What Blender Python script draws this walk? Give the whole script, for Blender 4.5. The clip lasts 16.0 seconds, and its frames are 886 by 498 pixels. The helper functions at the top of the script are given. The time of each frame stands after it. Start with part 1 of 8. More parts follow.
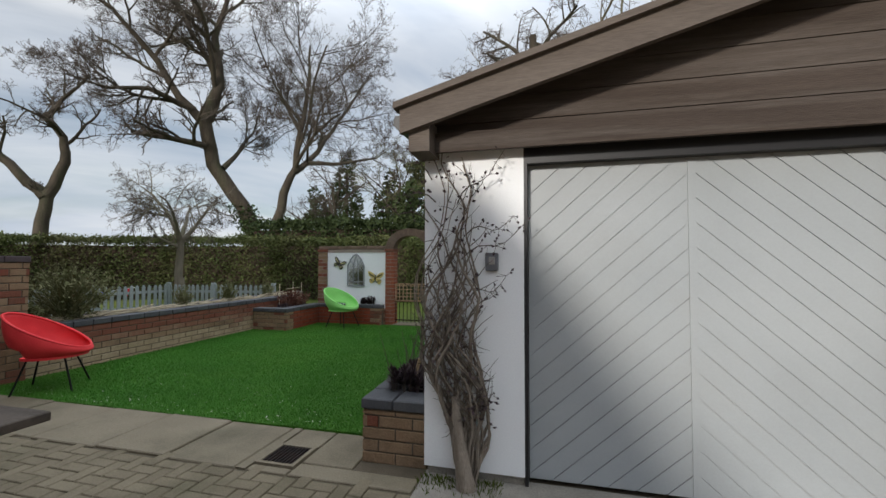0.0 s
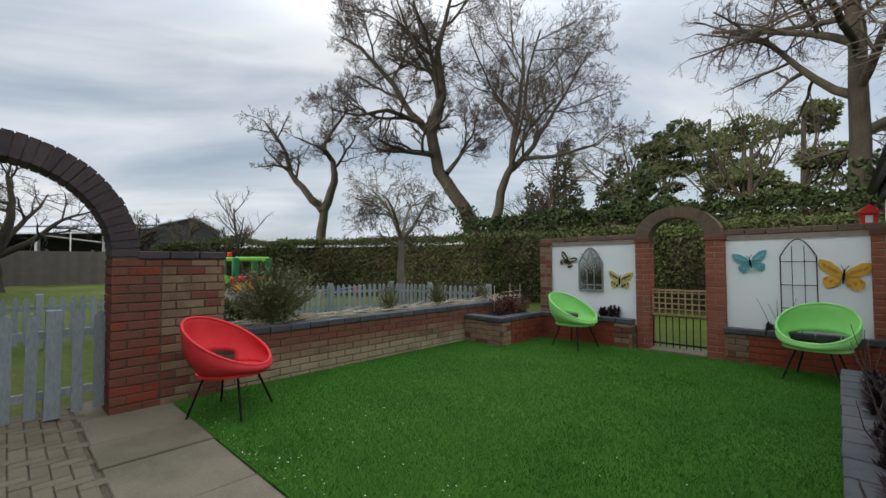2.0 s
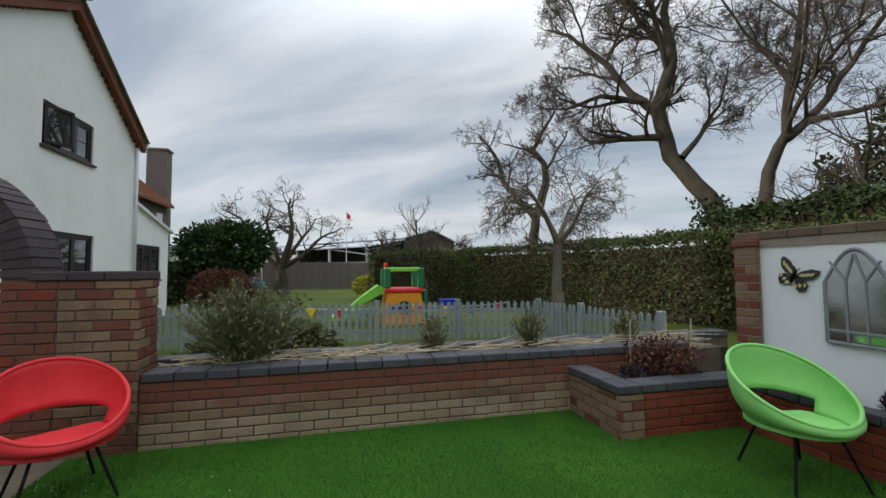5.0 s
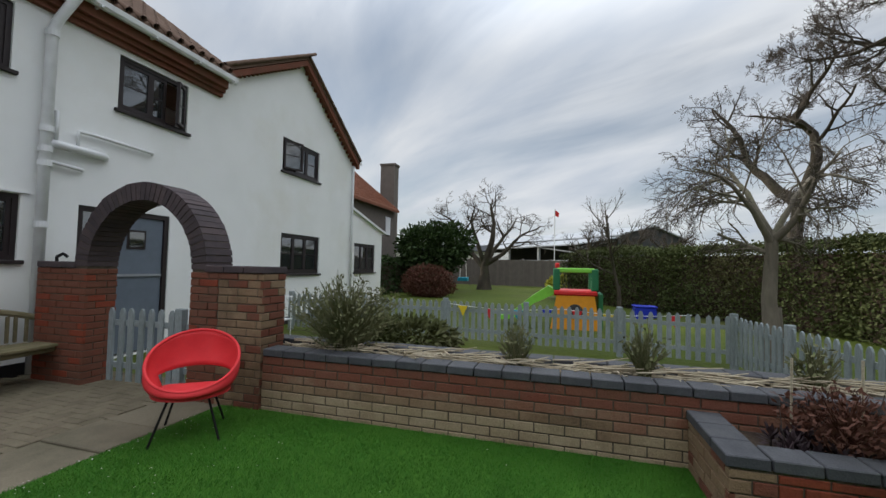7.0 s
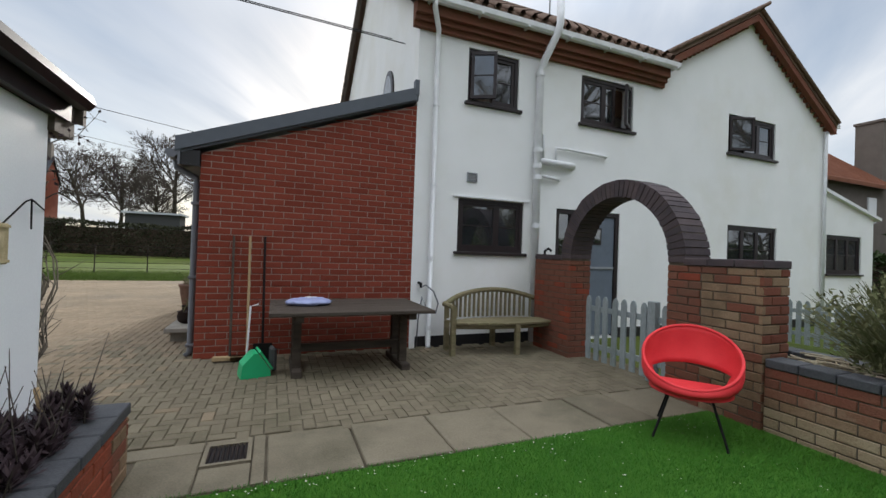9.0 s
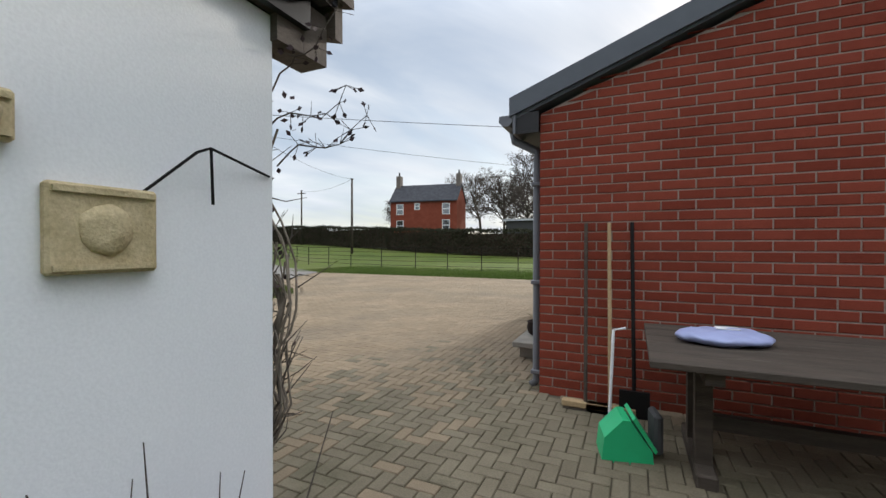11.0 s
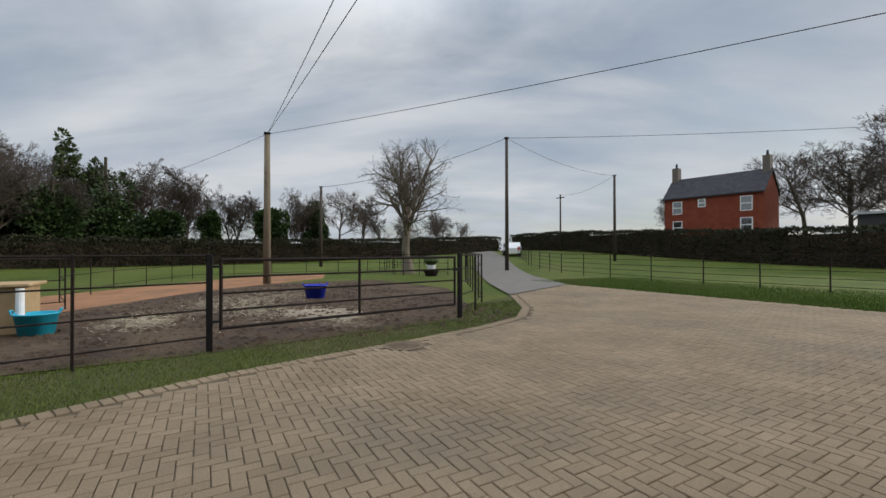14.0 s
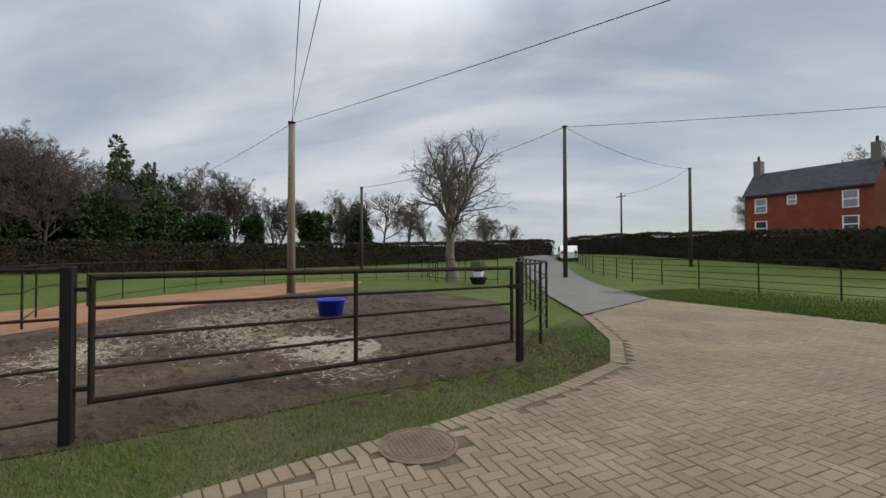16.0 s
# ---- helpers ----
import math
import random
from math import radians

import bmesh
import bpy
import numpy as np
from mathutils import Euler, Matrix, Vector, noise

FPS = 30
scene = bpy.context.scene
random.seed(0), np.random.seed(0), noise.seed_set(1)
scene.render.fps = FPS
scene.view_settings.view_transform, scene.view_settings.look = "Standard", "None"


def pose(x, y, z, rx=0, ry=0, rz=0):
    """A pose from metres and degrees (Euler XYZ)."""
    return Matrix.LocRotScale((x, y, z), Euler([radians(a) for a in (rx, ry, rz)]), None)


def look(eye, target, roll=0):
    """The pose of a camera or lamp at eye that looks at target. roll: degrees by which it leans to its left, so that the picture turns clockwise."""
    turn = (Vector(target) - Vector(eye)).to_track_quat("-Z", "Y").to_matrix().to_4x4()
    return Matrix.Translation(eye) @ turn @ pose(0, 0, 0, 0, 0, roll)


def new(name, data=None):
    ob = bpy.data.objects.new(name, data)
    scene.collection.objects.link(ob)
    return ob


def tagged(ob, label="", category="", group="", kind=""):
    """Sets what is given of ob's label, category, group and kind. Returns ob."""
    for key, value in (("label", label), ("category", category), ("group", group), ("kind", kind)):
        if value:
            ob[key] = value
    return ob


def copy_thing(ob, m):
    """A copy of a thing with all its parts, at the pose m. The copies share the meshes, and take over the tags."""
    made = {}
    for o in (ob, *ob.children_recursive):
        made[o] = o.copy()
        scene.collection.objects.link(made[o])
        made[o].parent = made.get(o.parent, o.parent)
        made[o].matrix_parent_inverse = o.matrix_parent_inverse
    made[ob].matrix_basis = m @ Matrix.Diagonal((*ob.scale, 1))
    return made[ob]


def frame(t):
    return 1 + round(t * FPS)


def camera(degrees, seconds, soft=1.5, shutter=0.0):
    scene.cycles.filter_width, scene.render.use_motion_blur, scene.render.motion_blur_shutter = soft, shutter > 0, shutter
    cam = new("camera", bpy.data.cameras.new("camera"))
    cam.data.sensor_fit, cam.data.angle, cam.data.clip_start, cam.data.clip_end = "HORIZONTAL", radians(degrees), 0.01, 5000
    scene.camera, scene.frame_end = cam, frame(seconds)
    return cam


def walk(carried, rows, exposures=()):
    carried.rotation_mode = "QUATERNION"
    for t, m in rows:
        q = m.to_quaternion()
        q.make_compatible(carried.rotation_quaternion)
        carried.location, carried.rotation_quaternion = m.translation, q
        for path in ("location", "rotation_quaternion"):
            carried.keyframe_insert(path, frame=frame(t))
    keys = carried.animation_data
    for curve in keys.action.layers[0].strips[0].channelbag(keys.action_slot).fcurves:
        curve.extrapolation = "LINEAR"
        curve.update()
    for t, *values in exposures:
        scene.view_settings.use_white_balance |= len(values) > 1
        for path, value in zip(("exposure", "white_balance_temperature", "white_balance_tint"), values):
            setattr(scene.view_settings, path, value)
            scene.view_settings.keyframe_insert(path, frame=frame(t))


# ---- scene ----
cam = camera(93.8, 16.0)
PATH = [
    (0, (1.064, 0.099, 1.255), (0.572, 2.036, 1.326), 0.1),
    (0.5, (0.763, 0.569, 1.262), (-0.06, 2.39, 1.331), -0.1),
    (1, (0.456, 0.977, 1.288), (-0.605, 2.672, 1.347), 0.2),
    (1.5, (0.176, 1.416, 1.281), (-1.066, 2.983, 1.348), 0.1),
    (2, (-0.093, 1.889, 1.215), (-1.471, 3.337, 1.284), -0.2),
    (2.5, (-0.351, 2.271, 1.216), (-1.854, 3.589, 1.291), -0.4),
    (3, (-0.522, 2.718, 1.213), (-2.145, 3.883, 1.295), -0.6),
    (3.5, (-0.656, 3.212, 1.238), (-2.382, 4.218, 1.331), -0.9),
    (6, (-0.922, 5.561, 1.37), (-2.92, 5.6, 1.467), 0.5),
    (6.5, (-1.027, 5.817, 1.395), (-3.012, 5.59, 1.488), 0.9),
    (7, (-1.065, 5.985, 1.369), (-2.986, 5.435, 1.453), 1.3),
    (7.5, (-1.032, 6.036, 1.368), (-2.813, 5.129, 1.439), 1.8),
    (8, (-0.985, 5.91, 1.345), (-2.534, 4.646, 1.405), 2.1),
    (8.5, (-0.905, 5.717, 1.341), (-2.103, 4.116, 1.378), 2.2),
    (9, (-0.807, 5.359, 1.294), (-1.559, 3.506, 1.314), 2.0),
    (9.5, (-0.782, 4.979, 1.239), (-1.015, 2.992, 1.231), 1.4),
    (10, (-0.778, 4.527, 1.254), (-0.565, 2.538, 1.238), 0.8),
    (12.5, (-0.185, 1.895, 1.197), (1.212, 0.464, 1.198), -0.1),
    (13, (0.161, 1.43, 1.217), (1.707, 0.161, 1.224), -0.0),
    (13.5, (0.61, 0.964, 1.221), (2.265, -0.159, 1.235), -0.0),
    (14, (1.064, 0.561, 1.246), (2.795, -0.441, 1.261), -0.1),
    (14.5, (1.582, 0.168, 1.266), (3.361, -0.745, 1.286), -0.1),
    (15, (2.153, -0.205, 1.304), (3.962, -1.059, 1.329), -0.1),
    (15.5, (2.776, -0.49, 1.312), (4.601, -1.307, 1.34), 0.0),
    (16, (3.395, -0.763, 1.298), (5.231, -1.557, 1.331), -0.1),
]
walk(cam, [(t, look(eye, target, roll)) for t, eye, target, roll in PATH], [(0, 0.04), (1, 0.17), (2, 0.06), (6, -0.08), (7.5, -0.05), (8.5, 0.08), (9.5, 0.3), (10.3, 0.33), (12.5, 0.12), (13.2, -0.08), (14, -0.28), (16, -0.22)])

# ---- light ----
SUN_WAY = Vector((0.72, 2.9, -1.04)).normalized()
sun_data = bpy.data.lights.new("sun", "SUN")
sun_data.energy, sun_data.angle, sun_data.color = 2.8, radians(5), (1.0, 0.95, 0.88)
sun = new("sun", sun_data)
sun.matrix_world = Matrix.Translation((-20, -20, 20)) @ SUN_WAY.to_track_quat("-Z", "Y").to_matrix().to_4x4()

world = bpy.data.worlds.new("world")
scene.world = world
world.use_nodes = True
wn, wl = world.node_tree.nodes, world.node_tree.links
wn.clear()
w_out = wn.new("ShaderNodeOutputWorld")
w_sky = wn.new("ShaderNodeTexSky")
w_sky.sky_type, w_sky.sun_disc = "NISHITA", False
w_sky.sun_elevation, w_sky.sun_rotation = radians(18), math.atan2(-SUN_WAY.x, -SUN_WAY.y)
w_bg = wn.new("ShaderNodeBackground")
w_bg.inputs[1].default_value = 0.11
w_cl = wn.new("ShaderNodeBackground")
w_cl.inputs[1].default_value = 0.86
w_mix = wn.new("ShaderNodeMixShader")
w_tc = wn.new("ShaderNodeTexCoord")
w_sep = wn.new("ShaderNodeSeparateXYZ")
wl.new(w_tc.outputs["Generated"], w_sep.inputs[0])
w_add = wn.new("ShaderNodeMath")
w_add.operation, w_add.inputs[1].default_value = "ADD", 0.32
wl.new(w_sep.outputs["Z"], w_add.inputs[0])
w_div = wn.new("ShaderNodeVectorMath")
w_div.operation = "DIVIDE"
w_comb = wn.new("ShaderNodeCombineXYZ")
for k in range(3):
    wl.new(w_add.outputs[0], w_comb.inputs[k])
wl.new(w_tc.outputs["Generated"], w_div.inputs[0])
wl.new(w_comb.outputs[0], w_div.inputs[1])
w_map = wn.new("ShaderNodeMapping")
w_map.vector_type = "TEXTURE"
w_map.inputs["Rotation"].default_value = (0, 0, radians(54))
w_map.inputs["Scale"].default_value = (1.9, 0.72, 1.0)
wl.new(w_div.outputs[0], w_map.inputs[0])
w_noise = wn.new("ShaderNodeTexNoise")
w_noise.inputs["Scale"].default_value, w_noise.inputs["Detail"].default_value = 1.25, 8
w_noise.inputs["Roughness"].default_value, w_noise.inputs["Distortion"].default_value = 0.55, 0.9
wl.new(w_map.outputs[0], w_noise.inputs["Vector"])
w_ramp = wn.new("ShaderNodeValToRGB")
w_ramp.color_ramp.elements[0].position, w_ramp.color_ramp.elements[0].color = 0.33, (0.42, 0.42, 0.42, 1)
w_ramp.color_ramp.elements[1].position, w_ramp.color_ramp.elements[1].color = 0.60, (1, 1, 1, 1)
wl.new(w_noise.outputs["Fac"], w_ramp.inputs[0])
wl.new(w_ramp.outputs[0], w_mix.inputs[0])
# cloud tone: grey undersides and bright tops
w_n2 = wn.new("ShaderNodeTexNoise")
w_n2.inputs["Scale"].default_value, w_n2.inputs["Detail"].default_value, w_n2.inputs["Roughness"].default_value = 2.3, 5, 0.5
wl.new(w_map.outputs[0], w_n2.inputs["Vector"])
w_r2 = wn.new("ShaderNodeValToRGB")
w_r2.color_ramp.elements[0].position, w_r2.color_ramp.elements[0].color = 0.28, (0.52, 0.60, 0.72, 1)
w_r2.color_ramp.elements[1].position, w_r2.color_ramp.elements[1].color = 0.66, (0.85, 0.885, 0.93, 1)
wl.new(w_n2.outputs["Fac"], w_r2.inputs[0])
wl.new(w_r2.outputs[0], w_cl.inputs[0])
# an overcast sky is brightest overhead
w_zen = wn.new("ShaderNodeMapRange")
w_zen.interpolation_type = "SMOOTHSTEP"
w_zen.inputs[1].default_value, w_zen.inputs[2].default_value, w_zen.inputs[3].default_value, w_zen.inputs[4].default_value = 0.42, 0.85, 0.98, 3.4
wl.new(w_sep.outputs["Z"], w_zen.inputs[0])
# thicker cloud on the side of the sun
w_dot = wn.new("ShaderNodeVectorMath")
w_dot.operation, w_dot.inputs[1].default_value = "DOT_PRODUCT", -SUN_WAY
wl.new(w_tc.outputs["Generated"], w_dot.inputs[0])
w_glow = wn.new("ShaderNodeMapRange")
w_glow.interpolation_type = "SMOOTHSTEP"
w_glow.inputs[1].default_value, w_glow.inputs[2].default_value, w_glow.inputs[3].default_value, w_glow.inputs[4].default_value = 0.4, 1.0, 0.92, 0.84
wl.new(w_dot.outputs["Value"], w_glow.inputs[0])
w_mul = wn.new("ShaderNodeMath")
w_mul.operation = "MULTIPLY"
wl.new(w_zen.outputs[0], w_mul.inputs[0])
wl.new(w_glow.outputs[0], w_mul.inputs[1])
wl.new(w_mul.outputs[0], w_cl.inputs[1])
wl.new(w_sky.outputs[0], w_bg.inputs[0])
wl.new(w_bg.outputs[0], w_mix.inputs[1])
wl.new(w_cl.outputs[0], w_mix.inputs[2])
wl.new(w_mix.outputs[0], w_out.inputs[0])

# ---- materials ----


def material(name, c1, c2, rough=0.8, scale=6.0, fine=60.0, bump=0.15, metal=0.0, c3=None, per_object=0.0, stretch=(1, 1, 1), island=0.0, spec=0.14, dist=0.01):
    """Two-scale mottled surface: c1 and c2 by a broad noise, c3 in stains, grain in the relief."""
    m = bpy.data.materials.new(name)
    m.use_nodes = True
    n, l = m.node_tree.nodes, m.node_tree.links
    b = n["Principled BSDF"]
    b.inputs["Roughness"].default_value, b.inputs["Metallic"].default_value = rough, metal
    b.inputs["Specular IOR Level"].default_value = spec
    tc = n.new("ShaderNodeTexCoord")
    geo = n.new("ShaderNodeNewGeometry")
    mp = n.new("ShaderNodeMapping")
    mp.inputs["Scale"].default_value = stretch
    l.new(geo.outputs["Position"], mp.inputs[0])
    n1 = n.new("ShaderNodeTexNoise")
    n1.inputs["Scale"].default_value, n1.inputs["Detail"].default_value = scale, 4
    l.new(mp.outputs[0], n1.inputs["Vector"])
    n2 = n.new("ShaderNodeTexNoise")
    n2.inputs["Scale"].default_value, n2.inputs["Detail"].default_value = fine, 3
    l.new(mp.outputs[0], n2.inputs["Vector"])
    r1 = n.new("ShaderNodeMapRange")
    r1.inputs[1].default_value, r1.inputs[2].default_value = 0.3, 0.7
    l.new(n1.outputs["Fac"], r1.inputs[0])
    fac = r1.outputs[0]
    if per_object or island:
        info = n.new("ShaderNodeObjectInfo") if per_object else geo
        amount = per_object or island
        mx = n.new("ShaderNodeMix")
        mx.inputs[0].default_value = amount
        l.new(fac, mx.inputs[2])
        l.new(info.outputs["Random" if per_object else "Random Per Island"], mx.inputs[3])
        fac = mx.outputs[0]
    mix = n.new("ShaderNodeMix")
    mix.data_type = "RGBA"
    mix.inputs[6].default_value, mix.inputs[7].default_value = (*c1, 1), (*c2, 1)
    l.new(fac, mix.inputs[0])
    colour = mix.outputs[2]
    if c3:
        n3 = n.new("ShaderNodeTexNoise")
        n3.inputs["Scale"].default_value, n3.inputs["Detail"].default_value, n3.inputs["Roughness"].default_value = scale * 0.45, 6, 0.65
        l.new(mp.outputs[0], n3.inputs["Vector"])
        r3 = n.new("ShaderNodeMapRange")
        r3.inputs[1].default_value, r3.inputs[2].default_value, r3.inputs[4].default_value = 0.5, 0.72, 0.8
        l.new(n3.outputs["Fac"], r3.inputs[0])
        mx3 = n.new("ShaderNodeMix")
        mx3.data_type = "RGBA"
        mx3.inputs[7].default_value = (*c3, 1)
        l.new(r3.outputs[0], mx3.inputs[0])
        l.new(colour, mx3.inputs[6])
        colour = mx3.outputs[2]
    # fine grain in tone
    gr = n.new("ShaderNodeMapRange")
    gr.inputs[1].default_value, gr.inputs[2].default_value, gr.inputs[3].default_value, gr.inputs[4].default_value = 0.3, 0.7, 1 - 0.14 * min(1, bump / 0.3), 1 + 0.12 * min(1, bump / 0.3)
    l.new(n2.outputs["Fac"], gr.inputs[0])
    mul = n.new("ShaderNodeVectorMath")
    mul.operation = "SCALE"
    l.new(colour, mul.inputs[0])
    l.new(gr.outputs[0], mul.inputs["Scale"])
    l.new(mul.outputs[0], b.inputs["Base Color"])
    if bump:
        bp = n.new("ShaderNodeBump")
        bp.inputs["Strength"].default_value, bp.inputs["Distance"].default_value = bump, dist
        l.new(n2.outputs["Fac"], bp.inputs["Height"])
        l.new(bp.outputs[0], b.inputs["Normal"])
    return m


def plain(name, c, rough=0.5, metal=0.0, spec=0.4):
    return material(name, tuple(v * 0.93 for v in c), tuple(min(1, v * 1.05) for v in c), rough, 9, 120, 0.04, metal, spec=spec)


M = {}
M["brick_new"] = material("brick_new", (0.165, 0.032, 0.018), (0.245, 0.054, 0.032), 0.85, 14, 140, 0.35, per_object=0.75)
M["brick_old"] = material("brick_old", (0.215, 0.135, 0.080), (0.28, 0.195, 0.122), 0.9, 5, 90, 0.7, c3=(0.13, 0.088, 0.055), per_object=0.45)
M["brick_red"] = material("brick_red", (0.185, 0.062, 0.040), (0.19, 0.085, 0.055), 0.9, 3.5, 90, 0.7, c3=(0.115, 0.072, 0.050), per_object=0.35)
M["brick_paint"] = material("brick_paint", (0.215, 0.050, 0.028), (0.275, 0.068, 0.036), 0.7, 4, 70, 0.3, c3=(0.15, 0.045, 0.03), per_object=0.25)
M["brick_blue"] = material("brick_blue", (0.055, 0.056, 0.062), (0.095, 0.096, 0.102), 0.6, 9, 90, 0.3, c3=(0.10, 0.10, 0.10), per_object=0.5)
M["brick_arch"] = material("brick_arch", (0.055, 0.046, 0.05), (0.10, 0.075, 0.075), 0.75, 8, 90, 0.4, per_object=0.5)
M["brick_grim"] = material("brick_grim", (0.13, 0.088, 0.068), (0.205, 0.14, 0.102), 0.9, 6, 90, 0.6, c3=(0.16, 0.13, 0.10), per_object=0.5)
M["brick_pier"] = material("brick_pier", (0.255, 0.078, 0.046), (0.33, 0.115, 0.070), 0.85, 5, 80, 0.5, c3=(0.20, 0.10, 0.07), per_object=0.45)
M["mortar"] = material("mortar", (0.27, 0.215, 0.18), (0.34, 0.275, 0.235), 0.95, 9, 120, 0.4)
M["mortar_dark"] = material("mortar_dark", (0.085, 0.068, 0.050), (0.135, 0.110, 0.083), 0.95, 9, 120, 0.4)
M["render"] = material("render", (0.79, 0.79, 0.77), (0.84, 0.835, 0.82), 0.9, 1.4, 160, 0.10, c3=(0.75, 0.735, 0.68))
M["white_wall"] = material("white_wall", (0.82, 0.83, 0.84), (0.86, 0.865, 0.87), 0.85, 2.0, 130, 0.07)
M["slab"] = material("slab", (0.148, 0.124, 0.086), (0.205, 0.175, 0.124), 0.75, 3, 90, 0.4, c3=(0.085, 0.078, 0.05), per_object=0.4)
M["paver_grey"] = material("paver_grey", (0.128, 0.106, 0.072), (0.190, 0.160, 0.110), 0.85, 4, 100, 0.4, c3=(0.086, 0.080, 0.048), per_object=0.5)
M["paver_buff"] = material("paver_buff", (0.165, 0.125, 0.082), (0.262, 0.203, 0.136), 0.88, 0.9, 100, 0.5, c3=(0.14, 0.115, 0.085), per_object=0.4)
M["joint"] = material("joint", (0.080, 0.066, 0.046), (0.125, 0.103, 0.074), 0.95, 6, 120, 0.4)
M["drive_far"] = material("drive_far", (0.21, 0.17, 0.128), (0.28, 0.23, 0.176), 0.9, 0.8, 16, 0.5, c3=(0.22, 0.185, 0.146))
M["tarmac"] = material("tarmac", (0.135, 0.125, 0.112), (0.18, 0.168, 0.15), 0.9, 2, 200, 0.4)
M["turf"] = material("turf", (0.036, 0.118, 0.009), (0.064, 0.178, 0.016), 0.75, 1.3, 220, 0.8, dist=0.02)
M["grass"] = material("grass", (0.050, 0.074, 0.009), (0.086, 0.110, 0.016), 0.85, 0.35, 9, 0.9, c3=(0.10, 0.098, 0.035), dist=0.05)
M["verge"] = material("verge", (0.050, 0.064, 0.017), (0.082, 0.080, 0.033), 0.9, 1.1, 30, 0.9, c3=(0.12, 0.098, 0.062), dist=0.03)
M["mud"] = material("mud", (0.038, 0.025, 0.016), (0.082, 0.055, 0.036), 0.8, 1.4, 14, 1.0, c3=(0.14, 0.100, 0.062), dist=0.06)
M["straw"] = material("straw", (0.36, 0.30, 0.205), (0.52, 0.45, 0.33), 0.9, 5, 60, 0.7)
M["clay"] = material("clay", (0.22, 0.115, 0.062), (0.33, 0.17, 0.090), 0.9, 0.9, 20, 0.8, c3=(0.14, 0.095, 0.06), dist=0.03)
M["soil"] = material("soil", (0.045, 0.032, 0.024), (0.08, 0.058, 0.042), 0.95, 8, 50, 1.0, dist=0.03)
M["bark"] = material("bark", (0.050, 0.041, 0.032), (0.088, 0.072, 0.054), 0.95, 3, 25, 0.9, c3=(0.055, 0.062, 0.032), stretch=(1, 1, 0.3), dist=0.03)
M["bark_pale"] = material("bark_pale", (0.14, 0.12, 0.092), (0.20, 0.172, 0.132), 0.95, 3, 25, 0.8, c3=(0.16, 0.17, 0.09), stretch=(1, 1, 0.3), dist=0.02)
M["twig"] = material("twig", (0.066, 0.054, 0.046), (0.112, 0.092, 0.077), 0.9, 3, 30, 0.2)
M["vine"] = material("vine", (0.15, 0.122, 0.095), (0.28, 0.235, 0.19), 0.9, 20, 120, 0.6, stretch=(1, 1, 0.3))
M["hedge"] = material("hedge", (0.048, 0.066, 0.020), (0.105, 0.122, 0.042), 0.7, 0.8, 9, 0.0, c3=(0.105, 0.092, 0.045), island=0.5)
M["conifer"] = material("conifer", (0.028, 0.045, 0.018), (0.065, 0.085, 0.03), 0.75, 0.6, 9, 0.0, island=0.6)
M["pine"] = material("pine", (0.055, 0.075, 0.030), (0.12, 0.135, 0.055), 0.75, 0.6, 9, 0.0, island=0.6)
M["laurel"] = material("laurel", (0.022, 0.042, 0.014), (0.05, 0.08, 0.024), 0.45, 0.9, 9, 0.0, island=0.6)
M["redshrub"] = material("redshrub", (0.085, 0.038, 0.026), (0.14, 0.062, 0.042), 0.85, 3, 20, 0.0, island=0.5)
M["yellowshrub"] = material("yellowshrub", (0.30, 0.30, 0.03), (0.46, 0.42, 0.06), 0.7, 3, 20, 0.0, island=0.5)
M["plum"] = material("plum", (0.038, 0.026, 0.032), (0.075, 0.05, 0.052), 0.6, 6, 40, 0.0, island=0.6)
M["drygreen"] = material("drygreen", (0.10, 0.11, 0.045), (0.18, 0.17, 0.09), 0.8, 3, 20, 0.0, island=0.6)
M["picket"] = material("picket", (0.23, 0.26, 0.265), (0.30, 0.33, 0.33), 0.75, 5, 60, 0.3, c3=(0.20, 0.23, 0.215), per_object=0.5, stretch=(1, 1, 0.3))
M["picket_pale"] = material("picket_pale", (0.36, 0.37, 0.35), (0.45, 0.45, 0.43), 0.8, 5, 60, 0.3, per_object=0.5)
M["board_dark"] = material("board_dark", (0.050, 0.038, 0.031), (0.090, 0.070, 0.058), 0.75, 5, 60, 0.5, c3=(0.13, 0.11, 0.096), per_object=0.5, stretch=(0.25, 1, 5))
M["barge"] = material("barge", (0.10, 0.08, 0.067), (0.135, 0.11, 0.092), 0.7, 4, 60, 0.25, stretch=(0.3, 1, 2))
M["black_paint"] = plain("black_paint", (0.016, 0.015, 0.016), 0.45)
M["brown_plastic"] = plain("brown_plastic", (0.024, 0.016, 0.016), 0.4)
M["white_plastic"] = plain("white_plastic", (0.72, 0.72, 0.72), 0.4)
M["grey_plastic"] = plain("grey_plastic", (0.13, 0.135, 0.15), 0.4)
M["slate_trim"] = plain("slate_trim", (0.085, 0.095, 0.11), 0.55)
M["door_grey"] = material("door_grey", (0.315, 0.335, 0.345), (0.365, 0.385, 0.395), 0.42, 1.5, 90, 0.05, c3=(0.33, 0.34, 0.34), spec=0.4)
M["door_blue"] = plain("door_blue", (0.13, 0.155, 0.19), 0.55)
M["iron"] = plain("iron", (0.010, 0.009, 0.009), 0.6, spec=0.15)
M["iron_rust"] = material("iron_rust", (0.012, 0.010, 0.010), (0.030, 0.020, 0.016), 0.75, 9, 80, 0.3, spec=0.12)
M["wood_bench"] = material("wood_bench", (0.16, 0.135, 0.075), (0.24, 0.20, 0.12), 0.85, 8, 90, 0.4, c3=(0.13, 0.135, 0.06), stretch=(0.4, 3, 3))
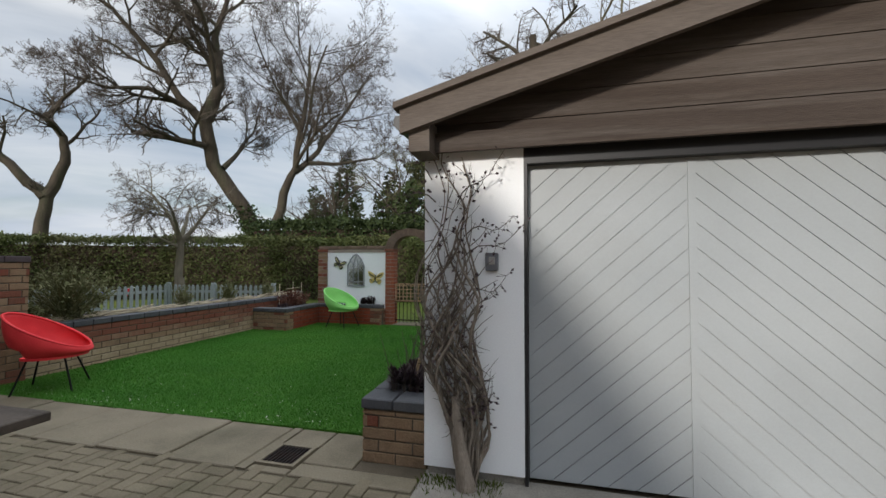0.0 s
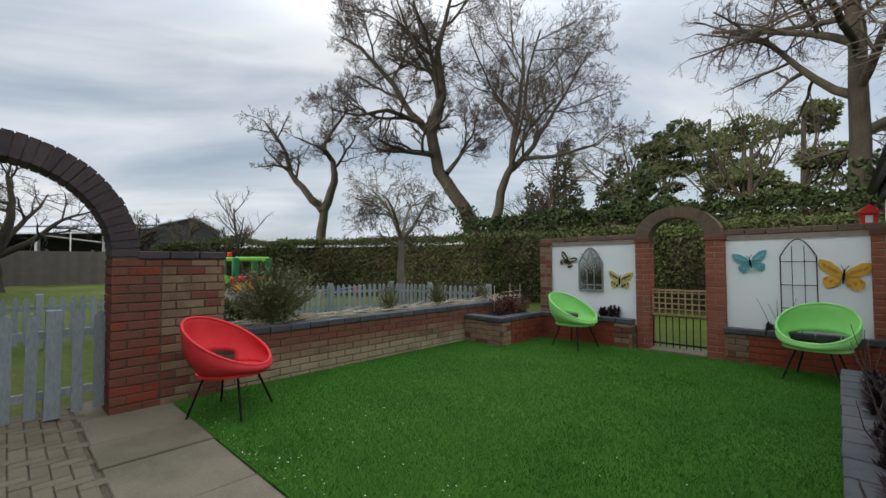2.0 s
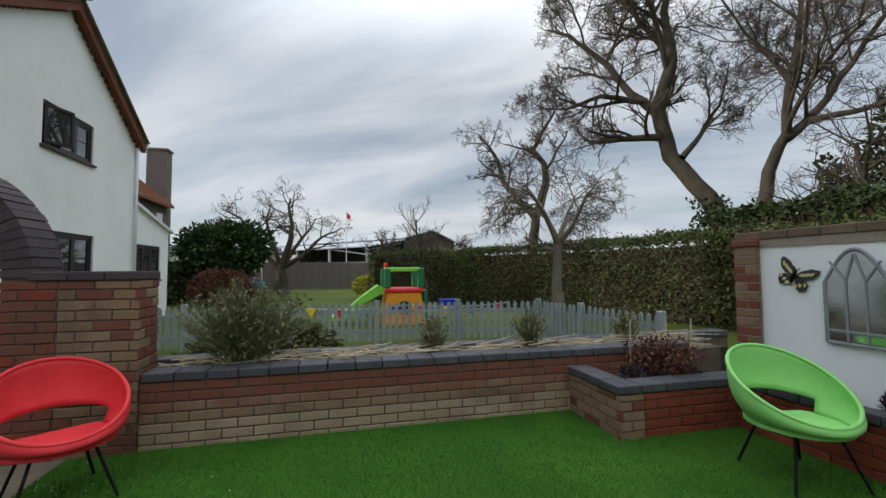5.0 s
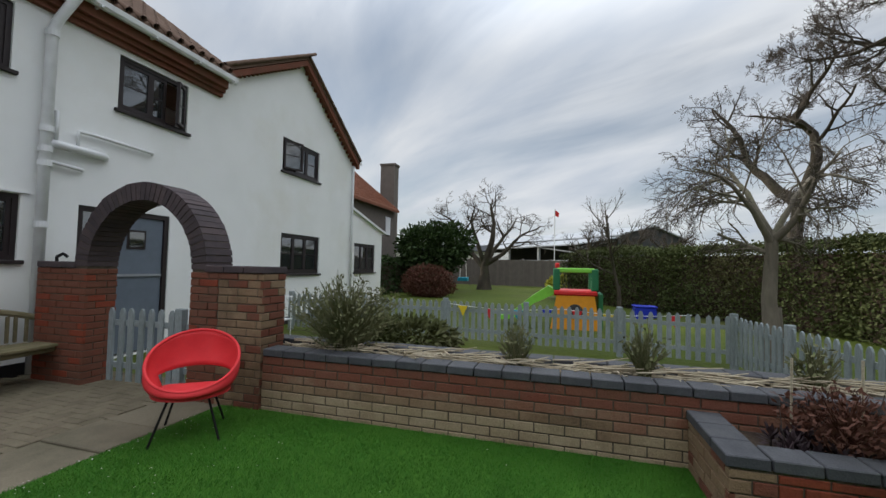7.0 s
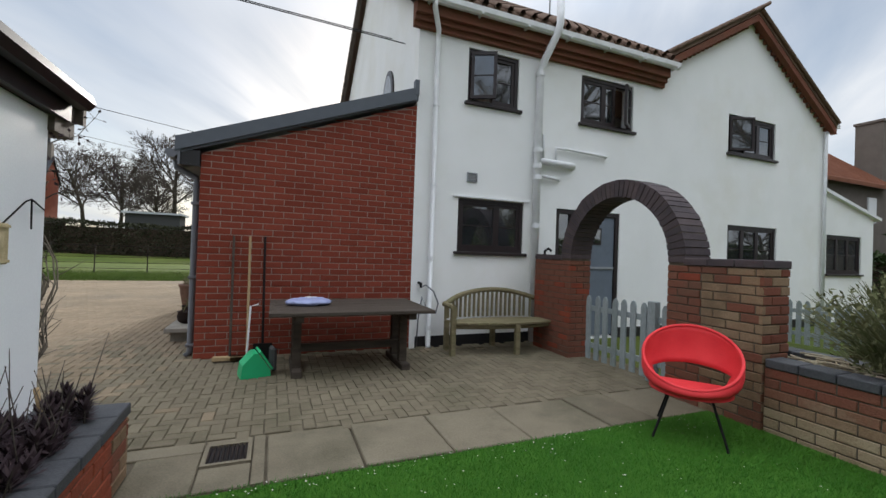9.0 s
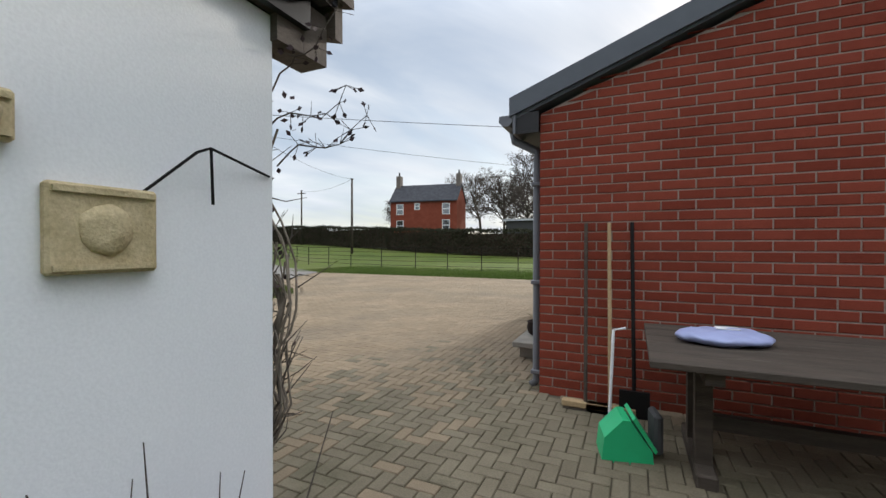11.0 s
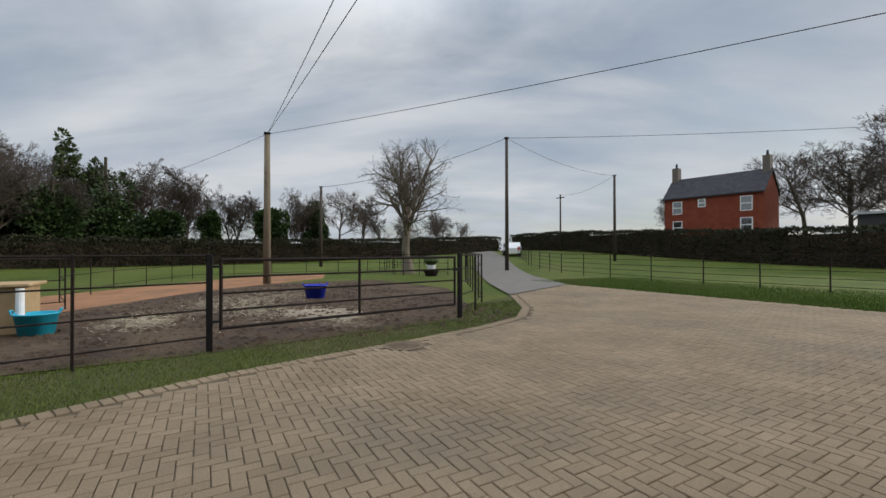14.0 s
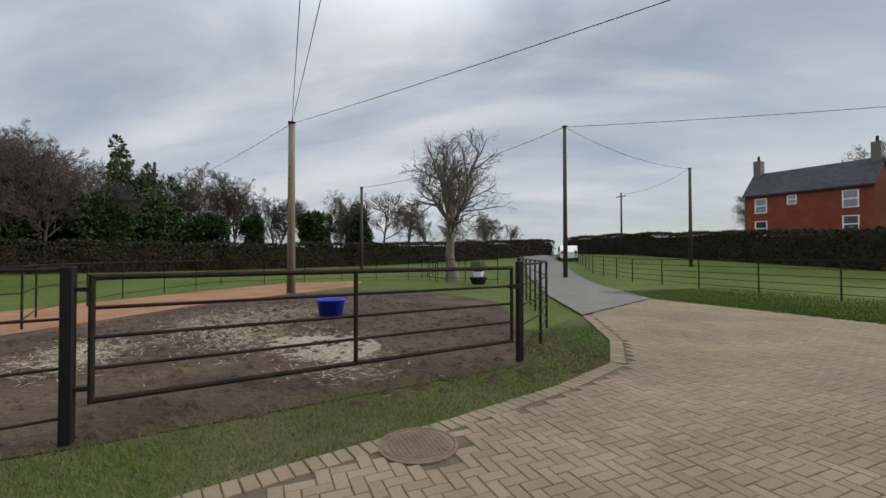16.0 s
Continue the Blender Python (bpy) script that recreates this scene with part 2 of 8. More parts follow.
M["wood_dark"] = material("wood_dark", (0.050, 0.040, 0.032), (0.085, 0.068, 0.054), 0.7, 8, 90, 0.4, stretch=(0.4, 3, 3))
M["wood_pole"] = material("wood_pole", (0.15, 0.12, 0.085), (0.21, 0.175, 0.125), 0.9, 3, 40, 0.4, stretch=(2, 2, 0.3))
M["wood_raw"] = material("wood_raw", (0.34, 0.24, 0.13), (0.42, 0.30, 0.17), 0.8, 6, 60, 0.3)
M["roof_tile"] = material("roof_tile", (0.13, 0.085, 0.062), (0.20, 0.13, 0.095), 0.85, 3, 60, 0.4, per_object=0.4)
M["roof_red"] = material("roof_red", (0.17, 0.068, 0.040), (0.24, 0.100, 0.060), 0.85, 3, 40, 0.4, per_object=0.4)
M["slate"] = material("slate", (0.032, 0.033, 0.038), (0.055, 0.056, 0.062), 0.7, 2, 20, 0.3)
M["metal_roof"] = material("metal_roof", (0.36, 0.38, 0.40), (0.46, 0.48, 0.50), 0.6, 1, 10, 0.1)
M["barn_dark"] = plain("barn_dark", (0.05, 0.05, 0.05), 0.9)
M["fence_panel"] = material("fence_panel", (0.13, 0.11, 0.095), (0.18, 0.155, 0.135), 0.9, 3, 40, 0.4, per_object=0.5)
M["red_shell"] = material("red_shell", (0.62, 0.035, 0.042), (0.70, 0.050, 0.055), 0.5, 6, 140, 0.15)
M["green_shell"] = material("green_shell", (0.25, 0.60, 0.16), (0.30, 0.66, 0.20), 0.5, 6, 140, 0.15)
M["play_green"] = plain("play_green", (0.02, 0.15, 0.06), 0.4)
M["play_lime"] = plain("play_lime", (0.22, 0.58, 0.06), 0.4)
M["play_orange"] = plain("play_orange", (0.75, 0.30, 0.02), 0.4)
M["play_red"] = plain("play_red", (0.60, 0.02, 0.02), 0.4)
M["play_yellow"] = plain("play_yellow", (0.75, 0.55, 0.03), 0.4)
M["blue_tub"] = plain("blue_tub", (0.012, 0.03, 0.42), 0.4)
M["cyan_tub"] = plain("cyan_tub", (0.02, 0.36, 0.52), 0.4)
M["green_tub"] = plain("green_tub", (0.02, 0.42, 0.17), 0.4)
M["terracotta"] = material("terracotta", (0.12, 0.07, 0.05), (0.18, 0.105, 0.075), 0.7, 9, 80, 0.2)
M["concrete"] = material("concrete", (0.20, 0.185, 0.16), (0.27, 0.25, 0.215), 0.9, 6, 90, 0.4)
M["cast_iron"] = material("cast_iron", (0.12, 0.085, 0.055), (0.17, 0.13, 0.09), 0.75, 9, 90, 0.4)
M["stone_plaque"] = material("stone_plaque", (0.46, 0.37, 0.21), (0.58, 0.48, 0.30), 0.9, 14, 120, 0.4)
M["cream"] = plain("cream", (0.62, 0.60, 0.53), 0.45)
M["lead_grey"] = plain("lead_grey", (0.26, 0.27, 0.28), 0.5)
M["far_hedge"] = material("far_hedge", (0.022, 0.026, 0.014), (0.046, 0.045, 0.025), 0.9, 0.5, 6, 0.0, island=0.6)
M["trellis"] = material("trellis", (0.36, 0.23, 0.14), (0.46, 0.31, 0.20), 0.8, 8, 80, 0.3)


def glass_material(name, tint=(0.05, 0.06, 0.065), rough=0.02):
    m = bpy.data.materials.new(name)
    m.use_nodes = True
    b = m.node_tree.nodes["Principled BSDF"]
    b.inputs["Base Color"].default_value = (*tint, 1)
    b.inputs["Roughness"].default_value = rough
    b.inputs["Transmission Weight"].default_value = 0.6
    b.inputs["IOR"].default_value = 2.2
    b.inputs["Specular IOR Level"].default_value = 0.9
    return m


M["glass"] = glass_material("glass")
M["lamp_glass"] = glass_material("lamp_glass", (0.85, 0.87, 0.85), 0.1)
M["mirror"] = plain("mirror", (0.55, 0.57, 0.58), 0.06, 1.0)

# ---- building helpers ----


def thing(name, label, category, group="", kind="", at=(0, 0, 0), turn=0):
    e = new(name)
    e.empty_display_size = 0.1
    e.matrix_world = pose(*at, 0, 0, turn)
    return tagged(e, label, category, group, kind)


def mesh_of(bm, mat, name, smooth=False):
    me = bpy.data.meshes.new(name)
    bm.to_mesh(me)
    bm.free()
    me.materials.append(mat)
    if smooth:
        me.polygons.foreach_set("use_smooth", [True] * len(me.polygons))
    return me


def part(name, bm, mat, parent=None, label="", smooth=False):
    """Links a bmesh as one mesh object under a thing or a part."""
    ob = new(name, mesh_of(bm, mat, name, smooth))
    if parent is not None:
        ob.parent = parent
    return tagged(ob, label)


def setting(name, bm, mat, label="", category="", smooth=False):
    return tagged(part(name, bm, mat, None, label, smooth), label, category, "", "structure")


def box(bm, x0, x1, y0, y1, z0, z1, bevel=0.0):
    r = bmesh.ops.create_cube(bm, size=1.0, matrix=Matrix.Translation(((x0 + x1) / 2, (y0 + y1) / 2, (z0 + z1) / 2)) @ Matrix.Diagonal((abs(x1 - x0), abs(y1 - y0), abs(z1 - z0), 1)))
    if bevel:
        es = list({e for v in r["verts"] for e in v.link_edges})
        bmesh.ops.bevel(bm, geom=es, offset=bevel, segments=1, affect="EDGES")
    return bm


def boxes(*items, bevel=0.0):
    bm = bmesh.new()
    for it in items:
        box(bm, *it, bevel)
    return bm


def prism(bm, outline, axis, a, b):
    """A flat outline, pushed out along an axis from a to b."""
    def put(p, w):
        q = list(p)
        q.insert(axis, w)
        return bm.verts.new(q)
    lo, hi = [put(p, a) for p in outline], [put(p, b) for p in outline]
    n = len(outline)
    bm.faces.new(lo)
    bm.faces.new(hi)
    for i in range(n):
        bm.faces.new((lo[i], lo[(i + 1) % n], hi[(i + 1) % n], hi[i]))
    bmesh.ops.recalc_face_normals(bm, faces=bm.faces)
    return bm


def tube(bm, pts, radii, sides=8, cap=True):
    """A tapered round bar through points."""
    pts = [Vector(p) for p in pts]
    if isinstance(radii, (int, float)):
        radii = [radii] * len(pts)
    rings, ref = [], None
    for i, p in enumerate(pts):
        d = (pts[min(i + 1, len(pts) - 1)] - pts[max(i - 1, 0)])
        d = d.normalized() if d.length > 1e-9 else Vector((0, 0, 1))
        if ref is None:
            ref = Vector((1, 0, 0)) if abs(d.x) < 0.8 else Vector((0, 1, 0))
        u = (ref - d * ref.dot(d)).normalized()
        ref, w = u, d.cross(u)
        rings.append([bm.verts.new(p + (u * math.cos(2 * math.pi * k / sides) + w * math.sin(2 * math.pi * k / sides)) * radii[i]) for k in range(sides)])
    for a, b in zip(rings, rings[1:]):
        for k in range(sides):
            bm.faces.new((a[k], a[(k + 1) % sides], b[(k + 1) % sides], b[k]))
    if cap:
        bm.faces.new(list(reversed(rings[0])))
        bm.faces.new(rings[-1])
    return bm


def lathe(bm, profile, centre, sides=20):
    """Turns a profile of (radius, height) about the upright axis."""
    rings = []
    for r, z in profile:
        rings.append([bm.verts.new((centre[0] + r * math.cos(2 * math.pi * k / sides), centre[1] + r * math.sin(2 * math.pi * k / sides), centre[2] + z)) for k in range(sides)])
    for a, b in zip(rings, rings[1:]):
        for k in range(sides):
            bm.faces.new((a[k], a[(k + 1) % sides], b[(k + 1) % sides], b[k]))
    bm.faces.new(list(reversed(rings[0])))
    bm.faces.new(rings[-1])
    bmesh.ops.recalc_face_normals(bm, faces=bm.faces)
    return bm


def cells(name, verts, faces, mat, smooth=False):
    me = bpy.data.meshes.new(name)
    me.from_pydata(verts, [], faces)
    me.materials.append(mat)
    if smooth:
        me.polygons.foreach_set("use_smooth", [True] * len(me.polygons))
    me.update()
    return me

# ---- ground ----


def rise(x, y):
    """The lie of the land: level round the house, rising gently farther out."""
    r = math.hypot(x, y)
    k = min(1, max(0, (r - 24) / 40))
    s = k * k * (3 - 2 * k)
    toward = max(0.0, (x * 0.35 - y * 0.94) / (r + 1e-6))
    return s * (1.0 + 0.65 * toward ** 2) - 0.02


def sheet_steps():
    a = [0, 4, 8, 12, 16, 20, 24, 28, 32, 37, 43, 50, 58, 68, 80, 110, 170, 300, 700, 1800, 4000]
    return sorted({-v for v in a} | set(a))


gx = sheet_steps()
gv = [(x, y, rise(x, y)) for y in gx for x in gx]
gn = len(gx)
gf = [(j * gn + i, j * gn + i + 1, (j + 1) * gn + i + 1, (j + 1) * gn + i) for j in range(gn - 1) for i in range(gn - 1)]
ground = tagged(new("ground", cells("ground", gv, gf, M["grass"], True)), "short green meadow grass on gently rising land", "ground", "", "structure")


def flat_area(name, outline, z, mat, label, category):
    """A flat area of ground cover, a few millimetres above the ground sheet."""
    bm = bmesh.new()
    prism(bm, outline, 2, z - 0.03, z)
    return setting(name, bm, mat, label, category)


DRIVE_EDGE = [(4.9, 4.5), (5.1, 2.4), (5.46, 1.5), (5.85, 0.45), (6.15, -0.9), (6.4, -2.1), (6.75, -3.45), (7.2, -4.6), (8.2, -5.6), (10.4, -7.05)]
drive = flat_area("driveway", DRIVE_EDGE + [(12.3, -11.35), (4.0, -11.38), (-2.4, -11.4), (-2.4, 0.05), (-4.9, 0.05), (-4.9, 2.3), (0.0, 2.3), (0.0, 2.7), (4.9, 2.7)], 0.0, M["joint"], "sandy bed of the block-paved driveway", "driveway")
LANE = [((10.4, -7.05), (12.3, -11.35)), ((14.0, -9.0), (16.7, -13.8)), ((20.0, -12.7), (20.5, -16.4)), ((27.0, -17.2), (26.3, -20.4)), ((34.0, -22.0), (32.0, -24.5)), ((47.0, -30.5), (46.0, -33.2)), ((60, -39), (60, -42))]
lane_v, lane_f = [], []
for (p0, p1), (q0, q1) in zip(LANE, LANE[1:]):
    for k in range(7):
        for p, q in ((p0, q0), (p1, q1)):
            x, y = p[0] + (q[0] - p[0]) * k / 6, p[1] + (q[1] - p[1]) * k / 6
            lane_v.append((x, y, rise(x, y) + 0.05))
        if k:
            n = len(lane_v)
            lane_f.append((n - 4, n - 3, n - 1, n - 2))
road = tagged(new("road", cells("road", lane_v, lane_f, M["tarmac"], True)), "worn grey tarmac lane leading away from the drive", "road", "", "structure")
verge_soil = flat_area("verge", DRIVE_EDGE + [(9.5, -5.3), (8.3, -4.5), (7.4, -3.0), (7.0, 0.4), (6.6, 4.5)], -0.011, M["verge"], "trodden grass and bare soil of the verge", "verge")
paddock = flat_area("paddock_ground", [(7.0, 3.6), (7.0, 0.4), (7.6, -3.6), (9.5, -5.0), (13.5, -6.8), (19, -6.2), (19, 1.0), (12, 4.0)], -0.006, M["mud"], "churned brown mud with hoof marks", "ground")
clay = flat_area("clay_surface", [(15.0, 6.0), (12.6, 3.2), (16.5, 0.6), (21.5, -4.5), (25, -5.5), (25, -2), (19, 3.0)], 0.0, M["clay"], "orange clay riding surface", "ground")
lawn = flat_area("lawn", [(-4.36, 2.90), (-0.09, 2.94), (-0.09, 8.0), (-3.62, 8.0), (-3.62, 6.84), (-4.36, 6.84)], 0.012, M["turf"], "bright green artificial turf", "lawn")

# ---- garage ----
GX0, GX1, GY0, GY1 = 0.34, 5.3, 2.50, 9.2
g = bmesh.new()
box(g, GX0, GX0 + 0.22, GY0 + 0.003, GY1, 0.06, 1.96)
box(g, GX0 + 0.22, 0.93, GY0, GY0 + 0.22, 0.06, 1.93)
garage_wall_west = setting("wall_garage", g, M["white_wall"], "white painted render wall of the garage", "wall")
setting("plinth_garage", boxes((GX0 + 0.02, 0.925, GY0 + 0.02, GY0 + 0.2, -0.03, 0.06), (GX0 + 0.02, GX0 + 0.2, GY0 + 0.2, GY1, -0.03, 0.06)), M["concrete"], "recessed concrete footing under the white garage wall", "plinth")
g = boxes((3.2, GX1, GY0, GY0 + 0.22, -0.03, 1.93), (GX1 - 0.22, GX1, GY0 + 0.22, GY1, -0.03, 1.93), (GX0 + 0.22, GX1, GY1 - 0.2, GY1 - 0.002, -0.03, 3.0))
setting("wall_garage_back", g, M["white_wall"], "white painted render wall of the garage", "wall")
RIDGE_X = 2.9
SLOPE = 0.275


def roof_z(x):
    return 2.07 + SLOPE * (RIDGE_X - abs(x - RIDGE_X) - 0.2)


g = bmesh.new()
for side in (-1, 1):
    xe = RIDGE_X + side * 2.64
    prism(g, [(xe, roof_z(xe)), (RIDGE_X, roof_z(RIDGE_X)), (RIDGE_X, roof_z(RIDGE_X) + 0.05), (xe, roof_z(xe) + 0.05)], 1, GY0 - 0.22, GY1 + 0.1)
setting("roof_garage", g, M["slate"], "dark grey pitched garage roof", "roof")
barge = thing("bargeboard", "weathered brown timber bargeboard along the garage gable", "bargeboard")
g = bmesh.new()
prism(g, [(0.27, 1.975), (2.9, 2.698), (2.9, 2.838), (0.27, 2.115)], 1, GY0 - 0.26, GY0 - 0.22)
part("board", g, M["barge"], barge)
part("cover_strip", prism(bmesh.new(), [(0.24, 2.107), (2.9, 2.839), (2.9, 2.875), (0.24, 2.143)], 1, GY0 - 0.29, GY0 - 0.20), M["barge"], barge)
part("box_end", boxes((0.31, 0.43, GY0 - 0.22, GY0 + 0.01, 1.88, 2.06)), M["barge"], barge)
# timber cladding of the gable, board over board
cladding = thing("gable_cladding", "dark-stained timber boards on the garage gable", "cladding")
for i in range(8):
    z0, z1 = 1.93 + i * 0.143, 1.93 + i * 0.143 + 0.139
    xl = max(0.40, RIDGE_X - (2.873 - z0 - 0.06) / SLOPE)
    if xl > 2.8:
        break
    g = bmesh.new()
    prism(g, [(GY0 - 0.047, z0), (GY0 - 0.043, z1), (GY0 - 0.02, z1), (GY0 - 0.02, z0)], 0, xl, 5.4 - (xl - 0.4))
    part("board", g, M["board_dark"], cladding)
part("backing", prism(bmesh.new(), [(0.36, 1.93), (5.4, 1.93), (2.9, 2.82), (0.5, 2.12)], 1, GY0 - 0.018, GY0 + 0.1), M["board_dark"], cladding)
g = boxes((0.40, 5.2, GY0 - 0.10, GY0 - 0.07, 1.90, 2.01))
part("beam", g, M["board_dark"], cladding)
# eaves at the side
eave = thing("garage_eaves", "black fascia and gutter under the garage roof edge", "gutter")
part("fascia", boxes((0.285, 0.31, GY0 - 0.11, GY1, 1.96, 2.12)), M["black_paint"], eave)
part("soffit", boxes((0.31, GX0, GY0 - 0.11, GY1, 1.965, 1.985)), M["board_dark"], eave)
g = bmesh.new()
prism(g, [(0.285, 2.125), (0.195, 2.125), (0.18, 2.075), (0.21, 2.04), (0.26, 2.04), (0.285, 2.075)], 1, GY0 - 0.13, GY1)
part("gutter", g, M["black_paint"], eave)
# doors: two leaves clad in diagonal boards
gdoor = thing("garage_door", "grey painted double garage door of diagonal boards", "garage door")
DX0, DX1, DZ0, DZ1, DY = 0.945, 2.68, 0.03, 1.83, GY0 + 0.07
DM = 1.812
part("frame", boxes((0.93, 0.95, GY0 + 0.0, GY0 + 0.12, 0, 1.93), (0.95, 3.2, GY0 + 0.0, GY0 + 0.12, 1.83, 1.93), (2.69, 3.2, GY0 + 0.0, GY0 + 0.12, 0, 1.83)), M["black_paint"], gdoor)
for lx0, lx1, sgn in ((DX0 + 0.008, DM - 0.002, 1), (DM + 0.002, DX1, -1)):
    leaf = part("door_leaf", boxes((lx0, lx1, DY + 0.0065, DY + 0.05, DZ0, DZ1)), M["door_grey"], gdoor)
    pitch, w = 0.099, lx1 - lx0
    step = pitch / math.cos(radians(42))
    t42 = math.tan(radians(42))
    n0 = int((DZ1 - DZ0 + w * t42) / step) + 2
    for i in range(n0):
        z_at0 = DZ0 - w * t42 + i * step
        poly = []
        # a slanted strip clipped to the leaf
        def corner(x, off):
            return z_at0 + off + (x * t42)
        lo = [(0, corner(0, 0)), (w, corner(w, 0))]
        hi = [(w, corner(w, step - 0.007)), (0, corner(0, step - 0.007))]
        pts = lo + hi
        for zlim, keep_above in ((DZ0, True), (DZ1, False)):
            out = []
            for a, b in zip(pts, pts[1:] + pts[:1]):
                ina = (a[1] >= zlim) if keep_above else (a[1] <= zlim)
                inb = (b[1] >= zlim) if keep_above else (b[1] <= zlim)
                if ina:
                    out.append(a)
                if ina != inb:
                    k = (zlim - a[1]) / (b[1] - a[1])
                    out.append((a[0] + k * (b[0] - a[0]), zlim))
            pts = out
            if len(pts) < 3:
                break
        if len(pts) < 3:
            continue
        pts = [((lx0 + x) if sgn > 0 else (lx1 - x), z) for x, z in pts]
        g = bmesh.new()
        prism(g, pts, 1, DY, DY + 0.009)
        part("board", g, M["door_grey"], leaf)
part("centre_strip", boxes((DM - 0.02, DM + 0.02, DY - 0.006, DY + 0.012, DZ0, DZ1)), M["door_grey"], gdoor)

# ---- brick lean-to ----
LX = -2.53


def lean_z(x):
    return 2.33 + (0.0 - x) * (3.29 - 2.33) / 2.53


g = bmesh.new()
prism(g, [(0.0 - 0.006, -0.03), (0.0 - 0.006, lean_z(0)), (LX, lean_z(LX)), (LX, -0.03)], 1, -0.22, -0.006)
leanto_wall = setting("wall_leanto", g, M["mortar"], "red brick end wall of the lean-to", "wall")
leanto_side = setting("wall_leanto_side", boxes((-0.22, -0.006, -6.5, -0.22, -0.03, 2.33)), M["mortar"], "red brick side wall of the lean-to", "wall")
g = bmesh.new()
prism(g, [(0.22, 2.29), (LX + 0.002, 3.33), (LX + 0.002, 3.47), (0.22, 2.43)], 1, -6.7, 0.055)
roof_lean = setting("roof_leanto", g, M["slate_trim"], "dark grey lean-to roof with a metal verge", "roof")
vt = thing("verge_trim", "grey metal verge trim on the lean-to roof", "trim")
g = bmesh.new()
prism(g, [(0.24, 2.315), (LX + 0.03, 3.335), (LX + 0.03, 3.50), (0.24, 2.47)], 1, 0.056, 0.085)
part("capping", g, M["slate_trim"], vt)
part("upstand", boxes((LX + 0.002, LX + 0.06, 0.0, 0.09, 3.40, 3.60)), M["slate_trim"], vt)
lg = thing("leanto_gutter", "dark grey gutter and downpipe on the lean-to corner", "gutter")
g = bmesh.new()
prism(g, [(0.215, 2.33), (0.33, 2.33), (0.335, 2.28), (0.30, 2.24), (0.245, 2.24), (0.215, 2.28)], 1, -6.6, 0.07)
part("gutter", g, M["grey_plastic"], lg)
part("fascia", boxes((0.19, 0.214, -6.6, 0.07, 2.17, 2.36)), M["grey_plastic"], lg)
g = bmesh.new()
tube(g, [(0.27, -0.17, 2.25), (0.26, -0.17, 2.17), (0.06, -0.17, 2.06), (0.055, -0.17, 1.98), (0.055, -0.17, 0.06), (0.10, -0.17, 0.01)], 0.036, 14)
part("downpipe", g, M["grey_plastic"], lg, smooth=True)
part("soffit", boxes((0.001, 0.189, -6.6, 0.054, 2.17, 2.186)), M["black_paint"], lg)
part("soffit_end", boxes((0.001, 0.189, 0.03, 0.054, 2.187, 2.34)), M["black_paint"], lg)
for z in (1.75, 0.9, 0.12):
    part("bracket", boxes((0.0, 0.10, -0.225, -0.115, z, z + 0.035), bevel=0.006), M["grey_plastic"], lg)

# ---- white house ----
HX1 = -12.05
WINS = [("w1", -4.28, -3.19, 1.33, 2.09), ("w2", -4.12, -3.28, 3.47, 4.25), ("w3", -6.40, -5.29, 3.47, 4.25), ("w4", -10.30, -8.85, 3.43, 4.19), ("w5", -10.42, -8.90, 1.12, 2.04)]
DOORS = [(-6.18, -4.88, 0.0, 2.06)]


def pierced(bm, x0, x1, z0, z1, y0, y1, holes):
    """A wall slab in the x-z plane with real rectangular openings."""
    xs = sorted({x0, x1, *[h[0] for h in holes], *[h[1] for h in holes]})
    zs = sorted({z0, z1, *[h[2] for h in holes], *[h[3] for h in holes]})
    for a, b in zip(xs, xs[1:]):
        run = None
        for c, d in zip(zs, zs[1:]):
            cx, cz = (a + b) / 2, (c + d) / 2
            solid = not any(h[0] < cx < h[1] and h[2] < cz < h[3] for h in holes)
            if solid:
                run = [c, d] if run is None else [run[0], d]
            if (not solid or d == zs[-1]) and run is not None:
                box(bm, a, b, y0, y1, run[0], run[1])
                run = None
    return bm


EAVE = 4.62
g = bmesh.new()
pierced(g, HX1, LX, -0.03, EAVE, -0.25, 0.0, [w[1:] for w in WINS] + DOORS)
bmesh.ops.remove_doubles(g, verts=g.verts, dist=0.0005)
prism(g, [(HX1, EAVE - 0.2), (HX1, EAVE - 0.32), (-7.0, EAVE - 0.32), (-7.0, 4.70), (-9.42, 6.10)], 1, -0.25, -0.0005)
house_wall = setting("wall_house_north", g, M["render"], "white rendered house wall with a gable", "wall")
g = boxes((LX - 0.001, LX - 0.25, -7.0, -0.25, -0.03, EAVE), (HX1, HX1 + 0.25, -9, -0.25, -0.03, EAVE - 0.2), (HX1, LX, -9.2, -9, -0.03, EAVE))
prism(g, [(-7.0, EAVE), (-0.001, EAVE), (-3.5, 7.3)], 0, LX - 0.25, LX - 0.001)
setting("wall_house_east", g, M["render"], "white rendered gable end of the house", "wall")
# main roof (ridge along x) and gable roof (ridge along y)
g = bmesh.new()
prism(g, [(0.20, EAVE + 0.10), (-3.5, 7.42), (-3.5, 7.50), (0.20, EAVE + 0.18)], 0, -7.2, LX + 0.18)
prism(g, [(-7.2, EAVE + 0.10), (-3.5, 7.42), (-3.5, 7.50), (-7.2, EAVE + 0.18)], 0, -7.2, LX + 0.18)
prism(g, [(-12.17, 4.36), (-9.42, 6.20), (-9.42, 6.28), (-12.20, 4.44)], 1, -9, 0.16)
prism(g, [(-6.98, 4.79), (-9.42, 6.20), (-9.42, 6.28), (-6.95, 4.87)], 1, -9, 0.16)
roof_main = setting("roof_house", g, M["roof_tile"], "brown tiled house roof", "roof")
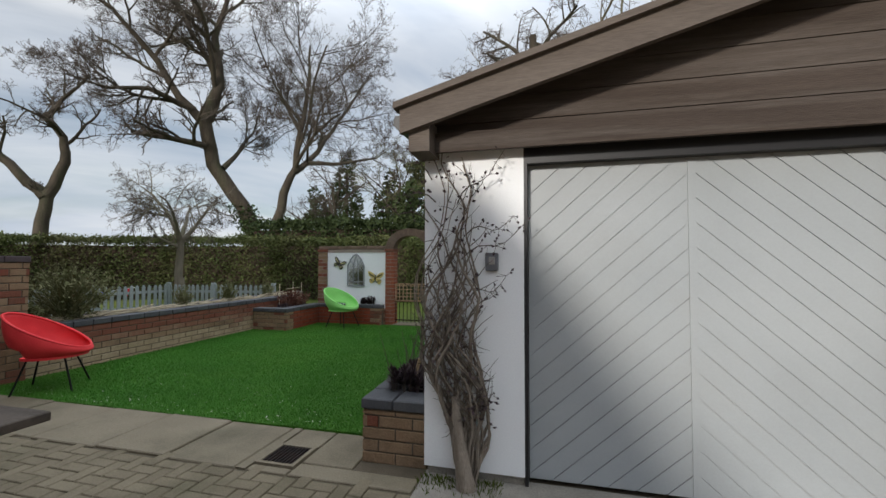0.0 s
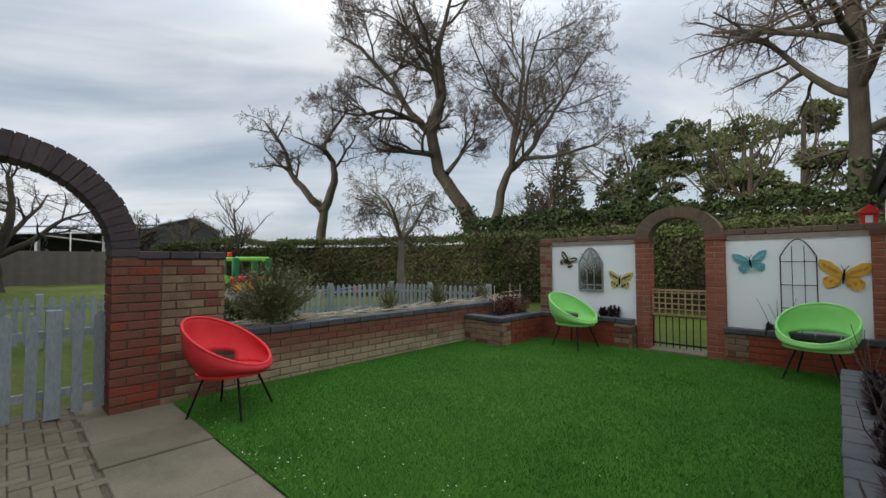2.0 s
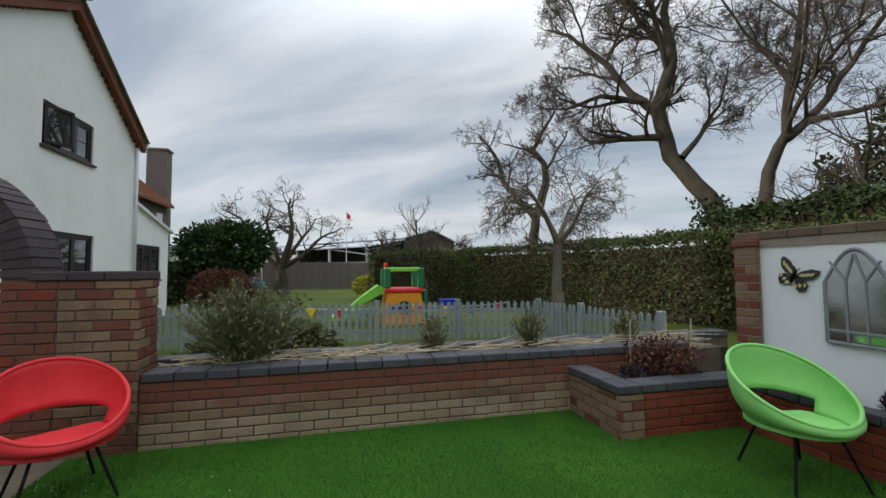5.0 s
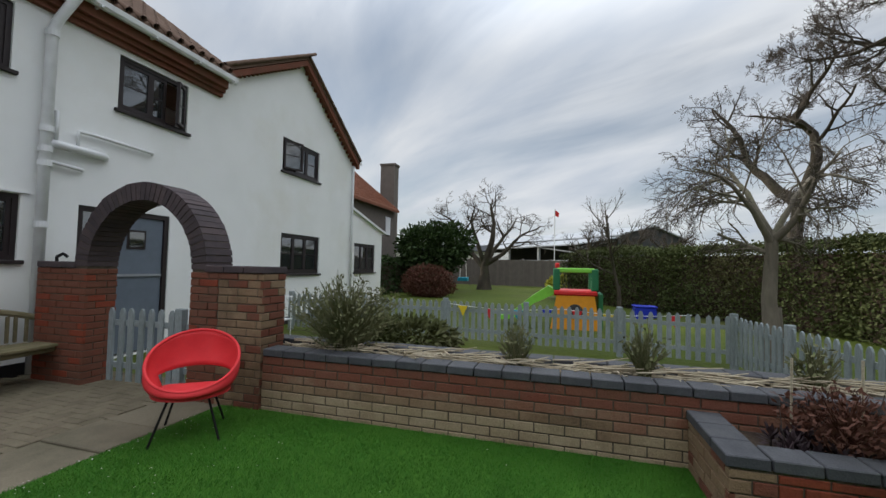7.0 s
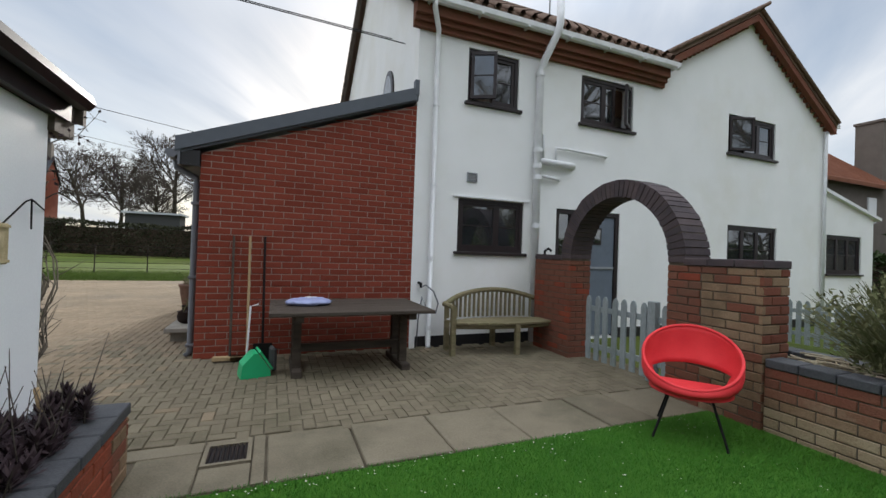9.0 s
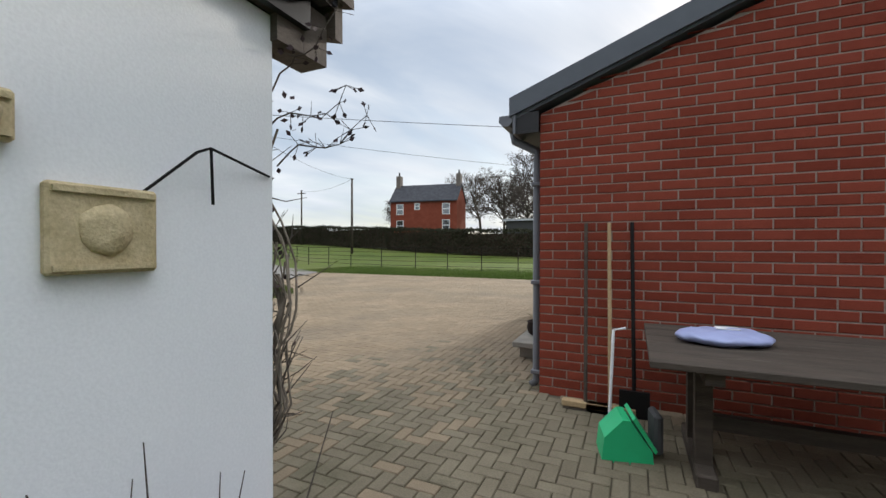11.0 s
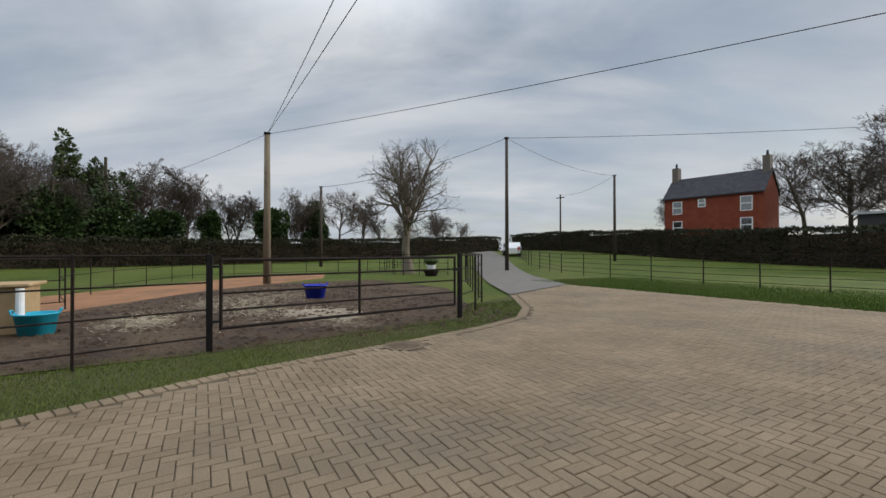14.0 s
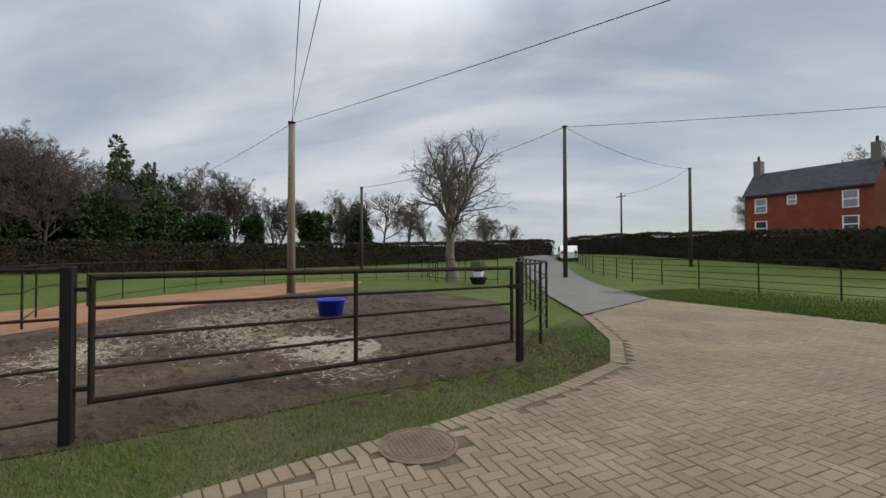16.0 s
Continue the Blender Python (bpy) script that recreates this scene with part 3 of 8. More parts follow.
g = boxes((HX1 + 0.3, LX - 0.3, -8.9, -0.3, 2.6, 2.75), (HX1 + 0.3, LX - 0.3, -8.9, -0.3, -0.02, 0.02))
setting("floor_house", g, M["wood_dark"], "dark floors inside the house", "floor")
setting("inner_wall", boxes((HX1 + 0.3, LX - 0.3, -2.2, -2.1, 0.02, 4.6)), M["render"], "pale inner wall of the house", "wall")
# single-storey annexe beyond the gable
g = bmesh.new()
pierced(g, -14.9, HX1 - 0.002, -0.03, 2.55, -0.55, -0.3, [(-14.35, -12.85, 1.12, 2.05)])
prism(g, [(HX1 - 0.002, 2.55), (-14.9, 2.5499), (HX1 - 0.002, 3.2)], 1, -0.55, -0.3005)
box(g, -14.9, -14.65, -4, -0.55, -0.03, 2.5)
setting("wall_annexe", g, M["render"], "white rendered single-storey annexe", "wall")
g = bmesh.new()
prism(g, [(HX1 - 0.003, 3.19), (-15.1, 2.49), (-15.1, 2.56), (HX1 - 0.003, 3.27)], 1, -4.2, -0.22)
setting("roof_annexe", g, M["white_plastic"], "pale sloping annexe roof", "roof")

# ---- walls of the yard ----
LWX = -4.35
bed_front = setting("wall_bed", boxes((LWX - 0.19, LWX - 0.008, 3.325, 8.6, -0.03, 0.50)), M["mortar_dark"], "low weathered brick wall of the raised bed", "wall")
bed_back = setting("wall_bed_back", boxes((-5.08, -4.90, 3.0, 9.3, -0.03, 0.50)), M["mortar_dark"], "low brick wall behind the raised bed", "wall")
setting("bed_soil", boxes((-4.90, LWX - 0.19, 3.325, 8.9, -0.03, 0.46)), M["soil"], "dark garden soil in the raised bed", "soil")
# arch in brick
AX0, AX1, AY, AR0, AR1, AZ = -4.66, -4.325, 1.758, 0.712, 0.90, 1.28
arch_left = setting("wall_arch_south", boxes((AX0 + 0.008, AX1 - 0.008, 0.28, AY - AR0 - 0.008, -0.03, AZ - 0.02)), M["mortar_dark"], "brick pier of the garden arch", "wall")
arch_right = setting("wall_arch_north", boxes((AX0 + 0.008, AX1 - 0.008, AY + AR0 + 0.008, 3.312, -0.03, AZ - 0.02)), M["mortar_dark"], "brick pier of the garden arch", "wall")
# butterfly wall
BY = 8.20
NP = [(-3.77, -3.57), (-2.215, -2.03), (-1.345, -1.125), (0.165, 0.338)]
bw = setting("wall_panel_west", boxes((-3.57, -2.215, BY, BY + 0.12, -0.03, 1.49)), M["white_wall"], "white painted garden wall panel", "wall")
be = setting("wall_panel_east", boxes((-1.125, 0.165, BY, BY + 0.12, -0.03, 1.49)), M["white_wall"], "white painted garden wall panel", "wall")

# ---- house: windows, door, pipes, eaves ----


def window(no, x0, x1, z0, z1, y, sashes, opened=(), depth=0.09, label="dark brown framed window in the white house wall"):
    """A window with a frame, sill and sashes; opened sashes swing out on their outer edge."""
    w = tagged(new("window_%d" % no), label, "window", "house windows", "structure")
    f = 0.055
    yb = y - depth
    bm = boxes((x0, x1, yb, yb + 0.06, z1 - f, z1), (x0, x1, yb, yb + 0.06, z0, z0 + f), (x0, x0 + f, yb, yb + 0.06, z0 + f, z1 - f), (x1 - f, x1, yb, yb + 0.06, z0 + f, z1 - f))
    part("window_frame", bm, M["brown_plastic"], w)
    part("window_sill", boxes((x0 - 0.05, x1 + 0.05, yb, y + 0.05, z0 - 0.045, z0), bevel=0.006), M["brown_plastic"], w)
    edges = [x0 + f] + [x0 + f + (x1 - x0 - 2 * f) * s for s in sashes] + [x1 - f]
    for i, (a, b) in enumerate(zip(edges, edges[1:])):
        t = 0.045
        wd, h0, h1 = b - a, z0 + f, z1 - f
        bm = boxes((0, wd, -0.02, 0.025, 0, t), (0, wd, -0.02, 0.025, h1 - h0 - t, h1 - h0), (0, t, -0.02, 0.025, t, h1 - h0 - t), (wd - t, wd, -0.02, 0.025, t, h1 - h0 - t))
        sash = part("sash", bm, M["brown_plastic"], w)
        pane = part("pane", boxes((t - 0.004, wd - t + 0.004, 0, 0.005, t - 0.004, h1 - h0 - t + 0.004)), M["glass"], sash)
        part("glazing_bar", boxes((t, wd - t, 0.006, 0.012, (h1 - h0) * 0.5 - 0.008, (h1 - h0) * 0.5 + 0.008)), M["brown_plastic"], sash)
        turn = dict(opened).get(i, 0)
        if turn > 0:
            sash.matrix_basis = pose(a, yb + 0.07, h0, 0, 0, turn)
        elif turn < 0:
            sash.matrix_basis = Matrix.Translation((b, yb + 0.07, h0)) @ pose(0, 0, 0, 0, 0, turn) @ Matrix.Translation((-wd, 0, 0))
        else:
            sash.matrix_basis = pose(a, yb + 0.02, h0)
    return w


window(1, *WINS[0][1:], 0.0, (0.40,), ((0, 0),))
window(2, *WINS[1][1:], 0.0, (0.5,), ((1, -28),))
window(3, *WINS[2][1:], 0.0, (0.30, 0.55), ((0, 32),))
window(4, *WINS[3][1:], 0.0, (0.32, 0.64), ((2, -22),))
window(5, *WINS[4][1:], 0.0, (0.36, 0.68))
window(6, -14.35, -12.85, 1.12, 2.05, -0.3, (0.33, 0.66))
lint = thing("window_drip", "thin white drip moulding over the kitchen window", "moulding")
part("strip", boxes((-4.36, -3.11, 0.002, 0.03, 2.10, 2.12)), M["white_plastic"], lint)
curt = thing("window_clutter", "white kettle and bowls on the inner window sill", "kitchenware")
part("kettle", lathe(bmesh.new(), [(0.06, 0), (0.065, 0.02), (0.05, 0.13), (0.03, 0.15)], (-3.45, -0.17, 1.335), 14), M["white_plastic"], curt, smooth=True)
part("bowl", lathe(bmesh.new(), [(0.04, 0), (0.085, 0.06), (0.08, 0.062)], (-3.32, -0.17, 1.335), 14), M["cream"], curt, smooth=True)
# stable door behind the arch
door = tagged(new("door_1"), "grey-blue stable door with a small square pane, closed", "door", "", "structure")
part("door_frame", boxes((-6.18, -6.11, -0.10, -0.02, 0, 2.06), (-6.11, -4.95, -0.10, -0.02, 1.99, 2.06), (-5.25, -5.18, -0.10, -0.02, 0, 1.99), (-4.95, -4.88, -0.10, -0.02, 0, 2.06)), M["brown_plastic"], door)
for z0, z1 in ((0.03, 1.13), (1.15, 1.985)):
    leaf = part("door_leaf", boxes((-6.105, -5.255, -0.09, -0.045, z0, z1), bevel=0.004), M["door_blue"], door)
part("pane_surround", boxes((-5.83, -5.55, -0.047, -0.035, 1.52, 1.80)), M["brown_plastic"], door)
part("pane", boxes((-5.80, -5.58, -0.036, -0.03, 1.55, 1.77)), M["glass"], door)
part("weather_bar", boxes((-6.10, -5.26, -0.045, -0.025, 1.12, 1.155)), M["lead_grey"], door)
part("handle", tube(bmesh.new(), [(-5.33, -0.045, 1.0), (-5.33, -0.01, 1.0), (-5.42, -0.005, 1.0)], 0.011, 8), M["iron"], door)
part("side_pane", boxes((-5.18, -4.95, -0.07, -0.06, 0.5, 1.99)), M["glass"], door)
part("side_panel", boxes((-5.18, -4.95, -0.08, -0.05, 0.0, 0.5)), M["door_blue"], door)
# plinth
setting("plinth", boxes((-4.86, LX - 0.08, 0.001, 0.012, -0.02, 0.15), (HX1, -6.2, 0.001, 0.012, -0.02, 0.15)), M["black_paint"], "black painted plinth along the house wall", "plinth")
# eaves of the main roof
ev = thing("house_eaves", "brown boxed eaves with a white gutter", "eaves")
bm = bmesh.new()
prism(bm, [(0.0, 4.335), (0.06, 4.34), (0.06, 4.405), (0.11, 4.41), (0.11, 4.475), (0.17, 4.48), (0.17, 4.66), (0.0, 4.66)], 0, -7.06, LX + 0.10)
part("brick_corbel", bm, M["brick_red"], ev, "corbelled brick eaves course")
bm = bmesh.new()
prism(bm, [(0.18, 4.70), (0.29, 4.70), (0.285, 4.63), (0.26, 4.60), (0.21, 4.60), (0.185, 4.63)], 0, -7.17, LX + 0.16)
part("gutter", bm, M["white_plastic"], ev)
for i in range(7):
    x = -7.1 + i * 0.75
    part("gutter_bracket", boxes((x, x + 0.03, 0.17, 0.30, 4.59, 4.62)), M["white_plastic"], ev)
# verge boards of the gable
vb = thing("gable_verge", "dark brown verge board under the gable tiles", "verge")
for xa, za, xb, zb in ((-12.17, 4.34, -9.42, 6.18), (-6.98, 4.77, -9.42, 6.18)):
    part("board", prism(bmesh.new(), [(xa, za - 0.13), (xb, zb - 0.13), (xb, zb), (xa, za)], 1, 0.05, 0.155), M["brick_red"], vb)
for xa, za, xb, zb in ((-12.05, 4.29, -9.5, 6.0), (-7.1, 4.71, -9.34, 6.0)):
    for k in range(20):
        u = (k + 0.3) / 20
        x, z = xa + (xb - xa) * u, za + (zb - za) * u
        part("dentil_brick", boxes((x - 0.035, x + 0.035, 0.001, 0.045, z - 0.03, z + 0.05)), M["brick_red"], vb)
part("gutter_end", boxes((-12.34, -12.14, -0.2, 0.14, 4.36, 4.44)), M["white_plastic"], vb)
ge = thing("gable_end_verge", "brown timber verge on the house gable end", "verge")
for ya, yb in ((0.2, -3.5), (-7.2, -3.5)):
    part("board", prism(bmesh.new(), [(ya, 4.58), (yb, 7.30), (yb, 7.44), (ya, 4.72)], 0, LX + 0.10, LX + 0.19), M["barge"], ge)
av = tagged(new("window_7"), "small arched window in the house gable end", "window", "", "structure")
bm = bmesh.new()
arc = [(-1.60 + 0.34 * math.cos(math.pi * k / 10), 3.95 + 0.42 * math.sin(math.pi * k / 10)) for k in range(11)]
prism(bm, arc + [(-1.94, 3.35), (-1.26, 3.35)], 0, LX + 0.002, LX + 0.03)
part("surround", bm, M["brown_plastic"], av)
bm = bmesh.new()
prism(bm, [(-1.60 + (y + 1.60) * 0.8, 3.95 + (z - 3.95) * 0.8) for y, z in arc] + [(-1.87, 3.40), (-1.33, 3.40)], 0, LX + 0.03, LX + 0.036)
part("pane", bm, M["glass"], av)


def pipe(name, label, runs, mat, collars=()):
    p = thing(name, label, "pipe")
    for nm, pts, r in runs:
        part(nm, tube(bmesh.new(), pts, r, 14), mat, p, smooth=True)
    for c, r, h in collars:
        part("collar", lathe(bmesh.new(), [(r, 0), (r, h)], c, 14), mat, p)
    return p


pipe("downpipe", "white plastic rainwater pipe at the house corner", [("pipe", [(-2.66, 0.24, 4.62), (-2.66, 0.22, 4.55), (-2.78, 0.07, 4.35), (-2.78, 0.06, 4.2), (-2.78, 0.06, 0.05), (-2.78, 0.10, 0.01)], 0.036)], M["white_plastic"], [((-2.78, 0.06, z), 0.045, 0.05) for z in (3.3, 2.2, 1.2, 0.25)])
pipe("soil_pipe", "white plastic soil pipe with side branches", [("main_pipe", [(-4.44, 0.085, 0.02), (-4.44, 0.085, 4.10), (-4.47, 0.14, 4.25), (-4.58, 0.30, 4.62), (-4.60, 0.32, 4.75), (-4.60, 0.32, 5.12)], 0.056), ("branch", [(-4.44, 0.085, 2.74), (-4.75, 0.08, 2.74), (-5.12, 0.06, 2.735), (-5.16, 0.0, 2.735)], 0.05), ("waste_pipe", [(-4.44, 0.07, 2.53), (-4.86, 0.05, 2.50), (-4.9, 0.0, 2.50)], 0.022), ("waste_pipe", [(-4.80, 0.05, 2.78), (-4.80, 0.05, 2.98), (-5.0, 0.05, 2.99), (-5.80, 0.05, 2.965), (-5.82, 0.0, 2.965)], 0.022), ("overflow", [(-4.56, 0.05, 2.78), (-4.56, 0.05, 3.15), (-4.58, 0.0, 3.16)], 0.022)], M["white_plastic"], [((-4.44, 0.085, z), 0.068, 0.07) for z in (4.02, 2.86, 2.62, 2.45, 1.72)])
pipe("gable_downpipe", "white rainwater pipe at the gable corner", [("pipe", [(-12.2, 0.0, 4.36), (-12.0, 0.05, 4.2), (-12.0, 0.05, 0.02)], 0.034)], M["white_plastic"])
vent = thing("wall_vent", "small square louvred vent in the house wall", "vent")
part("frame", boxes((-3.47, -3.31, 0.0, 0.02, 2.33, 2.345), (-3.47, -3.31, 0.0, 0.02, 2.445, 2.46), (-3.47, -3.455, 0.0, 0.02, 2.345, 2.445), (-3.325, -3.31, 0.0, 0.02, 2.345, 2.445)), M["lead_grey"], vent)
for k in range(5):
    part("slat", boxes((-3.455, -3.325, 0.002, 0.014, 2.35 + k * 0.02, 2.36 + k * 0.02)), M["lead_grey"], vent)
aerial = thing("aerial", "thin television aerial pole on the roof", "aerial")
part("pole", tube(bmesh.new(), [(-6.2, -2.2, 6.4), (-6.2, -2.2, 8.3)], 0.018, 6), M["lead_grey"], aerial)
part("crossbar", tube(bmesh.new(), [(-6.6, -2.2, 8.25), (-5.8, -2.2, 8.25)], 0.01, 6), M["lead_grey"], aerial)
tap = thing("outside_tap", "garden tap with a looped grey hose on the wall", "tap")
part("tap_body", tube(bmesh.new(), [(-2.64, 0.0, 0.88), (-2.64, 0.10, 0.88), (-2.64, 0.11, 0.82)], 0.018, 8), M["iron"], tap)
part("hose", tube(bmesh.new(), [(-2.64, 0.11, 0.83), (-2.70, 0.13, 0.86), (-2.80, 0.16, 0.78), (-2.87, 0.17, 0.62), (-2.84, 0.16, 0.48), (-2.74, 0.14, 0.50), (-2.66, 0.10, 0.70), (-2.63, 0.06, 0.4), (-2.62, 0.05, 0.02)], 0.010, 8), M["grey_plastic"], tap, smooth=True)
pump = thing("hand_tool", "iron handled garden tool leaning by the soil pipe", "tool")
part("shaft", tube(bmesh.new(), [(-4.62, 0.22, 0.02), (-4.62, 0.09, 1.38)], 0.017, 8), M["iron"], pump)
part("grip", tube(bmesh.new(), [(-4.62, 0.09, 1.38), (-4.68, 0.10, 1.42), (-4.72, 0.12, 1.38)], 0.02, 8), M["iron"], pump)

# ---- bench, table, tools ----
bench = thing("garden_bench", "weathered greenish curved teak garden bench", "bench", at=(-3.72, 0.28, 0))
bw2, R = 0.86, 1.55
for i in range(12):
    part("seat_slat", boxes((-0.78 + i * 0.13, -0.78 + i * 0.13 + 0.124, -0.02 + 0.16 * ((i - 5.5) / 6) ** 2, 0.48 - 0.13 * ((i - 5.5) / 6) ** 2, 0.40, 0.43), bevel=0.004), M["wood_bench"], bench)
rail = [(x, -0.16 + 0.30 * (x / bw2) ** 4, 0.80 - 0.20 * (x / bw2) ** 2 if abs(x) < 0.8 else 0.64) for x in [-0.86 + 1.72 * k / 16 for k in range(17)]]
bm = bmesh.new()
tube(bm, rail, 0.035, 8)
part("back_rail", bm, M["wood_bench"], bench)
part("apron", tube(bmesh.new(), [(x, 0.42 - 0.16 * (x / bw2) ** 2, 0.37) for x in [-0.82 + 1.64 * k / 10 for k in range(11)]], 0.03, 6), M["wood_bench"], bench)
for i in range(23):
    x = -0.79 + i * 1.58 / 22
    k = 16 * (x + 0.86) / 1.72
    a = rail[int(k)]
    part("slat", boxes((x - 0.014, x + 0.014, a[1] - 0.012, a[1] + 0.012, 0.42, a[2] - 0.01)), M["wood_bench"], bench)
for x, y in ((-0.82, 0.30), (-0.05, 0.45), (0.80, 0.30), (-0.74, -0.05), (0.74, -0.05), (0, -0.12)):
    part("leg", boxes((x - 0.032, x + 0.032, y - 0.032, y + 0.032, 0.0, 0.62 if abs(x) > 0.78 else 0.40), bevel=0.006), M["wood_bench"], bench)
for s in (-1, 1):
    part("arm", tube(bmesh.new(), [(s * 0.86, 0.13, 0.64), (s * 0.84, 0.25, 0.635), (s * 0.82, 0.34, 0.62)], 0.034, 8), M["wood_bench"], bench)
table = thing("trestle_table", "dark weathered wooden trestle table against the brick wall", "table")
TZ = 0.69
for i in range(5):
    y0 = 0.22 + i * 0.215
    part("plank", boxes((-2.40, -0.78, y0, y0 + 0.208, TZ - 0.035, TZ), bevel=0.004), M["wood_dark"], table)
for x in (-2.17, -1.05):
    part("foot", boxes((x - 0.05, x + 0.05, 0.35, 1.05, 0.0, 0.08), bevel=0.01), M["wood_dark"], table)
    for y in (0.55, 0.88):
        part("leg", boxes((x - 0.04, x + 0.04, y - 0.045, y + 0.045, 0.08, TZ - 0.10)), M["wood_dark"], table)
    part("bearer", boxes((x - 0.04, x + 0.04, 0.26, 1.24, TZ - 0.10, TZ - 0.036)), M["wood_dark"], table)
part("stretcher", boxes((-2.17, -1.05, 0.68, 0.74, 0.20, 0.28)), M["wood_dark"], table)
bag = thing("plastic_bag", "crumpled blue and white plastic sack on the table", "bag")
bm = bmesh.new()
bmesh.ops.create_icosphere(bm, subdivisions=4, radius=1.0, matrix=Matrix.Translation((-1.17, 0.72, TZ + 0.035)) @ pose(0, 0, 0, 0, 0, 8) @ Matrix.Diagonal((0.24, 0.16, 0.05, 1)))
for v in bm.verts:
    v.co += Vector(noise.noise_vector(v.co * 14)) * 0.016
    v.co.z = max(v.co.z, TZ + 0.002)
part("sack", bm, plain("sack_blue", (0.30, 0.33, 0.52), 0.35), bag, smooth=True)
part("label", boxes((-1.24, -1.13, 0.68, 0.76, TZ + 0.083, TZ + 0.087)), M["white_plastic"], bag)
crate = thing("green_crate", "green plastic trug with a slanting top beside the table", "trug")
trug = part("tub", prism(bmesh.new(), [(-0.17, 0.0), (0.17, 0.0), (0.15, 0.17), (0.03, 0.30), (-0.02, 0.30), (-0.16, 0.10)], 1, -0.13, 0.13), M["green_tub"], crate)
part("rim", prism(bmesh.new(), [(-0.175, 0.09), (-0.03, 0.31), (-0.05, 0.33), (-0.19, 0.11)], 1, -0.14, 0.14), M["green_tub"], crate)
part("lining", boxes((-0.24, -0.18, -0.10, 0.10, 0.06, 0.34), bevel=0.02), M["barn_dark"], crate, "black rubber lining")
crate.matrix_world = pose(-0.66, 0.82, 0.0, 0, 0, 12) @ Matrix.Scale(0.82, 4)
for no, (x, mt, lab) in enumerate(((-0.37, "wood_dark", "dark"), (-0.54, "wood_raw", "pale"), (-0.70, "iron", "black"))):
    br = thing("broom", "yard broom with a %s handle leaning on the brick wall" % lab, "broom", "yard brooms")
    part("handle", tube(bmesh.new(), [(x - 0.02, 0.24, 0.05), (x, 0.035, 1.41)], 0.014, 8), M[mt], br)
    if no != 2:
        part("head", boxes((x - 0.19, x + 0.15, 0.20, 0.27, 0.03, 0.075), bevel=0.006), M["wood_raw"], br)
        part("bristles", boxes((x - 0.18, x + 0.14, 0.205, 0.265, 0.0, 0.03)), M["wood_dark"], br)
    else:
        part("blade", boxes((x - 0.12, x + 0.08, 0.22, 0.25, 0.0, 0.20)), M["iron"], br)
hook = thing("white_hook", "short white plastic scraper handle by the table", "tool")
part("stick", tube(bmesh.new(), [(-0.56, 0.32, 0.02), (-0.58, 0.22, 0.62), (-0.66, 0.24, 0.645)], 0.011, 8), M["white_plastic"], hook)

# ---- tub chairs ----


def tub_chair(at, turn, shell, label):
    """A round tub chair: tilted hoop rim, hollow shell with a slot at the back of the seat, four splayed rods for legs."""
    c = thing("tub_chair", label, "chair", "tub chairs on the lawn", at=at, turn=turn)
    n, m = 40, 10
    verts, faces = [], []

    def pos(i, j):
        a, s = 2 * math.pi * i / n, j / m
        rim = Vector((0.325 * math.cos(a) - 0.02, 0.325 * math.sin(a), 0.575 - 0.18 * math.cos(a)))
        low = Vector((0.255 * math.cos(a) + 0.02, 0.255 * math.sin(a), 0.345))
        p = low.lerp(rim, s)
        bulge = math.sin(s * math.pi) * 0.03
        return p + Vector((math.cos(a), math.sin(a), -0.3)) * bulge
    for j in range(m + 1):
        for i in range(n):
            verts.append(tuple(pos(i, j)))
    for j in range(m):
        for i in range(n):
            if 13 <= i <= 26 and 0 <= j <= 2:
                continue
            faces.append((j * n + i, j * n + (i + 1) % n, (j + 1) * n + (i + 1) % n, (j + 1) * n + i))
    me = cells("shell", verts, faces, shell, True)
    ob = new("shell", me)
    ob.parent = c
    so = ob.modifiers.new("thick", "SOLIDIFY")
    so.thickness, so.offset = 0.014, 0
    bm = bmesh.new()
    tube(bm, [pos(i, m) for i in range(n)] + [pos(0, m)], 0.013, 8, False)
    part("rim", bm, shell, c, smooth=True)
    bm = bmesh.new()
    ring = [(0.275 * math.cos(2 * math.pi * i / n) + 0.02, 0.275 * math.sin(2 * math.pi * i / n)) for i in range(n)]
    ring = [(x if x > -0.16 else -0.16, y) for x, y in ring]
    prism(bm, ring, 2, 0.325, 0.348)
    part("seat", bm, shell, c)
    for sx, sy in ((0.2, 0.17), (0.2, -0.17), (-0.17, 0.16), (-0.17, -0.16)):
        part("leg", tube(bmesh.new(), [(sx * 0.75, sy * 0.75, 0.33), (sx * 1.25, sy * 1.35, 0.0)], 0.009, 8), M["iron"], c)
    return c


tub_chair((-3.74, 3.17, 0.012), 38, M["red_shell"], "bright red round tub chair on the lawn edge")
tub_chair((-2.88, 7.55, 0.012), -12, M["green_shell"], "lime green round tub chair before the white panel")
tub_chair((-0.27, 7.62, 0.012), -100, M["green_shell"], "lime green round tub chair by the yellow butterfly")

# ---- butterfly wall dressing ----


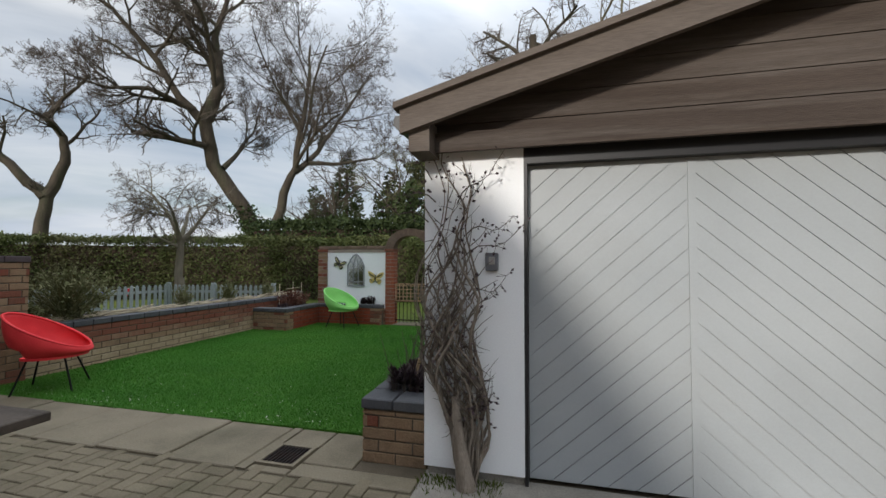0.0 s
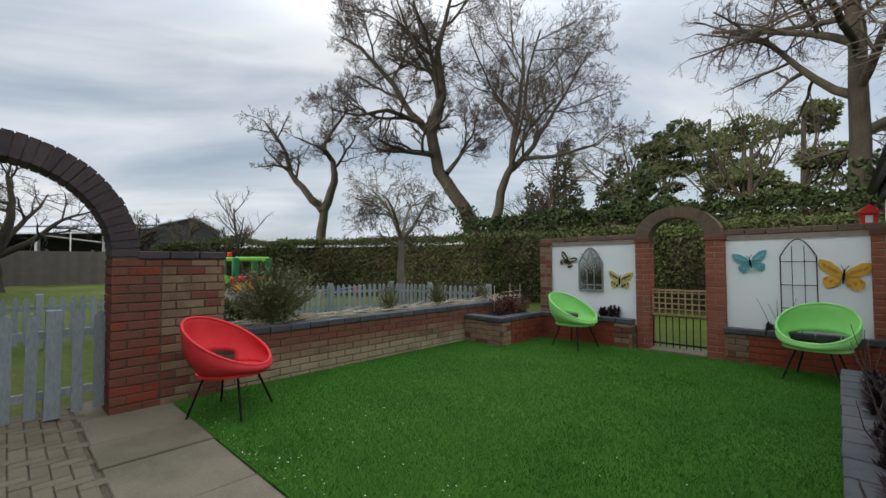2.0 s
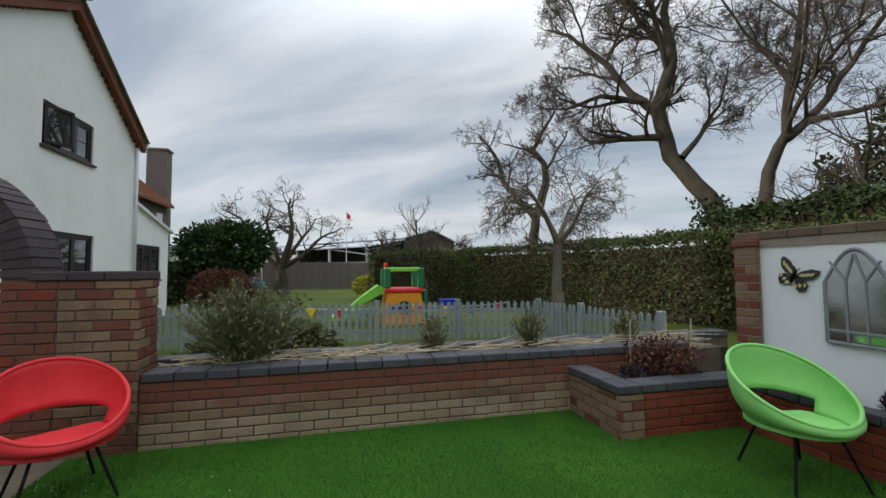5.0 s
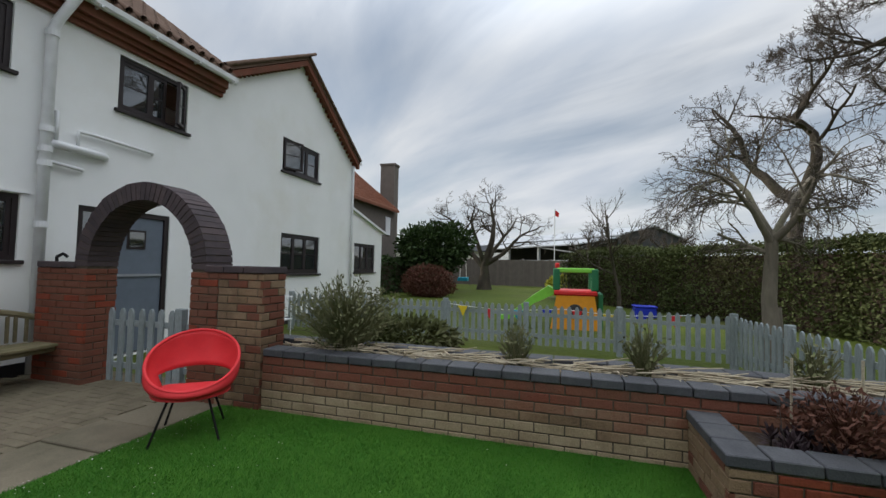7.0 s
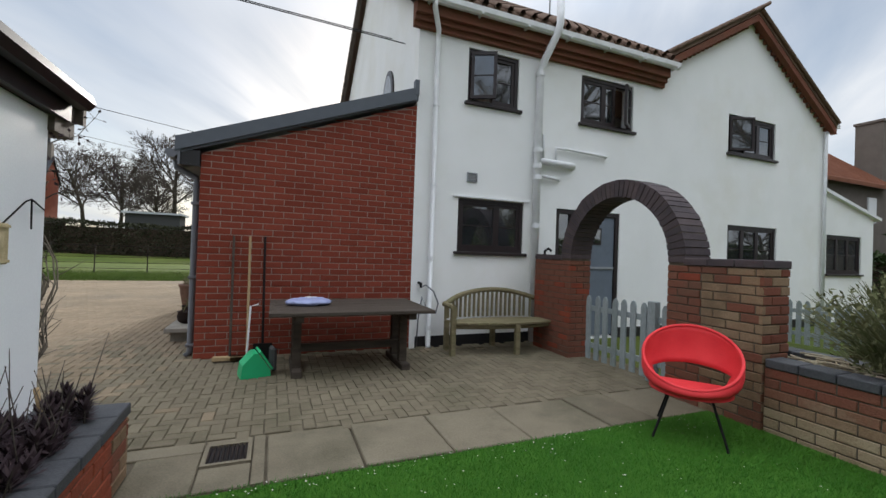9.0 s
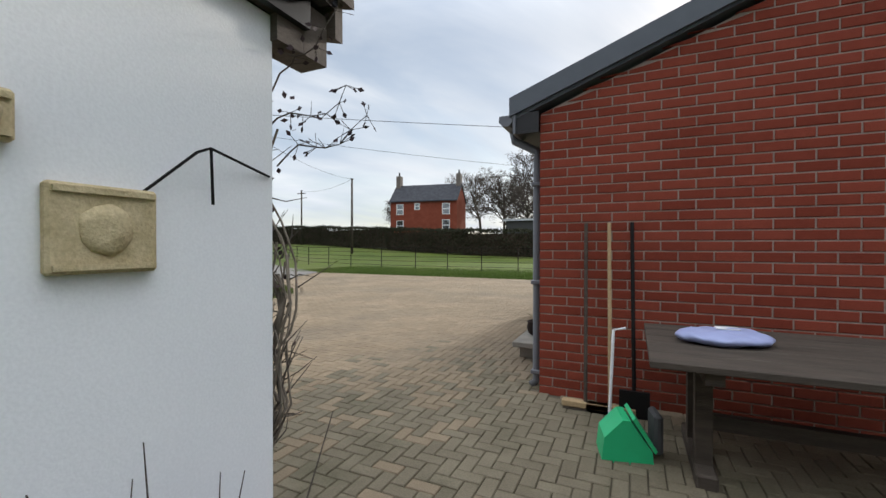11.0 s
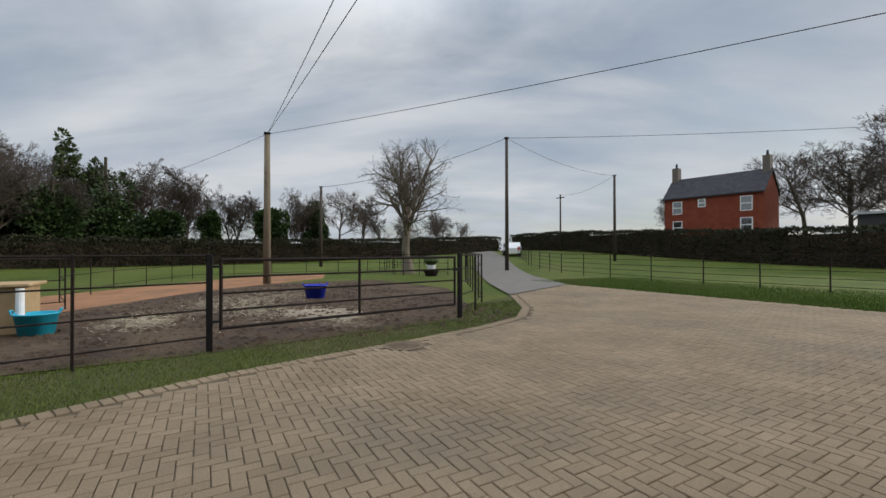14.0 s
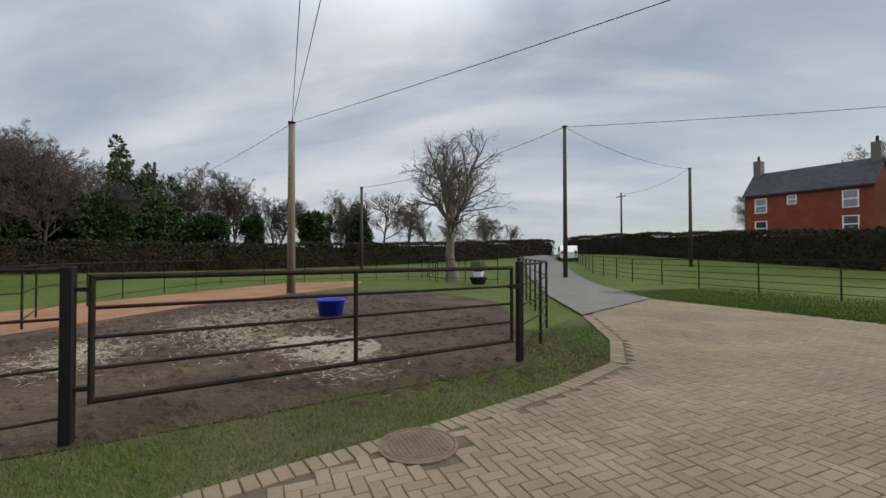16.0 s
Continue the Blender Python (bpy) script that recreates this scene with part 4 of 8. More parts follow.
def butterfly(at, tilt, size, c_wing, c_mark, label):
    b = thing("butterfly", label, "wall ornament", "butterflies on the garden wall")
    for s in (-1, 1):
        up = [(0, 0.02), (0.10, 0.20), (0.30, 0.36), (0.50, 0.40), (0.52, 0.30), (0.44, 0.12), (0.30, 0.02), (0.06, -0.02)]
        lo = [(0.02, -0.02), (0.28, -0.02), (0.40, -0.10), (0.38, -0.26), (0.28, -0.36), (0.16, -0.30), (0.05, -0.12)]
        for nm, pts in (("upper_wing", up), ("lower_wing", lo)):
            w = part(nm, prism(bmesh.new(), [(s * x, z) for x, z in pts], 1, -0.012, 0.0), c_wing, b)
            cx, cz = sum(p[0] for p in pts) / len(pts), sum(p[1] for p in pts) / len(pts)
            for k in range(3):
                q = [(s * (cx + (x - cx) * (0.30 - 0.06 * k) + (0.11 * (k - 1))), cz + (z - cz) * 0.30 + 0.06 * (k - 1)) for x, z in pts]
                part("marking", prism(bmesh.new(), q, 1, -0.017, -0.0125), c_mark, w)
    part("body", tube(bmesh.new(), [(0, -0.02, -0.2), (0, -0.03, 0), (0, -0.02, 0.16)], [0.012, 0.03, 0.014], 8), M["iron"], b)
    for s in (-1, 1):
        part("antenna", tube(bmesh.new(), [(0, -0.02, 0.15), (s * 0.08, -0.03, 0.28)], 0.008, 5), M["iron"], b)
    b.matrix_world = Matrix.Translation(at) @ pose(0, 0, 0, 0, tilt, 0) @ Matrix.Diagonal((size, 1, size, 1))
    return b


cream_w = plain("wing_cream", (0.62, 0.58, 0.30), 0.5)
dark_w = plain("wing_dark", (0.05, 0.045, 0.03), 0.5)
butterfly((-3.29, BY - 0.006, 1.25), 25, 0.28, dark_w, cream_w, "cream and black metal butterfly on the white wall")
butterfly((-2.45, BY - 0.006, 0.95), 4, 0.34, plain("wing_gold", (0.60, 0.46, 0.16), 0.5), dark_w, "gold and black metal butterfly on the white wall")
butterfly((-0.87, BY - 0.006, 1.21), -8, 0.34, plain("wing_teal", (0.10, 0.33, 0.36), 0.5), plain("wing_teal_pale", (0.20, 0.45, 0.46), 0.5), "teal metal butterfly on the white wall")
butterfly((-0.05, BY - 0.006, 1.06), 6, 0.42, plain("wing_yellow", (0.70, 0.38, 0.04), 0.5), plain("wing_amber", (0.50, 0.22, 0.03), 0.5), "yellow orange metal butterfly on the white wall")
# arched mirror
mir = thing("arched_mirror", "grey arched gothic garden mirror on the white wall", "mirror")


def gothic(x0, x1, z0, z1, n=8):
    xm, w = (x0 + x1) / 2, (x1 - x0)
    zs = z1 - w * 0.62
    left = [(x0 + w / 2 * (k / n), zs + (z1 - zs) * math.sin(k / n * math.pi / 2)) for k in range(n)]
    return [(x0, z0)] + left + [(xm, z1)] + [(2 * xm - x, z) for x, z in reversed(left)] + [(x1, z0)]


part("backing", prism(bmesh.new(), gothic(-3.09, -2.70, 0.78, 1.45), 1, BY - 0.02, BY - 0.001), M["lead_grey"], mir)
part("glass", prism(bmesh.new(), gothic(-3.065, -2.725, 0.805, 1.425), 1, BY - 0.024, BY - 0.0205), M["mirror"], mir)
for x in (-2.952, -2.838):
    part("tracery", tube(bmesh.new(), [(x, BY - 0.028, 0.80), (x, BY - 0.028, 1.22), (x + (0.055 if x < -2.9 else -0.055), BY - 0.028, 1.41)], 0.008, 6), M["lead_grey"], mir)
    part("tracery", tube(bmesh.new(), [(x, BY - 0.028, 1.22), (x + (-0.09 if x < -2.9 else 0.09), BY - 0.028, 1.36)], 0.008, 6), M["lead_grey"], mir)
part("rail", boxes((-3.07, -2.72, BY - 0.035, BY - 0.021, 0.865, 0.88)), M["lead_grey"], mir)
part("edge", tube(bmesh.new(), [(x, BY - 0.02, z) for x, z in gothic(-3.085, -2.705, 0.785, 1.445)] + [(-3.085, BY - 0.02, 0.785)], 0.013, 6), M["lead_grey"], mir)
tr = thing("wire_trellis", "thin arched metal plant support on the white wall", "trellis")
part("hoop", tube(bmesh.new(), [(x, BY - 0.03, z) for x, z in gothic(-0.585, -0.265, 0.46, 1.48)], 0.006, 6), M["iron_rust"], tr)
for z in (0.68, 0.95, 1.22):
    part("bar", tube(bmesh.new(), [(-0.58, BY - 0.03, z), (-0.27, BY - 0.03, z)], 0.005, 6), M["iron_rust"], tr)
for x in (-0.48, -0.37):
    part("upright", tube(bmesh.new(), [(x, BY - 0.03, 0.46), (x, BY - 0.03, 1.40)], 0.004, 5), M["iron_rust"], tr)
# iron gate with a trellis panel
ig = thing("iron_gate", "black iron garden gate with a wooden lattice on top", "gate")
for k in range(9):
    x = -2.02 + k * 0.083
    part("bar", tube(bmesh.new(), [(x, BY + 0.06, 0.04), (x, BY + 0.06, 0.50)], 0.007, 6), M["iron"], ig)
for z in (0.08, 0.46):
    part("rail", boxes((-2.03, -1.345, BY + 0.05, BY + 0.07, z, z + 0.02)), M["iron"], ig)
lat = part("lattice", boxes((-2.02, -1.35, BY + 0.035, BY + 0.05, 0.82, 0.845), (-2.02, -1.35, BY + 0.035, BY + 0.05, 0.47, 0.495)), M["trellis"], ig, "pale wooden lattice panel")
for k in range(9):
    part("slat", boxes((-2.02 + k * 0.0815, -2.002 + k * 0.0815, BY + 0.028, BY + 0.035, 0.47, 0.845)), M["trellis"], lat)
for k in range(5):
    part("slat", boxes((-2.02, -1.35, BY + 0.02, BY + 0.028, 0.49 + k * 0.075, 0.505 + k * 0.075)), M["trellis"], lat)
# bird house on a post behind the wall
bh = thing("bird_house", "small red bird house with a white front", "bird house")
part("box", boxes((0.10, 0.24, BY + 0.25, BY + 0.36, 1.63, 1.76)), M["play_red"], bh)
part("roof", prism(bmesh.new(), [(0.07, 1.755), (0.27, 1.755), (0.17, 1.86)], 1, BY + 0.22, BY + 0.38), M["play_red"], bh)
part("front", boxes((0.14, 0.20, BY + 0.245, BY + 0.25, 1.65, 1.73)), M["white_plastic"], bh)
part("post", boxes((0.15, 0.19, BY + 0.29, BY + 0.33, -0.03, 1.63)), M["wood_dark"], bh)

# ---- garage wall fittings ----
lan = thing("wall_lantern", "cream six-sided wall lantern on the garage wall", "lantern")
lx, ly, lz = 0.245, 3.72, 1.555
part("base_bowl", lathe(bmesh.new(), [(0.010, 0.0), (0.017, 0.025), (0.047, 0.05), (0.072, 0.085), (0.077, 0.102)], (lx, ly, lz), 12), M["cream"], lan, smooth=True)
part("glass", lathe(bmesh.new(), [(0.058, 0.0), (0.066, 0.16)], (lx, ly, lz + 0.104), 6), M["lamp_glass"], lan)
for k in range(6):
    a = math.pi / 3 * k
    part("bar", tube(bmesh.new(), [(lx + 0.061 * math.cos(a), ly + 0.061 * math.sin(a), lz + 0.102), (lx + 0.07 * math.cos(a), ly + 0.07 * math.sin(a), lz + 0.272)], 0.007, 6), M["cream"], lan)
part("top", lathe(bmesh.new(), [(0.083, 0.0), (0.085, 0.013), (0.051, 0.051), (0.017, 0.072), (0.010, 0.094)], (lx, ly, lz + 0.264), 12), M["cream"], lan, smooth=True)
part("arm", tube(bmesh.new(), [(lx, ly, lz + 0.085), (0.30, ly, lz + 0.042), (0.338, ly, lz + 0.05)], 0.012, 8), M["cream"], lan)
part("wall_plate", boxes((0.325, 0.339, ly - 0.035, ly + 0.035, lz, lz + 0.12), bevel=0.005), M["cream"], lan)
for y0, y1, z0, z1, kind in ((3.115, 3.20, 1.42, 1.515, "small"), (2.87, 3.075, 1.175, 1.36, "large")):
    pq = thing("stone_plaque", "%s buff stone relief plaque on the white wall" % kind, "plaque", "stone plaques")
    part("slab", boxes((0.312, 0.339, y0, y1, z0, z1), bevel=0.006), M["stone_plaque"], pq)
    cy, cz, s = (y0 + y1) / 2, (z0 + z1) / 2, (z1 - z0) / 2
    bm = bmesh.new()
    bmesh.ops.create_icosphere(bm, subdivisions=3, radius=1, matrix=Matrix.Translation((0.312, cy, cz)) @ Matrix.Diagonal((0.018, s * 0.55, s * 0.6, 1)))
    for v in bm.verts:
        v.co += Vector(noise.noise_vector(v.co * 40)) * 0.006
    part("relief", bm, M["stone_plaque"], pq, smooth=True)
    part("top_border", boxes((0.304, 0.3115, y0 + 0.008, y1 - 0.008, z1 - 0.02, z1 - 0.008)), M["stone_plaque"], pq)
    part("bottom_border", boxes((0.304, 0.3115, y0 + 0.008, y1 - 0.008, z0 + 0.008, z0 + 0.02)), M["stone_plaque"], pq)
rm = thing("round_mirror", "round mirror in a dark frame on the garage wall", "mirror")
ry, rz, rr = 3.98, 1.224, 0.275
part("frame", tube(bmesh.new(), [(0.325, ry + rr * math.cos(2 * math.pi * k / 40), rz + rr * math.sin(2 * math.pi * k / 40)) for k in range(41)], 0.013, 8, False), M["iron"], rm, smooth=True)
part("glass", prism(bmesh.new(), [(ry + rr * math.cos(2 * math.pi * k / 40), rz + rr * math.sin(2 * math.pi * k / 40)) for k in range(40)], 0, 0.322, 0.338), M["mirror"], rm)
hk = thing("wire_bracket", "thin dark wire bracket on the garage corner", "bracket")
part("wire", tube(bmesh.new(), [(0.335, 2.92, 1.33), (0.30, 2.78, 1.47), (0.29, 2.75, 1.485), (0.335, 2.52, 1.45)], 0.004, 5), M["iron"], hk)
part("drop", tube(bmesh.new(), [(0.29, 2.75, 1.485), (0.29, 2.745, 1.34)], 0.004, 5), M["iron"], hk)
kp = thing("bell_box", "small grey square bell box on the white pier", "bell box")
part("case", boxes((0.712, 0.787, GY0 - 0.03, GY0 - 0.001, 1.214, 1.318), bevel=0.006), M["grey_plastic"], kp)
part("button", boxes((0.733, 0.768, GY0 - 0.038, GY0 - 0.0305, 1.25, 1.295), bevel=0.003), M["lamp_glass"], kp)

# ---- drain, manhole, pots ----
dr = thing("drain_grate", "cast iron slotted drain grate in the paving", "drain")
part("rim", boxes((-0.72, -0.45, 2.36, 2.385, -0.02, 0.022), (-0.72, -0.45, 2.615, 2.64, -0.02, 0.022), (-0.72, -0.695, 2.385, 2.615, -0.02, 0.022), (-0.475, -0.45, 2.385, 2.615, -0.02, 0.022)), M["slab"], dr)
# solid black block under the bars; its colour stands for the shaded hollow
part("black_fill", boxes((-0.695, -0.475, 2.385, 2.615, -0.02, 0.006)), M["black_paint"], dr)
for k in range(9):
    x = -0.692 + k * 0.0255
    part("bar", boxes((x, x + 0.012, 2.385, 2.615, 0.007, 0.018)), M["iron_rust"], dr)
mh = thing("manhole_cover", "round brown cast iron manhole cover in the drive edge", "manhole cover")
part("ring", lathe(bmesh.new(), [(0.275, -0.03), (0.275, 0.016), (0.25, 0.016), (0.25, -0.03)], (6.08, -1.74, 0), 32), M["cast_iron"], mh)
part("lid", lathe(bmesh.new(), [(0.245, -0.03), (0.245, 0.014), (0.238, 0.017)], (6.08, -1.74, 0), 32), M["cast_iron"], mh)
bm = bmesh.new()
for i in range(-7, 8):
    for j in range(-7, 8):
        x, y = i * 0.032, j * 0.032
        if math.hypot(x, y) < 0.22:
            box(bm, 6.08 + x - 0.009, 6.08 + x + 0.009, -1.74 + y - 0.009, -1.74 + y + 0.009, 0.017, 0.0205)
part("studs", bm, M["cast_iron"], mh)
st = thing("stone_step", "low stone step along the lean-to wall", "step")
part("tread", boxes((0.03, 0.475, -2.9, -0.90, 0.14, 0.20), bevel=0.008), M["concrete"], st)
part("riser", boxes((0.03, 0.42, -2.85, -1.02, -0.02, 0.14)), M["concrete"], st)


def pot(name, label, at, profile, mat, plant):
    p = thing(name, label, "plant pot", "pots by the lean-to", at=at)
    part("pot", lathe(bmesh.new(), profile, (0, 0, 0), 20), mat, p, smooth=True)
    r, h = profile[-2][0] * 0.85, profile[-2][1]
    part("soil", lathe(bmesh.new(), [(r, h - 0.03), (r * 0.9, h - 0.02)], (0, 0, 0), 16), M["soil"], p)
    rnd = random.Random(len(label))
    bm = bmesh.new()
    for k in range(plant):
        a, d, l = rnd.uniform(0, 6.28), rnd.uniform(0, r), rnd.uniform(0.08, 0.2)
        b = Vector((d * math.cos(a), d * math.sin(a), h - 0.03))
        tube(bm, [b, b + Vector((rnd.uniform(-0.06, 0.06), rnd.uniform(-0.06, 0.06), l * 0.6)), b + Vector((rnd.uniform(-0.12, 0.12), rnd.uniform(-0.12, 0.12), l))], [0.005, 0.006, 0.002], 4)
    part("stem", bm, M["drygreen"], p)
    return p


pot("round_pot", "dark glazed round pot with dry stems on the step", (0.29, -1.34, 0.20), [(0.07, 0), (0.11, 0.03), (0.125, 0.10), (0.11, 0.145), (0.125, 0.16), (0.115, 0.165), (0.10, 0.14)], M["iron_rust"], 12)
pot("tall_pot", "brown terracotta pot with grey-green plants", (0.62, -4.05, -0.005), [(0.16, 0), (0.19, 0.05), (0.25, 0.35), (0.26, 0.46), (0.28, 0.48), (0.28, 0.53), (0.255, 0.53), (0.24, 0.46)], M["terracotta"], 60)
pot("small_pot", "small dark pot standing beside the step", (0.57, -3.2, -0.005), [(0.08, 0), (0.10, 0.10), (0.115, 0.2), (0.12, 0.21), (0.105, 0.21), (0.10, 0.19)], M["iron_rust"], 8)
brd = thing("leaning_board", "pale board leaning by the lean-to step", "board")
part("board", prism(bmesh.new(), [(0.30, 0.205), (0.33, 0.205), (0.16, 0.60), (0.13, 0.60)], 1, -1.85, -1.60), M["wood_raw"], brd)
sec = thing("security_lamp", "small white sensor lamp under the lean-to eave", "lamp")
part("case", boxes((0.12, 0.20, -0.95, -0.85, 2.02, 2.14), bevel=0.008), M["white_plastic"], sec)

# ---- picket fences ----
FENCE = [(-8.6, 0.55), (-8.62, 3.9), (-8.35, 6.9), (-8.05, 8.4), (-6.85, 8.55), (-5.3, 8.72)]


def picket_mesh(mat, h, w=0.07):
    bm = bmesh.new()
    prism(bm, [(-w / 2, 0.05), (w / 2, 0.05), (w / 2, h - 0.05), (w * 0.25, h - 0.012), (0, h), (-w * 0.25, h - 0.012), (-w / 2, h - 0.05)], 1, -0.01, 0.01)
    return mesh_of(bm, mat, "picket")


PICKETS = {k: picket_mesh(M["picket"], h) for k, h in (("tall", 0.74), ("gate", 0.84))}


def picket_run(f, a, b, h, mesh, gap=0.12, post=True, first=True):
    a, b = Vector((*a, 0)), Vector((*b, 0))
    d = b - a
    L, turn = d.length, math.degrees(math.atan2(d.y, d.x))
    n = int(L / gap)
    for z in (0.18, h - 0.2):
        r = part("rail", boxes((0, L, 0.011, 0.045, z, z + 0.06)), M["picket"], f)
        r.matrix_basis = pose(*a, 0, 0, turn)
    for i in range(n):
        p = new("picket", mesh)
        p.parent = f
        p.matrix_basis = Matrix.Translation(a + d * ((i + 0.5) / n)) @ pose(0, 0, random.uniform(-0.008, 0.004), 0, random.uniform(-1, 1), turn)
    if post:
        k = max(1, round(L / 1.8))
        for i in range(0 if first else 1, k + 1):
            q = a + d * (i / k)
            part("post", boxes((q.x - 0.045, q.x + 0.045, q.y - 0.045, q.y + 0.045, -0.03, h + 0.04), bevel=0.008), M["picket"], f)


fence = thing("picket_fence", "grey-green painted wooden picket fence round the play lawn", "fence")
for a, b in zip(FENCE, FENCE[1:]):
    picket_run(fence, a, b, 0.74, PICKETS["tall"], first=a == FENCE[0])
gate = thing("picket_gate", "grey painted picket gate standing ajar in the arch", "gate")
picket_run(gate, (-4.50, 1.15), (-4.54, 2.50), 0.84, PICKETS["gate"], 0.125, False)
part("stile", boxes((-4.57, -4.49, 2.10, 2.20, 0.02, 0.86), bevel=0.006), M["picket"], gate)
bunt = thing("bunting", "string of coloured cloth pennants on the fence", "bunting")
cord = [(-8.56, 4.0 + 4.0 * k / 16, 0.68 - 0.06 * math.sin(math.pi * (k % 8) / 8)) for k in range(17)]
part("cord", tube(bmesh.new(), cord, 0.006, 5), M["white_plastic"], bunt)
for k, cm in zip(range(1, 16, 2), ("play_yellow", "play_red", "cyan_tub", "blue_tub", "play_red", "play_yellow", "blue_tub", "play_red")):
    x, y, z = cord[k]
    part("pennant", prism(bmesh.new(), [(y - 0.09, z), (y + 0.09, z), (y, z - 0.19)], 0, x + 0.012, x + 0.016), M[cm], bunt)

# ---- play things on the far lawn ----
play = thing("toddler_slide", "plastic toddler play slide with orange base and green chute", "play slide", at=(-11.6, 6.3, -0.02), turn=0)
bm = bmesh.new()
prism(bm, [(-0.55, 0.0), (0.55, 0.0), (0.42, 0.78), (-0.42, 0.78)], 0, -0.5, 0.5)
part("base", bm, M["play_orange"], play)
# uncut base: a flat dark disc paints the gloom of a round opening
part("dark_disc", lathe(bmesh.new(), [(0.17, 0), (0.17, 0.02)], (0, 0, 0), 20), M["barn_dark"], play).matrix_basis = pose(0.50, 0.0, 0.42, 0, 90, 0)
part("platform", boxes((-0.52, 0.52, -0.48, 0.48, 0.78, 0.90), bevel=0.03), M["play_red"], play)
for sx in (-0.45, 0.45):
    for sy in (-0.42, 0.42):
        part("post", boxes((sx - 0.06, sx + 0.06, sy - 0.08, sy + 0.08, 0.9, 1.40), bevel=0.02), M["play_green"], play)
    part("top_rail", boxes((sx - 0.05, sx + 0.05, -0.42, 0.42, 1.31, 1.42), bevel=0.02), M["play_lime"], play)
part("slide", prism(bmesh.new(), [(-0.48, 0.92), (-0.62, 0.98), (-1.0, 0.72), (-1.5, 0.30), (-1.75, 0.22), (-1.75, 0.12), (-1.45, 0.16), (-0.95, 0.55), (-0.48, 0.78)], 0, -0.26, 0.26), M["play_lime"], play)
part("ladder", boxes((-0.3, 0.3, 0.5, 0.62, 0.0, 0.85), bevel=0.03), M["play_green"], play)
part("finial", boxes((-0.05, 0.05, -0.46, -0.36, 1.42, 1.54), bevel=0.02), M["play_red"], play)
for nm, at, cm in (("toy_box", (-14.8, 8.4, -0.02), "blue_tub"), ("toy_box", (-15.2, 6.9, -0.02), "play_lime")):
    tb = thing(nm, "plastic toy box on the grass", "toy box", "toys on the lawn", at=at)
    part("tub", boxes((-0.25, 0.25, -0.3, 0.3, 0, 0.3), bevel=0.04), M[cm], tb)
    part("lid", boxes((-0.27, 0.27, -0.32, 0.32, 0.3, 0.35), bevel=0.02), M[cm], tb)
swing = thing("garden_swing", "rope swing with a green seat hanging from the tree", "swing")
for s in (-0.2, 0.2):
    part("rope", tube(bmesh.new(), [(-24.6, 0.5 + s * 0.4, 2.9), (-24.6, 0.5 + s, 0.75)], 0.025, 5), M["cream"], swing)
part("seat", boxes((-24.8, -24.4, 0.2, 0.8, 0.55, 0.78), bevel=0.03), M["cyan_tub"], swing)
urn = thing("plant_stand", "white metal plant stand with dry pots by the house", "plant stand")
for x, y in ((-7.9, 0.7), (-7.45, 0.7), (-7.9, 1.05), (-7.45, 1.05)):
    part("leg", tube(bmesh.new(), [(x, y, -0.02), (x, y, 0.75)], 0.01, 6), M["white_plastic"], urn)
for z in (0.3, 0.72):
    part("shelf", boxes((-7.92, -7.43, 0.68, 1.07, z, z + 0.02)), M["white_plastic"], urn)
part("pot", lathe(bmesh.new(), [(0.08, 0), (0.12, 0.16), (0.13, 0.17), (0.1, 0.17)], (-7.68, 0.88, 0.74), 14), M["terracotta"], urn)

# ---- wooden panel fence, barn and neighbour ----
pf = thing("panel_fence", "brown timber panel fence at the end of the garden", "fence")
for i in range(12):
    y = -8 + i * 1.9
    for k in range(12):
        p = part("slat", boxes((-31.02 + 0.02 * (k % 2), -31.0 + 0.02 * (k % 2), y + k * 0.15, y + k * 0.15 + 0.16, 0.1, 1.95)), M["fence_panel"], pf)
    part("post", boxes((-31.1, -30.95, y - 0.12, y, -0.05, 2.05)), M["fence_panel"], pf)
barn = thing("barn", "long open farm barn with pale metal roofs", "barn", at=(-50.0, 15.3, 0), turn=220.2)
# local x runs along the ridge away from the near gable, local y from the ridge to the open front
part("roof", prism(bmesh.new(), [(5.2, 4.9), (0, 6.15), (-5.2, 4.9), (-5.2, 5.02), (0, 6.27), (5.2, 5.02)], 0, -0.4, 42), M["metal_roof"], barn)
part("leanto_roof", prism(bmesh.new(), [(5.0, 4.72), (10.5, 3.75), (10.5, 3.87), (5.0, 4.84)], 0, -0.4, 42), M["metal_roof"], barn)
part("rear_wall", boxes((0, 42, -5.1, -4.9, 0.2, 4.95)), M["barn_dark"], barn)
part("clerestory", boxes((0, 42, 4.95, 5.05, 4.62, 4.98)), M["barn_dark"], barn)
# added near-black sheet: the gloom of the open bays put into its colour
part("inner_wall", boxes((0.3, 42, 4.4, 4.6, 0.2, 4.6)), M["barn_dark"], barn)
part("gable_sheet", prism(bmesh.new(), [(-5.0, 0.2), (5.0, 0.2), (5.0, 4.85), (0, 6.1), (-5.0, 4.85)], 0, -0.1, 0.1), M["barn_dark"], barn)
part("pale_cladding", boxes((12, 19, 10.2, 10.3, 0.2, 3.3), (26, 41.5, 10.2, 10.3, 0.2, 3.7)), M["metal_roof"], barn, "pale sheet cladding")
for k in range(8):
    part("post", boxes((0.1 + 5.9 * k, 0.35 + 5.9 * k, 10.05, 10.3, 0.2, 3.8)), M["lead_grey"], barn)
for x0, x1, z0, z1 in ((0.3, 6.0, 3.0, 3.7), (0.3, 12, 2.2, 2.3), (0.3, 12, 1.6, 1.7)):
    part("rail", tube(bmesh.new(), [(x0, 10.2, z0), (x1, 10.2, z1)], 0.07, 6), M["lead_grey"], barn)
